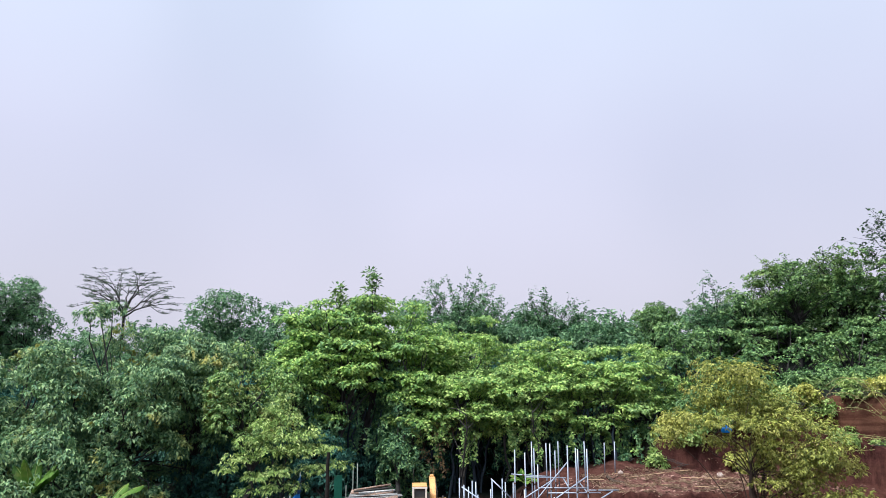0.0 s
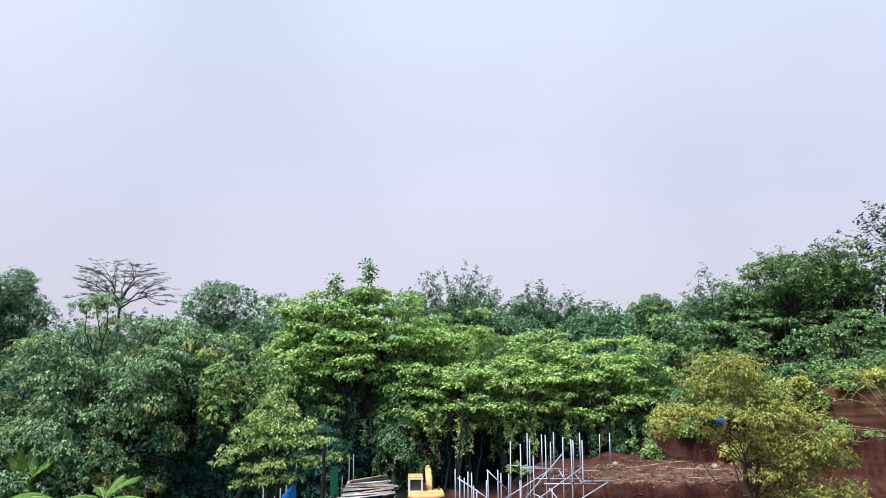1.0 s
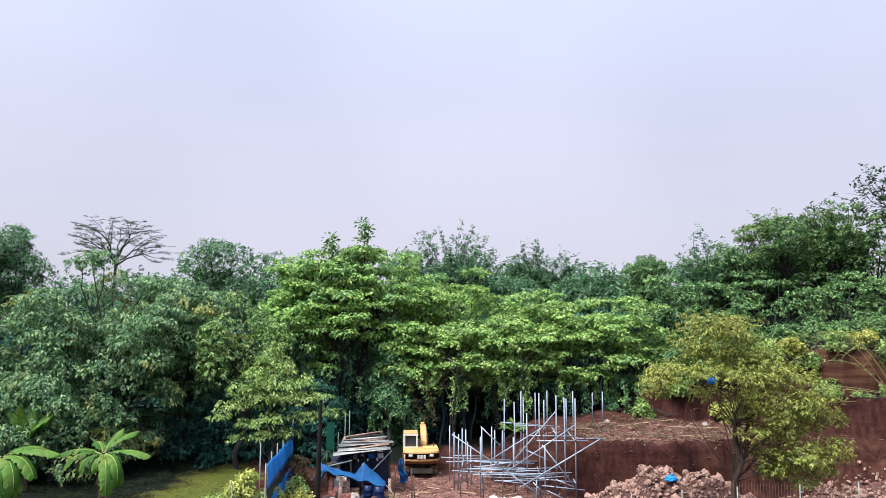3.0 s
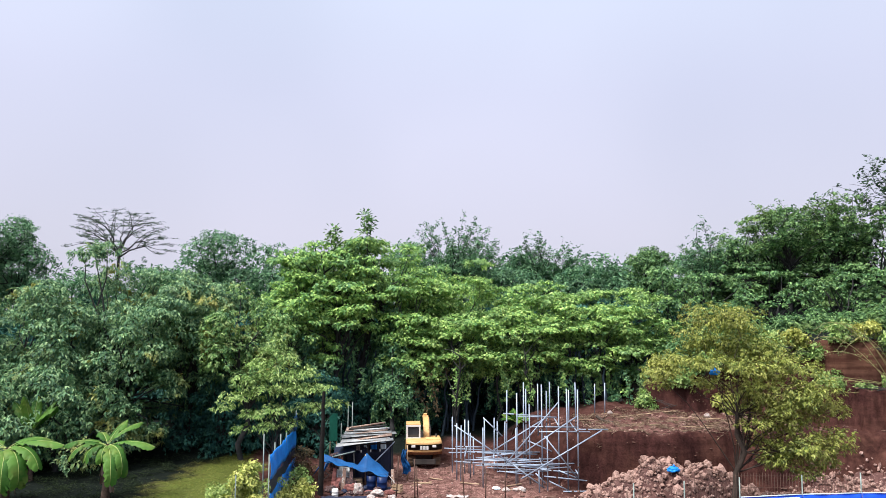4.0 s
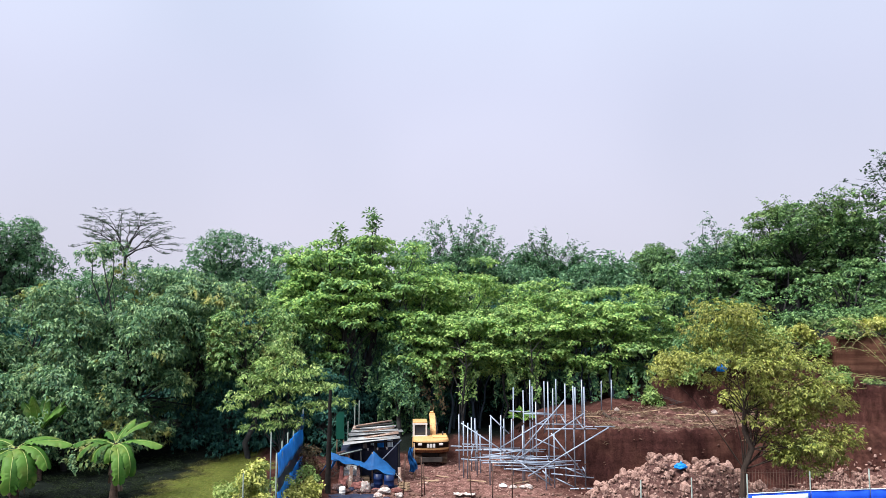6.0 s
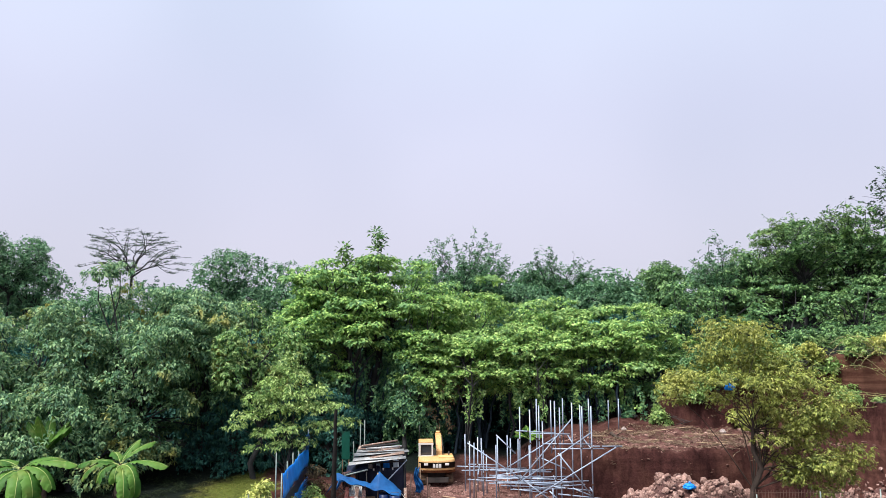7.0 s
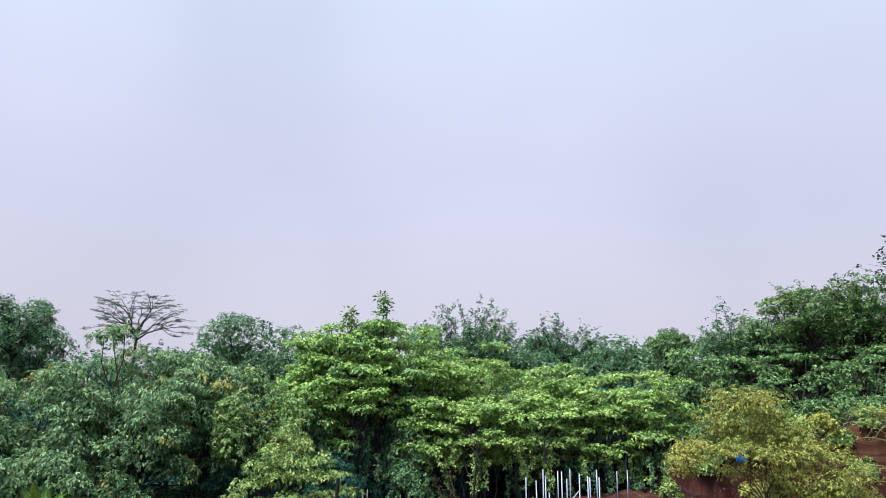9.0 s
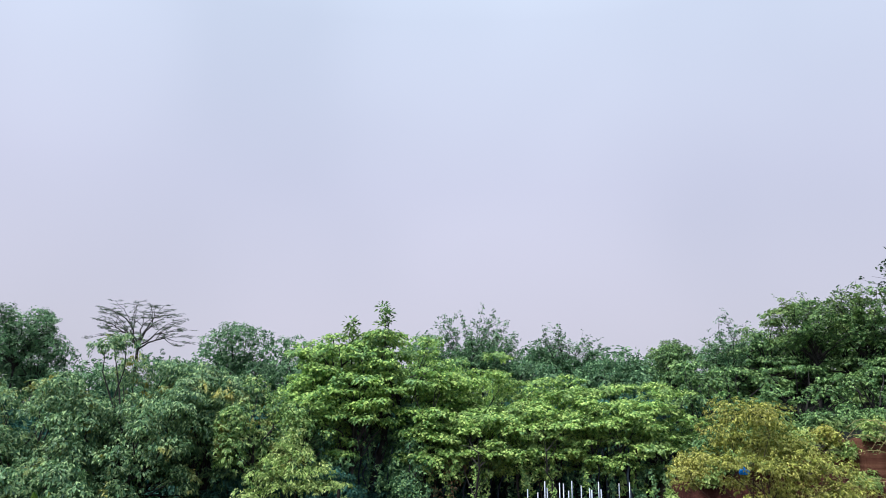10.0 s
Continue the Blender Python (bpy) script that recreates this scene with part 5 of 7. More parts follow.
for k, (x, y, h, w) in enumerate(((-10.5, 36.0, 1.5, 0.8), (-8.3, 34.6, 1.3, 0.9), (-9.9, 34.0, 1.2, 0.8), (-7.3, 34.9, 1.5, 0.8), (-8.1, 37.6, 1.5, 0.8), (-6.9, 38.4, 1.3, 0.7), (-11.0, 37.4, 1.1, 0.7))):
    shrub("light yellow-green weeds round the blue sheet fence", x, y, h, w, LEAF_PALE if k % 2 else LEAF_WEED, 300 + k, 0.19, 17.0, "shrub", 14)
shrub("dry brownish bush behind the blue sheet fence", -7.7, 42.6, 2.2, 0.95, LEAF_DRY, 33, 0.16, 20.0, "shrub", 14)
shrub("light green weeds beside the shed", -7.5, 40.0, 1.5, 0.9, LEAF_LIME, 36, 0.18, 20.0, "shrub", 12)
for k in range(18):
    x = 14.2 + k * 0.95
    y = 50.6 - 0.36 * (x - 14) + 0.35 * math.sin(k * 2.1)
    shrub("light green grassy weeds hanging over the cut bank", x, y, 1.25 + 0.3 * math.sin(k * 1.7), 1.25, LEAF_PALE if k % 4 == 1 else LEAF_LIME, 40 + k, 0.26, 13, "shrub", 14)
for k, x in enumerate((24.2, 25.6, 27.0)):
    shrub("low green weeds on the soil ledge", x, 44.9 - 0.36 * (x - 24), 0.5, 0.8, LEAF_LIME, 80 + k, 0.18, 14)
for k, (x, y) in enumerate(((12.6, 53.6), (-1.9, 52.4))):
    shrub("young green shrub at the foot of the woods", x, y, 1.0, 0.6, LEAF_SHADE, 70 + k, 0.24, 5)


# ---- banana plants ----
def banana_leaf(rng, length, width, az, lift, sag):
    """A long blade: arched rib, folded halves, torn edges."""
    n = 34
    s = np.linspace(0, 1, n)
    ang = lift - sag * s ** 1.3
    dr = np.cos(ang) * length / n
    dz = np.sin(ang) * length / n
    r, z = np.cumsum(dr), np.cumsum(dz)
    rib = np.stack([np.cos(az) * r, np.sin(az) * r, z], 1)
    side = np.array([-math.sin(az), math.cos(az), 0])
    wid = width * np.clip(np.minimum((s - 0.1) / 0.12, np.sqrt(np.clip(1 - ((s - 0.72) / 0.285).clip(0) ** 2, 0, 1))), 0.04, 1)
    v, f = [], []
    for sg in (-1, 1):
        k0 = len(v)
        torn = 1 - rng.uniform(0.15, 0.5, n) * (rng.random(n) < 0.12)
        wave = rng.normal(0, 0.10, n)
        v += list(rib)
        edge = rib + side * (sg * wid * torn)[:, None] + np.array([0, 0, 1]) * (wid * (0.25 - 1.25 * s + wave))[:, None]
        half = rib + side * (sg * wid * 0.55)[:, None] + np.array([0, 0, 1]) * (wid * 0.28 * (1 - s))[:, None]
        v += list(half) + list(edge)
        for i in range(n - 1):
            for a in (0, n):
                f.append((k0 + a + i, k0 + a + i + 1, k0 + a + n + i + 1, k0 + a + n + i))
    bm = bm_arrays(v, f)
    bmesh.ops.recalc_face_normals(bm, faces=bm.faces[:])
    return bm, rib


def banana(x, y, h, blades, seed, label, rag=7):
    """blades: (compass angle in degrees, length, width, lift, sag) of each leaf."""
    rng = np.random.default_rng(seed)
    base = plant("banana_plant", x, y, label, "banana plant", "banana plants")
    stem = pipe(bent(rng, (0, 0, 0), (0, 0, h), 7, 0.012), np.array([0.25, 0.2, 0.17, 0.155, 0.14, 0.12, 0.09]) * min(1.0, h / 2.2 + 0.2), 10)
    part("stem", stem, BANANA_STEM, base, "brown peeling banana stem")
    for k in range(rag):
        a = k * 2.4 + rng.uniform(-0.4, 0.4)
        bm, _ = banana_leaf(rng, rng.uniform(0.6, 1.4), 0.13, a, -1.15, 0.3)
        bmesh.ops.translate(bm, verts=bm.verts[:], vec=(math.cos(a) * 0.1, math.sin(a) * 0.1, h * rng.uniform(0.45, 0.8)))
        part("dead_leaf", bm, LEAF_HUSK, base, "dry hanging leaf")
    for az, length, width, lift, sag in blades:
        bm, rib = banana_leaf(rng, length, width, radians(az), lift, sag)
        up = np.array([0, 0, h - 0.12 + 0.1 * lift])
        bmesh.ops.translate(bm, verts=bm.verts[:], vec=tuple(up))
        blade = part("leaf", bm, LEAF_BANANA, base)
        part("rib", pipe(rib + up + np.array([0, 0, 0.012]), np.linspace(0.020, 0.006, len(rib)), 5), RIB, blade)


RIB = surface("leaf_rib", (0.24, 0.288, 0.08), (0.336, 0.384, 0.144), 3, 0.6)
LEAF_HUSK = foliage("banana_husk", (0.07, 0.045, 0.035), (0.18, 0.115, 0.09), (0.36, 0.25, 0.20))
banana(-17.1, 38.4, 2.95, ((-6, 2.6, 0.30, 0.30, 0.7), (-40, 2.6, 0.33, 0.25, 2.3), (-60, 2.8, 0.33, 0.05, 1.9), (-85, 1.3, 0.3, 0.2, 2.2), (-135, 1.5, 0.36, 0.3, 1.9), (-160, 2.1, 0.34, 0.35, 1.5), (178, 2.3, 0.32, 0.35, 0.8),
                           (35, 2.0, 0.26, 0.85, 0.7), (60, 1.6, 0.26, 1.0, 0.5), (130, 1.7, 0.26, 0.7, 1.0)), 11, "banana plant with drooping light green leaves on the grass")
banana(-21.9, 37.8, 2.8, ((-2, 3.0, 0.34, 0.40, 0.75), (-22, 2.7, 0.40, 0.35, 1.6), (-42, 3.0, 0.44, 0.2, 2.3), (-66, 3.0, 0.44, 0.05, 2.0), (-110, 2.6, 0.40, 0.1, 2.2), (-150, 2.4, 0.42, 0.35, 2.0),
                           (-170, 2.6, 0.40, 0.45, 1.5), (165, 2.4, 0.38, 0.5, 1.1), (30, 2.3, 0.34, 0.6, 1.2)), 12, "larger banana clump with broad torn leaves on the grass", 10)
banana(-23.7, 43.2, 2.7, ((-100, 2.3, 0.36, 1.35, 0.25), (-15, 2.4, 0.36, 0.95, 0.45), (20, 2.3, 0.34, 1.15, 0.4), (160, 2.3, 0.36, 1.1, 0.5), (100, 2.2, 0.34, 1.3, 0.3)), 13, "upright banana plant with broad leaves behind the clump", 3)
banana(5.2, 51.0, 0.7, tuple((45 * k + 10, 1.2, 0.2, 0.55 + 0.3 * (k % 3), 0.8) for k in range(8)), 14, "small banana plant at the foot of the woods", 2)


# ---- grass and small stones ----
def grass_stuff():
    rng = np.random.default_rng(8)
    x, y = rng.uniform(-27, -7, 42000), rng.uniform(32, 50, 42000)
    keep = rng.random(42000) < grassiness(x, y) * 0.9
    x, y = x[keep], y[keep]
    p = np.stack([x, y, ground_z(x, y)], 1)
    v, f = sprigs(rng, p, np.tile([0, 0, 1.0], (len(p), 1)), 3, 0.10, 0.12, 0.2)
    tagged(mesh_object("grass", v, f, LEAF_GRASS), "short yellowish-green grass on the level ground", "grass", kind="stuff")


# weeds added as the dark shadow at the edge of the grass
def shadow_weeds():
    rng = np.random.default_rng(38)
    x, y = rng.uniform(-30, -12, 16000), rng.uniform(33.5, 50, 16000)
    keep = rng.random(16000) < litter_shade_cover(x, y) * (0.25 + 0.25 * np.sin(x * 1.7 + 2 * np.sin(y * 1.2)))
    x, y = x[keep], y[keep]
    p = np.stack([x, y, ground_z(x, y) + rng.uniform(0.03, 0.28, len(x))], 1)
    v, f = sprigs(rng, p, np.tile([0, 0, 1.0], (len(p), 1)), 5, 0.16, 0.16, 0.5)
    tagged(mesh_object("shadow_weeds", v, f, LEAF_SHADOW), "low weeds coloured near-black as the shadow beside the grass", "weeds", kind="stuff")


def stone_mesh(name, seed, mat):
    rng = np.random.default_rng(seed)
    bm = bmesh.new()
    bmesh.ops.create_icosphere(bm, subdivisions=1, radius=0.5)
    sc = rng.uniform(0.65, 1.2, 3)
    for vt in bm.verts:
        k = rng.uniform(0.72, 1.2)
        vt.co = Vector((vt.co.x * sc[0] * k, vt.co.y * sc[1] * k, vt.co.z * sc[2] * k * 0.8))
    me = bpy.data.meshes.new(name)
    bm.to_mesh(me)
    bm.free()
    me.materials.append(mat)
    return me


CLOD = surface("soil_clod", (0.0613, 0.0296, 0.0238), (0.1663, 0.0945, 0.0723), 1.5, 0.95, 0, 0.7, 9, 0.04)


def pebbles():
    rng = np.random.default_rng(15)
    proto = [bm_mesh for bm_mesh in (stone_mesh("pebble", 90 + k, STONE) for k in range(4))]
    shapes = []
    for me in proto:
        a = np.zeros(len(me.vertices) * 3, np.float32)
        me.vertices.foreach_get("co", a)
        shapes.append((a.reshape(-1, 3), np.array([list(q.vertices) for q in me.polygons])))
    arr = []
    for k in range(2000):
        x, y = rng.uniform(-6, 24), rng.uniform(33, 48)
        if (x < 7 and rng.random() < 0.4) or abs(gz(x, y + 0.3) - gz(x, y - 0.3)) > 0.25:
            continue
        v, f = shapes[k % 4]
        s = rng.uniform(0.04, 0.16) * (1.6 if rng.random() < 0.08 else 1)
        a = rng.uniform(0, 6.28)
        rot = np.array([[math.cos(a), -math.sin(a), 0], [math.sin(a), math.cos(a), 0], [0, 0, 1]])
        arr.append((v @ rot.T * s + np.array([x, y, gz(x, y) + s * 0.2]), f))
    clods = []
    for k in range(1500):
        x, y = rng.uniform(-6, 22), rng.uniform(32.5, 47.5)
        s = rng.uniform(0.06, 0.26) * (0.6 + 0.4 * rng.random())
        v, f = shapes[k % 4]
        a = rng.uniform(0, 6.28)
        rot = np.array([[math.cos(a), -math.sin(a), 0], [math.sin(a), math.cos(a), 0], [0, 0, 0.6]])
        clods.append((v @ rot.T * s + np.array([x, y, gz(x, y) + s * 0.1]), f))
    for k in range(1100):
        x, y = (rng.uniform(-3, 9), rng.uniform(34.5, 39.6)) if k < 320 else (rng.uniform(14, 28), rng.uniform(35.5, 44.5))
        if k >= 320 and abs(gz(x, y + 0.3) - gz(x, y - 0.3)) > 0.22:
            continue
        s = rng.uniform(0.15, 0.42)
        v, f = shapes[k % 4]
        a = rng.uniform(0, 6.28)
        rot = np.array([[math.cos(a), -math.sin(a), 0], [math.sin(a), math.cos(a), 0], [0, 0, 0.45]])
        clods.append((v @ rot.T * s + np.array([x, y, gz(x, y) + s * 0.04]), f))
    v, f = merge(clods)
    tagged(mesh_object("clods", v, f, CLOD), "dry clods of reddish soil lying on the bare ground", "clods", kind="stuff")
    v, f = merge(arr)
    tagged(mesh_object("stones", v, f, STONE), "small broken stones scattered over the bare soil", "stones", kind="stuff")


def straw():
    rng = np.random.default_rng(28)
    x, y = rng.uniform(8.6, 20, 5200), rng.uniform(41.8, 49.4, 5200)
    keep = rng.random(5200) < 0.5 + 0.5 * np.sin(x * 1.1 + y * 2.3)
    x, y = x[keep], y[keep]
    p = np.stack([x, y, ground_z(x, y) + 0.03], 1)
    v, f = sprigs(rng, p, np.tile([0, 0, 1.0], (len(p), 1)), 3, 0.24, 0.09, 0.5)
    tagged(mesh_object("straw", v, f, STRAW), "dry straw and cut stalks strewn over the soil terrace", "straw", kind="stuff")


STRAW = foliage("dry_straw", (0.102, 0.0638, 0.0382), (0.187, 0.1275, 0.0808), (0.306, 0.2295, 0.153), None, 0.3, 0.5, 0.1)
grass_stuff()
shadow_weeds()
pebbles()
straw()


# ---- excavator ----
def excavator():
    e = thing("excavator", -1.1, 48.6, gz(-1.1, 48.0) - 0.02, "yellow tracked excavator seen from behind, parked on bare soil", "excavator", 3)
    e.scale = (0.95, 1.0, 0.9)
    for sx in (-0.82, 0.82):
        prof = [(-1.5, 0.12), (-1.28, 0.0), (1.28, 0.0), (1.5, 0.12), (1.62, 0.40), (1.45, 0.66), (1.2, 0.74), (-1.2, 0.74), (-1.45, 0.66), (-1.62, 0.40)]
        tr = part("track", extrude_profile(prof, sx - 0.25, sx + 0.25, 0.03), TRACK, e, "mud-caked steel track")
        for k in range(7):
            part("track_shoe", boxes(((sx, -1.63 + 0.02 * abs(k - 3), 0.12 + k * 0.085), (0.52, 0.06, 0.05)), bevel=0.01), TRACK, tr)
    part("undercarriage", boxes(((0, 0, 0.48), (1.5, 1.6, 0.4)), ((0, 0, 0.78), (1.1, 1.1, 0.26)), bevel=0.04), BLACK, e, "dark muddy undercarriage")
    part("blade", boxes(((0, -1.75, 0.36), (1.5, 0.10, 0.34)), bevel=0.02), BLACK, e)
    # superstructure: rounded counterweight at the rear, deck in front
    bm = bmesh.new()
    rows = []
    for z, g in ((0.86, 0.95), (0.94, 1.0), (1.30, 1.0), (1.62, 0.99), (1.74, 0.94)):
        ring = []
        for k in range(13):
            t = math.pi * k / 12
            ring.append(bm.verts.new((-math.cos(t) * 1.22 * g, -1.15 - math.sin(t) ** 0.6 * 0.75 * g, z)))
        ring += [bm.verts.new((1.22 * g, 0.0, z)), bm.verts.new((-1.22 * g, 0.0, z))]
        rows.append(ring)
    for a, b in zip(rows, rows[1:]):
        for k in range(15):
            bm.faces.new((a[k], a[(k + 1) % 15], b[(k + 1) % 15], b[k])).smooth = True
    bm.faces.new(rows[0])
    bm.faces.new(rows[-1])
    bmesh.ops.recalc_face_normals(bm, faces=bm.faces[:])
    cw = part("counterweight", bm, YELLOW, e, "rounded yellow counterweight")
    part("deck", boxes(((0, 0.55, 1.0), (2.3, 2.0, 0.24)), ((0.72, 0.5, 1.36), (0.9, 1.9, 0.5)), bevel=0.04), YELLOW, e)
    part("hood", boxes(((0.62, -0.75, 1.77), (1.0, 0.9, 0.09)), bevel=0.04), YELLOW, e)
    part("exhaust", rod((0.85, -0.4, 1.75), (0.85, -0.4, 2.05), 0.045, 8), BLACK, e)

    def arc_band(name, z0, z1, mat, label, push=0.012, k0=1, k1=11):
        p = []
        for k in range(25):
            t = math.pi * (k0 + (k1 - k0) * k / 24) / 12
            p.append((-math.cos(t) * (1.22 + push), -1.15 - math.sin(t) ** 0.6 * (0.75 + push)))
        v = [(x, y, z) for z in (z0, z1) for x, y in p]
        f = [(k, k + 1, 25 + k + 1, 25 + k) for k in range(24)]
        b = bm_arrays(v, f)
        bmesh.ops.solidify(b, geom=b.faces[:], thickness=0.02)
        return part(name, b, mat, cw, label)

    arc_band("vent_band", 1.18, 1.56, BLACK, "dark recessed grille band")
    arc_band("bumper_band", 0.86, 1.04, SCUFF, "worn scuffed lower edge", 0.02, 0, 12)
    for x in (-0.72, 0.66):
        part("lamp", boxes(((x, -1.925, 1.44), (0.26, 0.05, 0.15)), bevel=0.02), WHITE, cw, "pale rear lamp")
    # trade mark as plain white blocks
    for k, w in enumerate((0.15, 0.17, 0.15)):
        part("mark", boxes(((-0.20 + k * 0.20, -1.93, 1.34), (w, 0.03, 0.26)), bevel=0.03), WHITE, cw, "plain white block")
    cab = part("cab", boxes(((-0.70, 0.35, 1.18), (0.96, 1.5, 0.30)), ((-0.70, 0.35, 2.66), (0.98, 1.55, 0.14)),
                            *(((-0.70 + sx * 0.44, 0.35 + sy * 0.70, 1.95), (0.09, 0.09, 1.45)) for sx in (-1, 1) for sy in (-1, 1)),
                            ((-0.70, -0.36, 1.50), (0.92, 0.07, 0.5)), bevel=0.025), YELLOW, e, "yellow operator's cab with white frame")
    part("window", boxes(((-0.70, -0.345, 2.16), (0.74, 0.03, 0.78)), bevel=0.005), GLASS, cab, "dark rear window")
    part("window_frame", boxes(((-0.70, -0.40, 2.60), (1.02, 0.06, 0.14)), ((-0.70, -0.40, 1.74), (1.02, 0.06, 0.10)), ((-1.13, -0.40, 2.16), (0.14, 0.06, 0.86)),
                               ((-0.27, -0.40, 2.16), (0.10, 0.06, 0.86)), bevel=0.02), WHITE, cab, "whitish window frame")
    for x in (-1.16, -0.24):
        part("side_window", boxes(((x, 0.35, 2.15), (0.03, 1.25, 0.8)), bevel=0.005), GLASS, cab)
    boom = part("boom", extrude_profile([(0.6, 1.15), (0.95, 1.1), (1.3, 1.9), (2.0, 2.5), (3.3, 2.7), (3.3, 2.87), (1.8, 2.87), (1.05, 2.4), (0.75, 1.95)], 0.02, 0.44, 0.04), YELLOW, e, "yellow cranked boom")
    part("cylinder", rod((0.23, 1.5, 1.2), (0.23, 1.75, 2.55), 0.07), STEEL, boom)
    part("pin_boss", rod((-0.03, 1.25, 2.3), (0.49, 1.25, 2.3), 0.12, 12), BLACK, boom)
    part("hose", pipe([(0.46, 0.8, 1.4), (0.52, 0.85, 2.1), (0.47, 1.1, 2.5), (0.45, 1.8, 2.8)], [0.03] * 4), BLACK, boom)
    part("stick", extrude_profile([(3.0, 2.95), (3.4, 3.0), (3.9, 1.6), (3.65, 1.5)], 0.10, 0.36, 0.03), YELLOW, e)
    part("bucket", extrude_profile([(3.55, 1.6), (4.0, 1.5), (4.05, 0.8), (3.6, 0.45), (3.2, 0.55), (3.45, 0.95)], -0.2, 0.66, 0.02), BLACK, e, "worn steel bucket")
    part("mast", rod((-1.12, 1.05, 2.7), (-1.12, 1.05, 3.7), 0.015), BLACK, e)


excavator()


# ---- scaffolding ----
def scaffold():
    rng = np.random.default_rng(4)
    s = thing("scaffolding", 0, 0, 0, "unfinished scaffolding of galvanised tubes standing on the dug soil", "scaffolding")

    def tube(a, b, r=0.034):
        ob = part("tube", rod(a, b, r, 7), STEEL, s)
        return ob

    def clamp(p):
        part("clamp", boxes((p, (0.10, 0.11, 0.09)), bevel=0.02), RUST, s)

    # standards: (x, y, top)
    low = ((0.74, 45.4, 3.36), (0.95, 43.0, 3.29), (1.17, 42.8, 3.21), (1.49, 45.6, 3.16), (1.74, 45.4, 3.13), (1.77, 44.0, 2.6), (1.99, 44.6, 2.28), (2.37, 41.4, 3.28), (2.69, 45.0, 3.3),
           (3.27, 45.2, 3.33), (3.44, 45.0, 3.15), (3.88, 45.0, 3.13), (4.28, 42.2, 3.13), (5.84, 40.7, 2.94), (5.37, 40.5, 1.14))
    tall = ((3.92, 44.2, 5.09), (4.42, 42.6, 5.07), (4.98, 44.6, 5.51), (5.05, 43.8, 5.2), (5.09, 42.4, 4.45), (5.92, 45.0, 5.39), (5.74, 42.0, 5.61), (6.34, 44.4, 5.01), (6.66, 45.2, 5.49),
            (6.7, 42.2, 5.49), (6.98, 40.8, 5.48), (7.61, 44.0, 5.11), (8.06, 44.2, 5.54), (7.5, 40.6, 5.45))
    for x, y, top in low + tall:
        tube((x, y, gz(x, y) - 0.1), (x + rng.normal(0, 0.02), y, top), 0.036)
        for z in (1.3, 3.2):
            if z < top - 0.2:
                clamp((x, y - 0.03, z))
    for x, y in ((10.4, 50.0), (10.9, 49.2)):
        tube((x, y, gz(x, y) - 0.1), (x + 0.03, y, gz(x, y) + 2.0))
    # ledgers
    for x0, x1, y, z0, z1 in ((3.67, 5.96, 43.4, 3.81, 3.65), (4.57, 6.89, 44.0, 3.57, 3.51), (4.96, 7.74, 41.6, 3.31, 3.27), (5.44, 8.26, 41.0, 3.12, 3.12), (7.61, 9.3, 41.2, 3.22, 3.21),
                              (0.22, 2.64, 45.0, 1.54, 1.43), (0.92, 2.66, 45.3, 1.6, 1.55), (0.5, 5.88, 44.2, 1.43, 1.45), (0.81, 4.02, 42.6, 1.22, 0.99), (1.2, 6.79, 42.9, 1.09, 0.93),
                              (2.57, 5.71, 43.8, 1.47, 1.39), (3.97, 5.96, 43.2, 1.2, 1.22), (4.18, 6.43, 42.0, 1.16, 1.02), (3.71, 6.05, 41.6, 1.18, 1.02), (5.57, 7.57, 41.2, 1.05, 0.85),
                              (5.64, 7.97, 40.6, 0.81, 0.56), (6.6, 8.29, 40.2, 0.1, 0.1)):
        tube((x0, y, z0), (x1, y + 0.06, z1))
        clamp((x0 + (x1 - x0) * 0.3, y, z0 + (z1 - z0) * 0.3))
    # transoms that run back
    for x, y0, y1, z in ((1.4, 42.6, 45.3, 1.5), (3.0, 41.4, 45.2, 1.3), (4.4, 42.6, 44.2, 1.2), (5.74, 42.0, 45.0, 1.1), (6.7, 42.2, 45.2, 3.3), (7.5, 40.6, 44.2, 3.15), (7.5, 40.6, 44.2, 0.9)):
        tube((x, y0, z), (x + 0.2, y1, z + 0.05))
    # braces
    for x0, x1, y, z0, z1 in ((0.8, 3.85, 41.9, 3.33, 1.33), (3.77, 5.69, 41.0, 1.5, 0.12), (3.42, 6.54, 41.3, 1.13, 4.69), (3.03, 5.99, 42.4, 1.88, 3.69), (3.76, 7.51, 40.9, 1.47, 3.99),
                              (4.36, 8.74, 40.3, 0.73, 3.32), (5.66, 7.44, 40.5, 2.97, 0.73), (2.54, 3.66, 44.0, 3.49, 2.43), (5.06, 6.43, 43.0, 2.31, 1.72), (5.2, 5.72, 40.8, 0.93, 0.42),
                              (5.91, 6.89, 40.7, 0.54, 0.08), (6.47, 7.51, 40.9, 1.06, 0.65)):
        tube((x0, y, z0), (x1, y - 0.1, z1), 0.036)
    # loose tubes stacked across the lower lifts
    for k in range(20):
        x, y, z, L = rng.uniform(1.0, 4.6), rng.uniform(40.8, 44.5), rng.uniform(0.85, 1.5), rng.uniform(1.8, 3.2)
        tube((x, y, z), (min(x + L, 7.4), y + rng.normal(0, 0.35), z + rng.normal(0, 0.14)), 0.028)


scaffold()


def stake(x, y, h, r=0.022, lean=0.0, mat=None, label="dark rusty reinforcing bar standing in the soil"):
    b = thing("stake", x, y, gz(x, y) - 0.1, label, "stake", group="stakes")
    part("bar", rod((0, 0, 0), (lean, 0, h), r, 6), mat or RUST, b)
    part("tie", boxes(((lean * 0.6, 0, h * 0.6), (0.07, 0.07, 0.05)), bevel=0.01), mat or RUST, b)


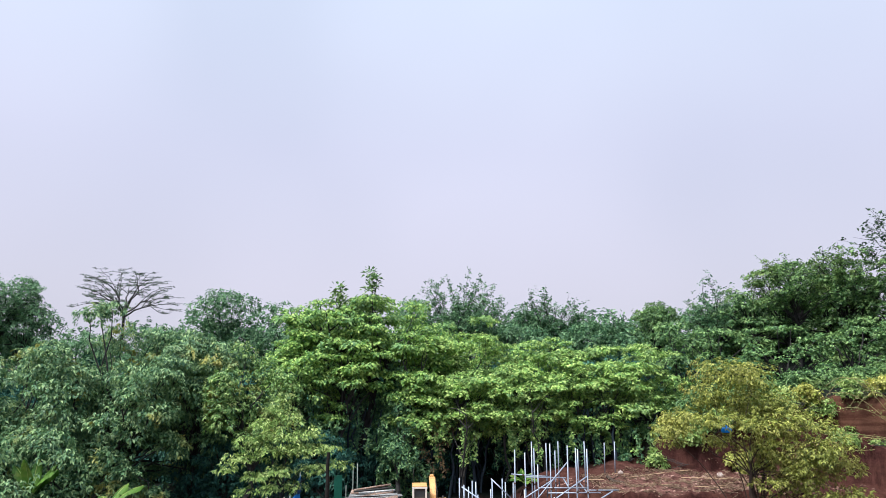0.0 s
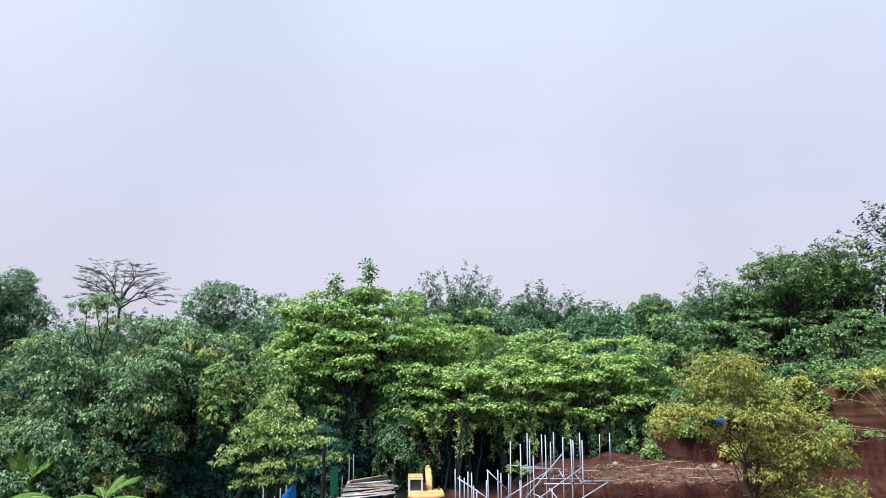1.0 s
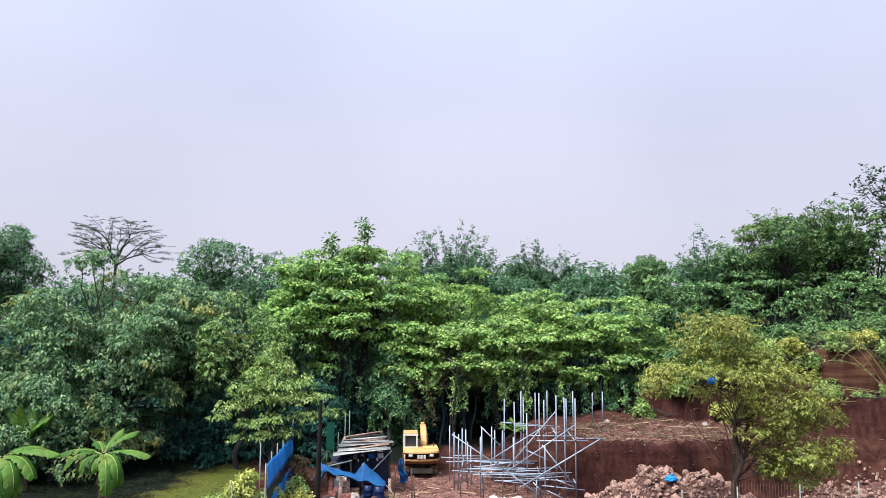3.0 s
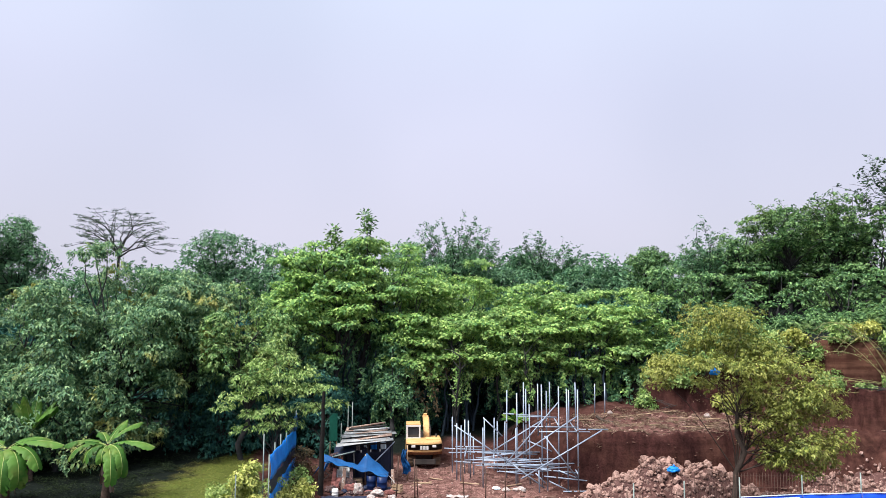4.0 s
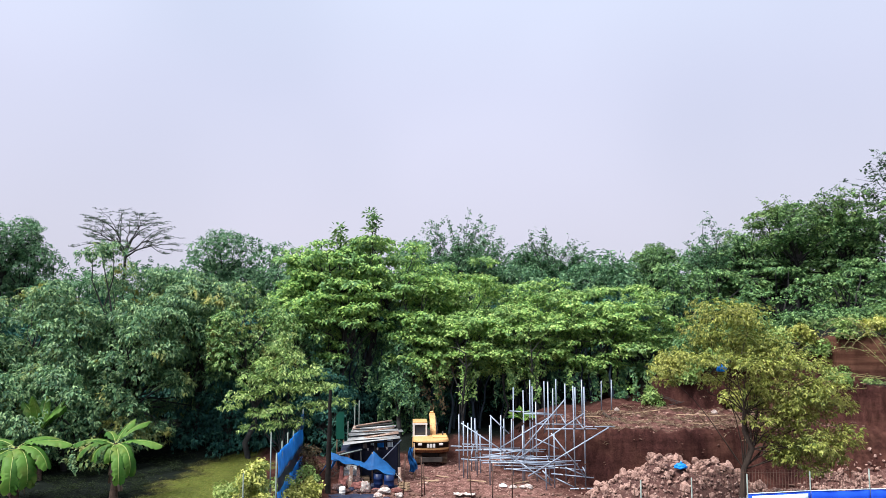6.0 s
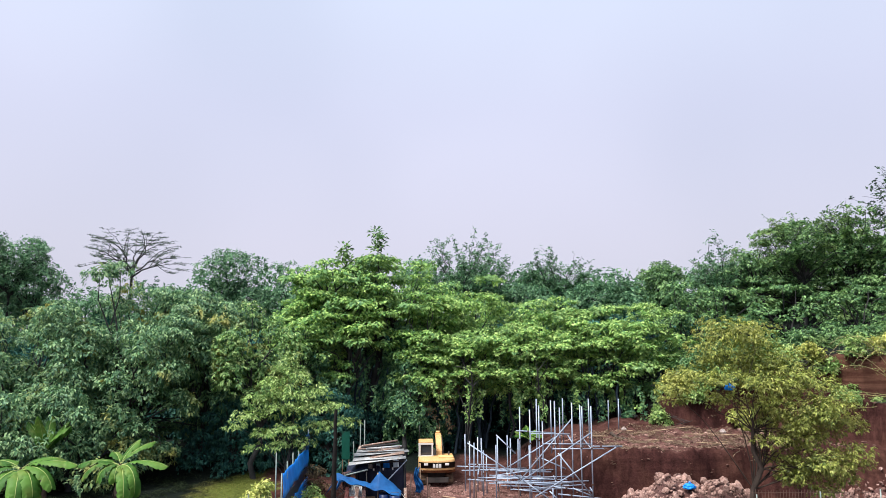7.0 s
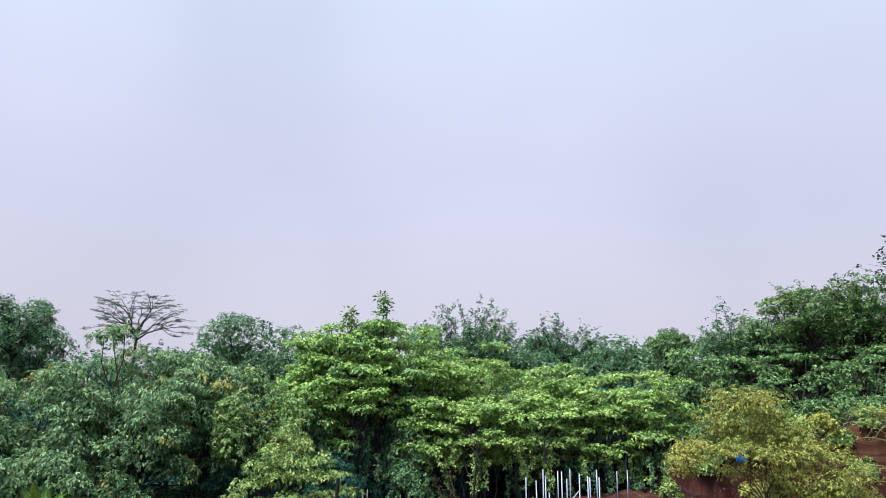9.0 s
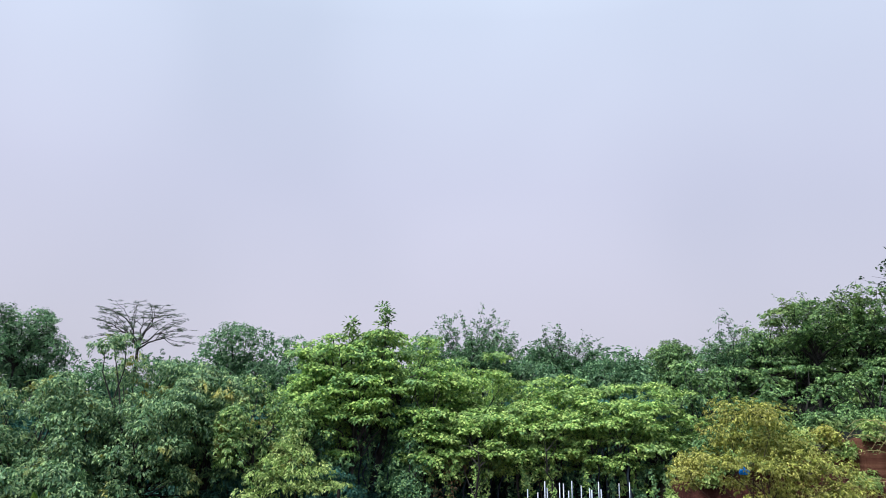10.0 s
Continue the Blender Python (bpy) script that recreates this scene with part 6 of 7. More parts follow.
for x, y, h, ln in ((1.25, 38.2, 2.4, -0.15), (2.3, 38.0, 1.8, 0.02), (3.3, 38.0, 1.8, 0.0), (-1.3, 38.6, 2.1, -0.03), (-1.15, 38.9, 1.7, -0.1), (-2.3, 39.4, 2.2, 0.1)):
    stake(x, y, h, 0.03, ln)


# ---- blue sheet fence running away beside the grass ----
def sheet_fence():
    fx, fy = lambda u: -7.55 - 1.3 * u, lambda u: 33.0 + 12.5 * u
    fence = thing("sheet_fence", 0, 0, 0, "slack blue tarpaulin fence with black bands on pale poles", "fence")
    for k, u in enumerate((0.0, 0.16, 0.36, 0.56, 0.78, 1.0)):
        x, y = fx(u), fy(u)
        h = (3.3, 3.5, 3.5, 3.2, 3.4, 3.7)[k]
        part("pole", rod((x, y, gz(x, y) - 0.1), (x + 0.04 * math.sin(k * 3), y, h), 0.03, 7), POLE_GREEN, fence)

    def strip(z0, z1, mat, label, u0=0.0, u1=1.0, dx=0.05):
        def fn(u, v):
            w = u0 + (u1 - u0) * u
            sag = 0.07 * abs(math.sin(w * 5 * math.pi)) - 0.5 * (1 - w)
            return (fx(w) + dx + 0.03 * math.sin(w * 15 + v * 3) + 0.02 * math.sin(w * 43 + v * 6), fy(w), max(gz(fx(w), fy(w)) + 0.03 + 0.02 * v, z0 + (z1 - z0) * v - sag))
        part("sheet", cloth(40, 6, fn), mat, fence, label)

    strip(1.72, 2.80, TARP, "bright blue tarpaulin strip")
    strip(1.12, 1.73, TARP_DARK, "black plastic band", dx=0.055)
    strip(0.05, 1.13, TARP, "bright blue tarpaulin strip", dx=0.06)
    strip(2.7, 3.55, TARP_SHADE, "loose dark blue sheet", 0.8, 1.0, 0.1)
    part("rail", rod((fx(0.3) - 0.3, fy(0.3), 2.1), (fx(0.95), fy(0.95), 2.55), 0.03, 6), POLE_GREEN, fence)


sheet_fence()
stake(-9.0, 33.0, 2.5, 0.028, 0.0, POLE_GREEN, "pale slim pole standing in the grass")
stake(-8.6, 32.0, 1.6, 0.028, 0.0, POLE_GREEN, "pale slim pole standing in the grass")
stake(-8.75, 37.0, 3.7, 0.028, 0.0, POLE_GREEN, "pale slim pole standing in the grass")


# ---- shed ----
def corrugated(w, d, waves, amp=0.025):
    return cloth(waves * 6 + 1, 3, lambda u, v: ((u - 0.5) * w, (v - 0.5) * d, amp * math.sin(u * waves * 2 * math.pi) + 0.03 * math.sin(v * 5 + u * 3)), 0.008)


def shed():
    s = thing("shed", -4.1, 43.5, gz(-4.1, 43.5), "makeshift site shed of poles with old roof sheets", "shed")
    s.scale = (0.76, 1.0, 1.0)
    s.rotation_euler = (0, radians(-2.5), radians(4))
    for x in (-1.75, 0.0, 1.75):
        for y in (-1.4, 1.4):
            part("post", rod((x, y, -0.1), (x, y, 2.25 + 0.16 * (y > 0)), 0.05, 7), BARK, s)
    for y, z in ((-1.4, 2.22), (1.4, 2.42)):
        part("beam", rod((-2.0, y, z), (2.0, y, z), 0.045, 6), BARK, s)
    rng = np.random.default_rng(3)
    for k in range(6):
        bm = corrugated(0.98, 4.2 - 0.55 * (k % 3), 9, 0.016)
        m = pose(0.1 + rng.uniform(-.35, .35), -1.45 + k * 0.58, 2.34 + 0.05 * k, rng.uniform(-4, 4), rng.uniform(-3, 3), 90 + rng.uniform(-9, 9))
        bmesh.ops.transform(bm, matrix=m, verts=bm.verts[:])
        part("roof_sheet", bm, (TIN, TIN, TIN_RUST)[k % 3], s)
    for k in (4, 6, 7, 8):
        part("roof_timber", rod((-1.7 + rng.uniform(0, 0.8), -1.3 + 0.33 * k, 2.44 + 0.045 * k), (1.9 - rng.uniform(0, 0.7), -1.3 + 0.33 * k + rng.uniform(-0.8, 0.8), 2.46 + 0.055 * k + rng.uniform(-0.05, 0.12)), rng.uniform(0.03, 0.06), 6), (TIN_RUST, CLOTH_DARK, TIN, BARK)[k % 4], s)
    for k in range(13):
        part("wall_board", boxes(((-1.7 + 0.285 * k, 1.42, 1.15), (0.26, 0.03, 2.2)), bevel=0.005), TARP_DARK, s)
    part("side_wall", boxes(((-1.85, 0.0, 1.0), (0.03, 2.7, 1.9)), bevel=0.005), TARP_DARK, s, "dark sheet side wall")
    for k, (x, z, w, h) in enumerate(((-0.9, 1.6, 0.3, 0.35), (-0.3, 1.75, 0.25, 0.3), (0.35, 1.65, 0.5, 0.6), (1.1, 1.55, 0.45, 0.7))):
        part("hung_cloth", cloth(6, 6, lambda u, v: (x + (u - 0.5) * w, 1.30 - 0.04 * math.sin(u * 9), z + (v - 0.5) * h + 0.03 * math.sin(u * 5))), (SACK, SIGN, TARP, SIGN)[k], s, "cloth hung on the wall")
    for x in (-1.2, -0.5, 0.2, 0.9):
        part("cup", rod((x, -1.35, 1.78), (x, -1.35, 1.90), 0.05, 10, 0.06), WHITE, s)
    # lean-to of black sheet at the side
    lean = part("lean_to", cloth(14, 8, lambda u, v: (-2.5 + 1.5 * u, -1.9 + 1.4 * v, 1.75 + 0.2 * u + 0.08 * math.sin(u * 7) * math.cos(v * 5) + 0.3 * v)), TARP_DARK, s, "sagging black sheet over the lean-to")
    part("lean_to_pole", rod((-2.6, -1.9, 1.72), (-0.9, -1.9, 1.95), 0.04, 6), POLE_GREEN, lean)
    for x in (-2.5, -1.0):
        part("lean_to_post", rod((x, -1.9, -0.1), (x, -1.9, 1.85), 0.04, 6), BARK, lean)
    part("leaning_sheet", cloth(31, 3, lambda u, v: (-2.3 + 1.2 * u, -2.15 + 0.5 * v, 0.25 + 1.0 * v + 0.012 * math.sin(u * 60))), TIN, lean, "grey roof sheet leaning under the lean-to")
    part("hung_sheet", cloth(14, 8, lambda u, v: (-2.75 + 0.6 * u, -1.8 + 0.05 * math.sin(u * 9), 0.9 + 0.95 * v + 0.1 * u)), CLOTH_DARK, lean, "dark rag hung at the lean-to")
    # black sheet added where the open shed is only dark with shade
    part("front_sheet", cloth(20, 8, lambda u, v: (-1.75 + 3.4 * u, -0.75 + 0.06 * math.sin(u * 14), 0.05 + 1.75 * v)), TARP_DARK, s, "added black sheet as the shade inside the open shed")
    part("prop", rod((0.4, -1.7, 1.2), (2.0, -1.5, 2.3), 0.035, 6), STEEL, s)

    # blue awning: ridge drawn up to one point, corners tied down
    def awning(u, v):
        top = 1.78 - 1.1 * u if u < 0.52 else (1.21 + (u - 0.52) / 0.14 * 0.62 if u < 0.66 else 1.83 - (u - 0.66) / 0.34 * 1.02)
        low = 1.50 - 0.78 * u
        fold = 0.075 * math.sin((u - 0.66) / (0.2 + 0.8 * v) * 19) * v * (1 - 0.5 * abs(u - 0.66)) + 0.03 * math.sin(u * 31 + v * 4)
        return (-2.35 + 3.6 * u, -2.1 - 0.9 * v * (0.4 + 0.6 * u) + fold, top + (low - top) * v - 0.1 * math.sin(v * math.pi) + fold * 0.6)
    t = thing("tarpaulin", -4.1, 43.5, gz(-4.1, 43.5), "bright blue tarpaulin slung as an awning before the shed", "tarpaulin")
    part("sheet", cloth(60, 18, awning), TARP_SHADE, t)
    part("tent_pole", rod((-0.05, -2.1, -0.1), (-0.05, -2.1, 1.78), 0.03, 6), PLANK, t)
    part("tie_rope", rod((1.15, -2.2, 0.8), (1.9, -2.5, 0.0), 0.012, 5), WHITE, t)
    part("tie_rope", rod((-2.35, -2.1, 1.72), (-2.6, -1.9, 1.8), 0.012, 5), WHITE, t)
    side = thing("blue_cloth", -2.0, 43.0, gz(-2.0, 43.0), "crumpled blue sheet hanging at the shed's corner post", "cloth")
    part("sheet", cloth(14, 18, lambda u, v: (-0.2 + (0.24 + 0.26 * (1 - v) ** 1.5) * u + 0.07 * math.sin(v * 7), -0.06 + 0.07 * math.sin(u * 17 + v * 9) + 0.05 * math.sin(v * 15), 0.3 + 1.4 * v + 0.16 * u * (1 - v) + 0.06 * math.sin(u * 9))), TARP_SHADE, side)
    part("hook_post", rod((0.1, 0.12, -0.1), (0.1, 0.12, 1.95), 0.04, 6), PLANK, side)


shed()


def lump(name, x, y, r, label, category, mat, seed, flat=0.75, knot=True, z=None):
    """A filled sack or bundle: soft, creased, tied."""
    rng = np.random.default_rng(seed)
    b = thing(name, x, y, gz(x, y) if z is None else z, label, category)
    bm = bmesh.new()
    bmesh.ops.create_icosphere(bm, subdivisions=4, radius=1)
    sx, sy = rng.uniform(0.85, 1.45), rng.uniform(0.7, 1.1)
    for vt in bm.verts:
        p = vt.co.copy()
        q = 1 + 0.30 * noise.noise(p * 1.3 + Vector((seed * 3.1, 0, 0))) + 0.18 * noise.noise(p * 3.1 + Vector((0, seed * 1.7, 0))) - 0.14 * abs(noise.noise(p * 7 + Vector((0, 0, seed))))
        vt.co = Vector((p.x * q * sx, p.y * q * sy, max(p.z * q, -0.55) * flat + 0.5 * flat)) * r
    for f in bm.faces:
        f.smooth = True
    part("bag", bm, mat, b)
    if knot:
        part("knot", rod((0, 0, r * flat * 1.2), (r * 0.2, 0, r * flat * 1.2 + r * 0.55), r * 0.10, 8, r * 0.3), mat, b)
    return b


def drum(name, x, y, r, h, label, mat):
    b = thing(name, x, y, gz(x, y) - 0.02, label, "container")
    bm = bmesh.new()
    prof = ((r * 0.94, 0), (r, 0.03), (r, h * 0.32), (r * 1.04, h * 0.34), (r, h * 0.36), (r, h * 0.64), (r * 1.04, h * 0.66), (r, h * 0.68), (r * 1.02, h), (r * 0.92, h), (r * 0.9, h * 0.95), (0.01, h * 0.95))
    rings = [[bm.verts.new((q * math.cos(a * math.pi / 8), q * math.sin(a * math.pi / 8), z)) for a in range(16)] for q, z in prof]
    for p, q in zip(rings, rings[1:]):
        for k in range(16):
            bm.faces.new((p[k], p[(k + 1) % 16], q[(k + 1) % 16], q[k])).smooth = True
    bm.faces.new(rings[0])
    part("body", bm, mat, b)
    part("handle", pipe([(-r, 0, h * 0.9), (-r * 0.8, 0, h * 1.15), (r * 0.8, 0, h * 1.15), (r, 0, h * 0.9)], [0.012] * 4, 5), BLACK, b)


drum("bucket", -5.55, 39.6, 0.17, 0.42, "white plastic bucket on the ground by the shed", WHITE)
drum("barrel", -3.15, 40.6, 0.28, 0.85, "dark blue plastic barrel below the awning", NAVY)
drum("barrel", -3.75, 40.8, 0.26, 0.8, "dark blue plastic barrel below the awning", NAVY)
lump("sack", -4.4, 40.2, 0.33, "whitish filled sack leaning by the shed", "sack", SACK, 3, 1.2, False)
lump("sack", -4.75, 40.4, 0.30, "faded red cloth bundle by the shed", "bundle", PINK, 4, 0.8, False)
lump("sack", -3.3, 39.3, 0.24, "whitish filled sack on the soil", "sack", SACK, 5, 0.75, False)
lump("sack", -3.6, 38.9, 0.2, "pinkish bundle on the soil", "bundle", SACK, 6, 0.75, False)
lump("sack", -2.5, 38.9, 0.17, "whitish sack lying on the soil", "sack", SACK, 7, 0.75, False)
lump("bundle", -5.6, 41.2, 0.38, "faded red cloth bundle under the lean-to", "bundle", PINK, 8, 1.1, False)
lump("bundle", -5.1, 41.0, 0.34, "faded red cloth bundle under the lean-to", "bundle", CLOTH_DARK, 9, 1.3, False)
lump("bundle", -5.9, 40.4, 0.26, "dark plastic bundle by the shed", "bundle", CLOTH_DARK, 21, 0.9, False)
lump("bundle", -4.9, 39.5, 0.2, "dark plastic bundle by the shed", "bundle", CLOTH_DARK, 22, 0.7, False)
lump("bundle", -3.1, 38.4, 0.24, "dark heap of cloth on the soil", "bundle", TARP_DARK, 25, 0.5, False)
for k, (x, y, a) in enumerate(((-5.2, 40.6, 8), (-4.9, 40.7, -6), (-5.75, 40.9, 14), (-2.7, 41.2, -12))):
    b = thing("board", x, y, gz(x, y), "worn board leaning at the shed's front", "board", a * 2)
    part("plank", boxes(((0, 0.2, 0.55), (0.2, 0.03, 1.15), (-18, a, 0)), bevel=0.006), (TIN_RUST, CLOTH_DARK, PINK, TIN_RUST)[k], b)


for k in range(22):
    x, y = -5.9 + 0.17 * k + 0.1 * math.sin(k * 2.3), 40.3 + 0.55 * math.sin(k * 1.9)
    lump("bundle", x, y, 0.17 + 0.07 * math.sin(k * 3.1), ("dark rag heap below the awning", "faded red cloth heap below the awning", "black plastic heap below the awning")[k % 3], "bundle",
         (CLOTH_DARK, PINK, TARP_DARK)[k % 3], 60 + k, 0.8 + 0.3 * math.sin(k * 1.3), False)


def ground_sheet(x, y, w, d, turn, mat, label):
    """A crumpled sheet lying on the soil."""
    b = thing("ground_sheet", x, y, gz(x, y) + 0.05, label, "sheet", turn)
    part("sheet", cloth(22, 14, lambda u, v: ((u - 0.5) * w * (1 + 0.08 * math.sin(v * 9)), (v - 0.5) * d * (1 + 0.1 * math.sin(u * 7)), 0.06 + 0.05 * math.sin(u * 17 + v * 5) * math.sin(v * 13 + u * 4))), mat, b)


# the black and dark sheets are added to darken the ground like debris
ground_sheet(-4.9, 38.9, 2.4, 0.9, 6, TARP_DARK, "added black sheet that stands in for dark debris by the shed")
ground_sheet(-2.6, 38.2, 1.8, 0.7, -8, CLOTH_DARK, "added dark sheet that stands in for dark debris on the soil")
ground_sheet(-1.2, 37.6, 1.5, 0.6, 12, TARP_DARK, "added black sheet that stands in for dark debris by the shed")
ground_sheet(0.9, 38.8, 1.1, 0.4, -4, SACK, "torn pale sheet lying on the muddy soil")


def crate(x, y, turn):
    """An open slatted crate."""
    b = thing("crate", x, y, gz(x, y), "old slatted wooden crate by the shed", "crate", turn)
    for z in (0.08, 0.22, 0.36):
        for sy in (-0.2, 0.2):
            part("slat", boxes(((0, sy, z), (0.5, 0.02, 0.09)), bevel=0.004), PLANK, b)
        for sx in (-0.24, 0.24):
            part("slat", boxes(((sx, 0, z), (0.02, 0.38, 0.09)), bevel=0.004), PLANK, b)


crate(-4.55, 41.3, 10)
crate(-2.3, 40.3, -20)
lump("sack", 4.3, 40.7, 0.24, "whitish cement sack below the scaffolding", "sack", SACK, 10, 0.75, False)
lump("sack", 3.6, 40.9, 0.26, "torn white plastic sheet on the soil", "sack", SACK, 11, 0.4, False)
lump("sack", 3.05, 40.9, 0.22, "torn pale blue plastic sheet on the soil", "sack", SIGN, 12, 0.4, False)
lump("plastic_bag", 11.85, 38.0, 0.22, "bright blue plastic bag on the rubble", "bag", TARP, 13, 0.8, z=1.6)
lump("plastic_bag", 12.35, 33.3, 0.16, "blue plastic bag caught in the tree", "bag", TARP, 14, 1.1, z=6.8)
lump("sack", 17.0, 47.3, 0.15, "white sack on the soil terrace", "sack", SACK, 15, 1.2)
lump("sack", 11.0, 48.2, 0.14, "white bundle on the soil terrace", "sack", SACK, 16, 1.3)


def puddle(x, y, rx, ry):
    """A shallow pool with a ragged rim, lying on the soil."""
    b = thing("puddle", x, y, gz(x, y) + 0.05, "shallow pale puddle of rainwater on the muddy ground", "puddle")
    ring = [(rx * math.cos(t) * (1 + 0.18 * math.sin(3 * t) + 0.1 * math.sin(7 * t)), ry * math.sin(t) * (1 + 0.2 * math.cos(4 * t))) for t in (k * math.pi / 24 for k in range(48))]
    bm = bmesh.new()
    top, foot = [bm.verts.new((p, q, 0.0)) for p, q in ring], [bm.verts.new((p * 1.06, q * 1.06, -0.12)) for p, q in ring]
    bm.faces.new(top)
    for k in range(48):
        bm.faces.new((foot[k], foot[(k + 1) % 48], top[(k + 1) % 48], top[k]))
    part("water", bm, WATER, b)


WATER = surface("muddy_water", (0.05, 0.045, 0.04), (0.08, 0.07, 0.062), 2.0, 0.06, 0, 0.02)
puddle(2.5, 37.3, 0.75, 0.5)
puddle(3.4, 36.6, 0.4, 0.3)


def green_panel():
    b = thing("panel", -6.75, 47.0, gz(-6.75, 47.0), "dark green sheet standing on posts behind the shed", "panel")
    part("sheet", boxes(((0, 0, 2.45), (0.5, 0.03, 1.7)), bevel=0.006), GREEN_PANEL, b)
    for x in (-0.2, 0.2):
        part("post", rod((x, 0.05, -0.1), (x, 0.05, 3.2), 0.035, 6), PLANK, b)


green_panel()
for x, y, h in ((-5.7, 45.8, 4.2), (-5.45, 45.9, 4.3), (-6.1, 45.7, 3.0)):
    stake(x, y, h, 0.024, 0.02, POLE_GREEN, "slim pale pole standing behind the shed")

# planks and poles lying about on the terrace
rng0 = np.random.default_rng(12)
for k in range(16):
    x, y = rng0.uniform(9, 17), rng0.uniform(43, 48.5)
    L = rng0.uniform(0.8, 2.2)
    b = thing("plank", x, y, gz(x, y) + 0.06, "grey weathered plank lying on the soil terrace", "plank", rng0.uniform(-25, 25), "planks")
    part("board", boxes(((0, 0, 0), (L, 0.12, 0.03), (0, rng0.uniform(-3, 3), 0)), bevel=0.006), PLANK, b)
for k in range(9):
    x, y = rng0.uniform(-1.5, 5), rng0.uniform(37.5, 44)
    b = thing("plank", x, y, gz(x, y) + 0.06, "muddy offcut plank lying on the bare soil", "plank", rng0.uniform(-60, 60), "planks")
    part("board", boxes(((0, 0, 0), (rng0.uniform(0.5, 1.4), 0.10, 0.03), (0, rng0.uniform(-3, 3), 0)), bevel=0.006), PLANK, b)


log = thing("log", 10.0, 47.4, gz(10.0, 47.4), "grey weathered log lying on the soil terrace", "log")
part("stem", pipe([(0, 0, 0.1), (0.15, -1.0, 0.09 + gz(10.15, 46.4) - gz(10.0, 47.4)), (0.42, -2.7, 0.09 + gz(10.42, 44.7) - gz(10.0, 47.4))], [0.10, 0.09, 0.06], 8), BARK_WARM, log)
part("branch_stub", rod((0.15, -1.0, 0.1), (0.5, -1.2, 0.35), 0.03, 6, 0.015), BARK_WARM, log)


# ---- front fence of blue sheet with a printed sign ----
def front_fence():
    f = thing("site_fence", 0, 0, 0, "deep blue sheet site fence with a printed sign", "fence")
    xs = (8.0, 10.1, 12.4, 15.0, 17.45, 20.0)
    tops = (1.75, 1.80, 1.98, 2.10, 2.16, 2.2)
    y = 31.0
    for k, x in enumerate(xs):
        h = (2.5, 2.6, 2.75, 2.85, 2.95, 2.95)[k]
        part("post", rod((x, y + 0.06, gz(x, y) - 0.1), (x + 0.02, y + 0.06, h), 0.027, 7), POLE_GREEN, f)
    for k in range(5):
        if k == 0:
            continue
        x0, x1, z0, z1 = xs[k] + 0.02, xs[k + 1] - 0.02, tops[k], tops[k + 1]
        if k == 1:
            x0, z0, z1 = x0 + 0.3, 1.72, 1.80
        fn = lambda u, v: (x0 + (x1 - x0) * u, y + 0.035 * math.sin(u * 15 + v * 3) * (0.3 + 0.7 * (1 - v)), 0.05 + (z0 + (z1 - z0) * u - 0.05 - 0.05 * math.sin(u * math.pi)) * v)
        part("sheet", cloth(26, 8, fn), TARP_DEEP, f)
        part("hem", rod((x0, y - 0.02, z0 - 0.01), (x1, y - 0.02, z1 - 0.01), 0.018, 6), SIGN, f, "pale hem rope")
    sign = part("sign", cloth(16, 8, lambda u, v: (12.55 + 2.3 * u, y - 0.07 + 0.01 * math.sin(u * 9), 0.75 + (1.14 + 0.1 * u) * v)), SIGN, f, "pale blue printed sign sheet")
    for k, (x, z, w, h) in enumerate(((12.85, 1.72, 0.16, 0.12), (13.05, 1.73, 0.12, 0.10), (14.4, 1.78, 0.4, 0.05), (14.4, 1.69, 0.5, 0.04), (13.7, 1.56, 1.6, 0.06), (13.7, 1.44, 1.3, 0.05), (13.6, 1.3, 1.5, 0.05), (13.6, 1.15, 1.5, 0.05))):
        part("print_bar", boxes(((x, y - 0.10, z), (w, 0.012, h)), bevel=0), INK, sign)


def mesh_fence():
    f = thing("wire_fence", 14.2, 32.6, gz(14.2, 32.6), "rusty wire mesh fence behind the blue sheet", "fence")
    for k in range(56):
        x = -3.4 + k * 0.13
        part("wire", rod((x, 0, -0.1), (x + 0.01 * math.sin(k), 0, 2.72 + 0.03 * math.sin(k * 2.3)), 0.008, 4), RUST, f)
    for z in (0.5, 1.3, 2.1, 2.6):
        part("rail_wire", rod((-3.5, 0.015, z), (3.9, 0.015, z), 0.008, 4), RUST, f)


front_fence()
mesh_fence()
for x in (8.6, 9.2, 10.9, 13.6):
    stake(x, 34.6, 1.5, 0.025, 0.02, RUST, "dark slim stake in the soil before the rubble")


# ---- bamboo arching in from the bank ----
def bamboo():
    b = thing("bamboo_clump", 27.5, 44.2, gz(27.5, 44.2), "clump of thin arching dry bamboo stems on the bank", "bamboo")
    rng = np.random.default_rng(18)
    for k in range(9):
        reach, up = rng.uniform(3.0, 6.0), rng.uniform(-1.5, 4.5)
        s = np.linspace(0, 1, 12)
        p = np.stack([-reach * s + 0.3 * rng.normal(), rng.uniform(-1, 1) * s * 1.5, 0.2 + up * np.sin(s * rng.uniform(1.5, 2.4)) / 0.95], 1)
        culm = part("culm", pipe(p, np.linspace(0.022, 0.008, 12), 5), BAMBOO, b)
        q = p[3:]
        v, f = sprigs(rng, np.repeat(q, 2, 0) + rng.normal(0, 0.1, (len(q) * 2, 3)), np.tile([0, 0, 1.0], (len(q) * 2, 1)), 3, 0.16, 0.14, 0.6)
        o = mesh_object("leaves", v, f, LEAF_LIME)
        o.parent = culm


bamboo()


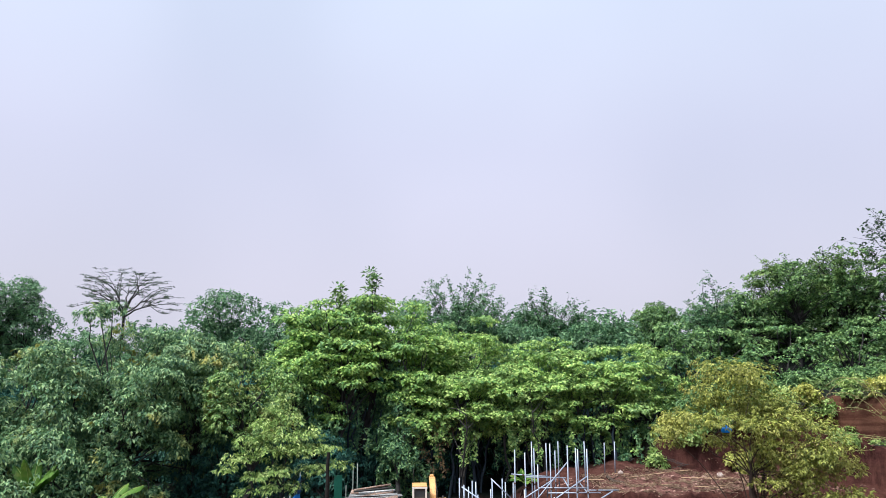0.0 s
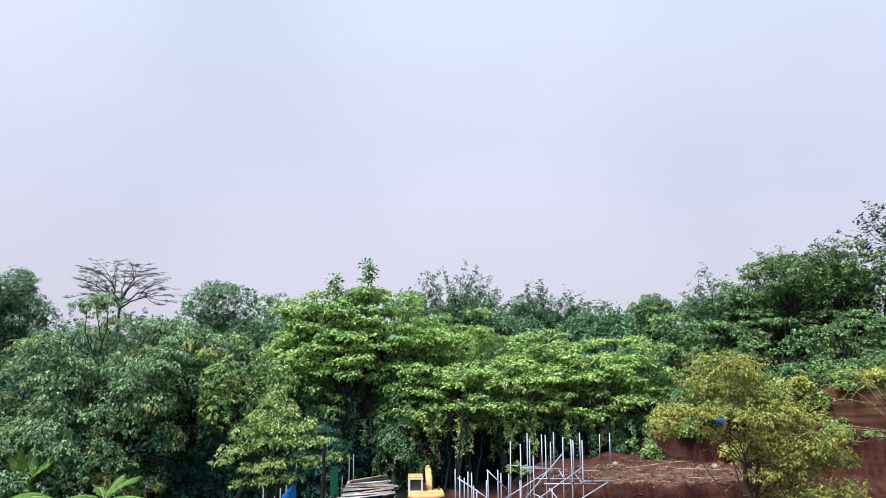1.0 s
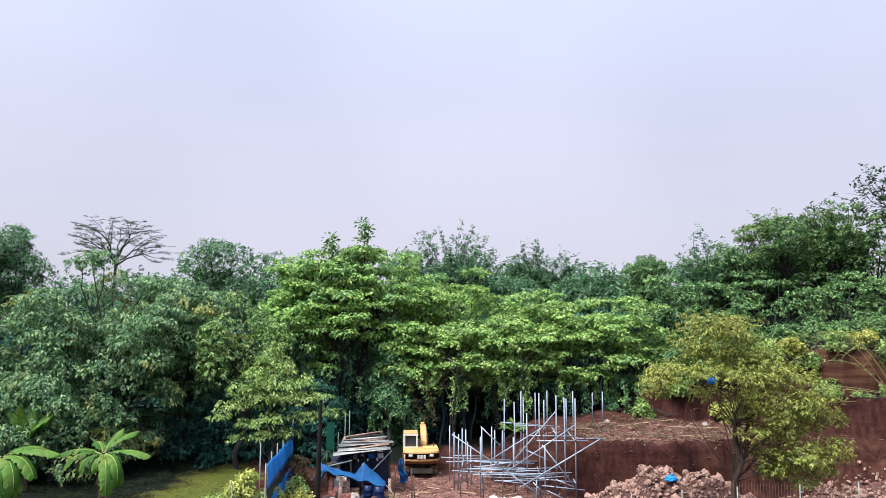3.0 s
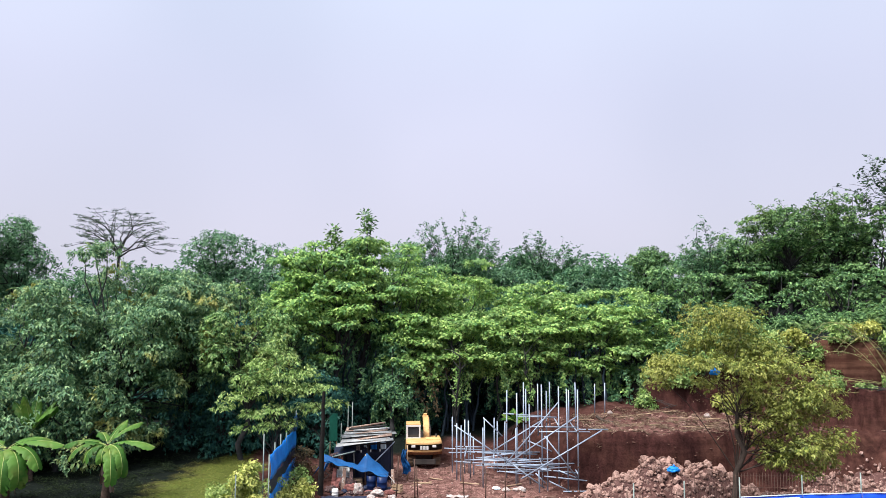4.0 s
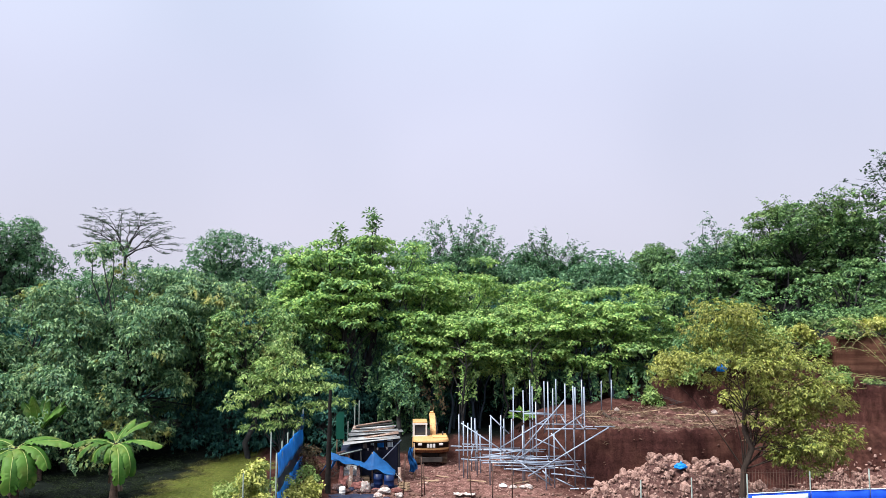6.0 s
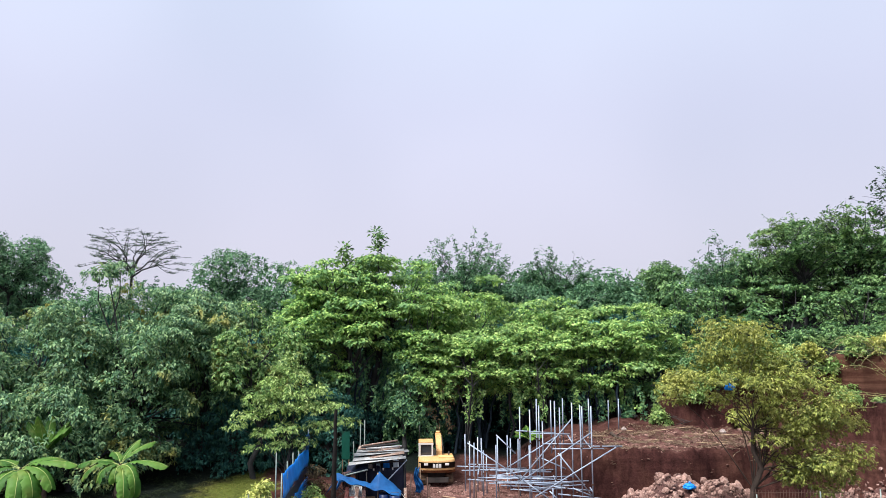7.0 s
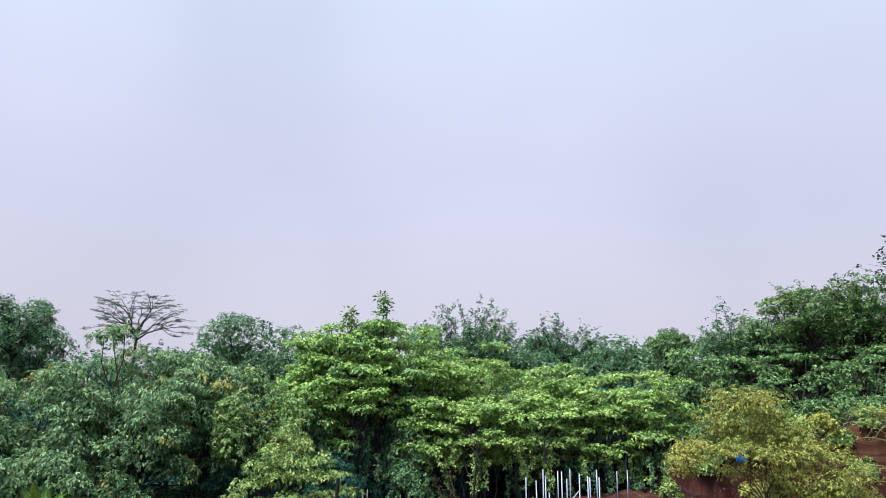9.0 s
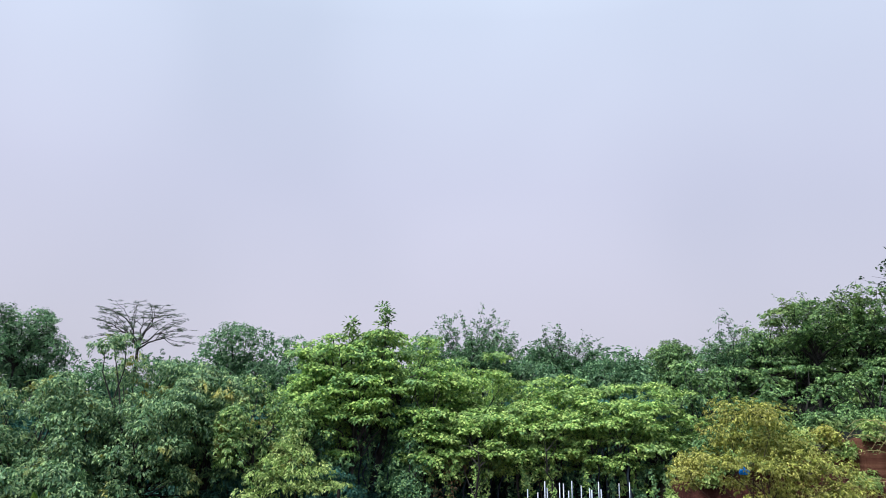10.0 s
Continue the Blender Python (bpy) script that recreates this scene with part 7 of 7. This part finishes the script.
# ---- rubble: stones as pieces ----
def joined_stones(points, sizes, seed, mat):
    """Many small stones as one mesh's arrays."""
    rng = np.random.default_rng(seed)
    shapes = []
    for k in range(5):
        me = stone_mesh("stone_shape", 200 + k, mat)
        a = np.zeros(len(me.vertices) * 3, np.float32)
        me.vertices.foreach_get("co", a)
        shapes.append((a.reshape(-1, 3), np.array([list(q.vertices) for q in me.polygons])))
        bpy.data.meshes.remove(me)
    arr = []
    for k, (p, s) in enumerate(zip(points, sizes)):
        v, f = shapes[k % 5]
        rot = np.array(Euler(rng.uniform(0, 6.28, 3)).to_matrix())
        arr.append((v @ rot.T * s + np.asarray(p), f))
    return merge(arr)


def rubble(x0, y0, wx, wy, h, count, seed, label, sizes=(0.18, 0.62), heap=True):
    rng = np.random.default_rng(seed)
    t = thing("rubble_pile", x0, y0, 0, label, "rubble")

    def heap_top(x, y):
        q = math.hypot((x - x0) / wx, (y - y0) / wy)
        return h * max(0.0, 1 - q * q) * (1 + 0.22 * math.sin(x * 2.1) * math.cos(y * 1.7) + 0.12 * math.sin(x * 4.7 + 1.0))

    def mound(x, y):
        top = heap_top(x, y)
        return max(0.0, top - max(0.0, gz(x, y))) if heap else top
    n = 30
    def fn(u, v):
        x, y = x0 + (u * 2 - 1) * wx * 1.05, y0 + (v * 2 - 1) * wy * 1.05
        m = mound(x, y)
        return (x - x0, y - y0, heap_top(x, y) - 0.1 if heap else gz(x, y) + m - 0.08 - 0.1 * (m < 0.02))
    part("mound", cloth(n, n, fn, 0.02), STONE_SOIL, t, "loose reddish soil between the stones")
    meshes = [stone_mesh("rock", seed * 10 + k, STONE) for k in range(8)]
    pts, szs = [], []
    for k in range(count * 3):
        a, q = rng.uniform(0, 6.283), math.sqrt(rng.random()) * 1.15
        x, y = x0 + math.cos(a) * q * wx, y0 + math.sin(a) * q * wy
        s = rng.uniform(0.09, 0.27)
        if heap and gz(x, y) > heap_top(x, y) + 0.3:
            continue
        pts.append((x - x0, y - y0, gz(x, y) + mound(x, y) + s * 0.15)), szs.append(s)
    v, f = joined_stones(pts, szs, seed, STONE)
    gravel = tagged(mesh_object("gravel", v, f, STONE), "small broken stones between the larger ones", kind="stuff")
    gravel.parent = t
    for k in range(count):
        a, q = rng.uniform(0, 6.283), math.sqrt(rng.random()) * 1.04
        x, y = x0 + math.cos(a) * q * wx, y0 + math.sin(a) * q * wy
        if heap and gz(x, y) > heap_top(x, y) + 0.3:
            y = y0 - rng.random() * wy * 0.8
        s = (sizes[0] + (sizes[1] - sizes[0]) * rng.random() ** 1.7) * (1.3 if rng.random() < 0.12 else 1)
        ob = new("rock", meshes[k % 8])
        ob.parent = t
        ob.location = (x - x0, y - y0, gz(x, y) + mound(x, y) + s * rng.uniform(-0.05, 0.3))
        ob.rotation_euler = rng.uniform(0, 6.28, 3)
        ob.scale = (s, s * rng.uniform(0.7, 1.1), s * rng.uniform(0.6, 1.0))


STONE_SOIL = surface("stony_soil", (0.035, 0.0156, 0.014), (0.0876, 0.043, 0.0368), 2.0, 0.95, 0, 0.7, 9, 0.04, (0.1751, 0.1017, 0.0876))
rubble(12.2, 39.0, 4.6, 2.5, 1.75, 300, 5, "heap of broken pinkish-grey stones before the terrace cut")
rubble(17.0, 37.0, 2.4, 1.6, 0.7, 120, 6, "low spread of broken stones and soil below the tree", (0.12, 0.34))
rubble(22.8, 39.6, 3.6, 2.2, 0.35, 150, 7, "spread of pale broken stones at the foot of the bank", (0.12, 0.42), heap=False)
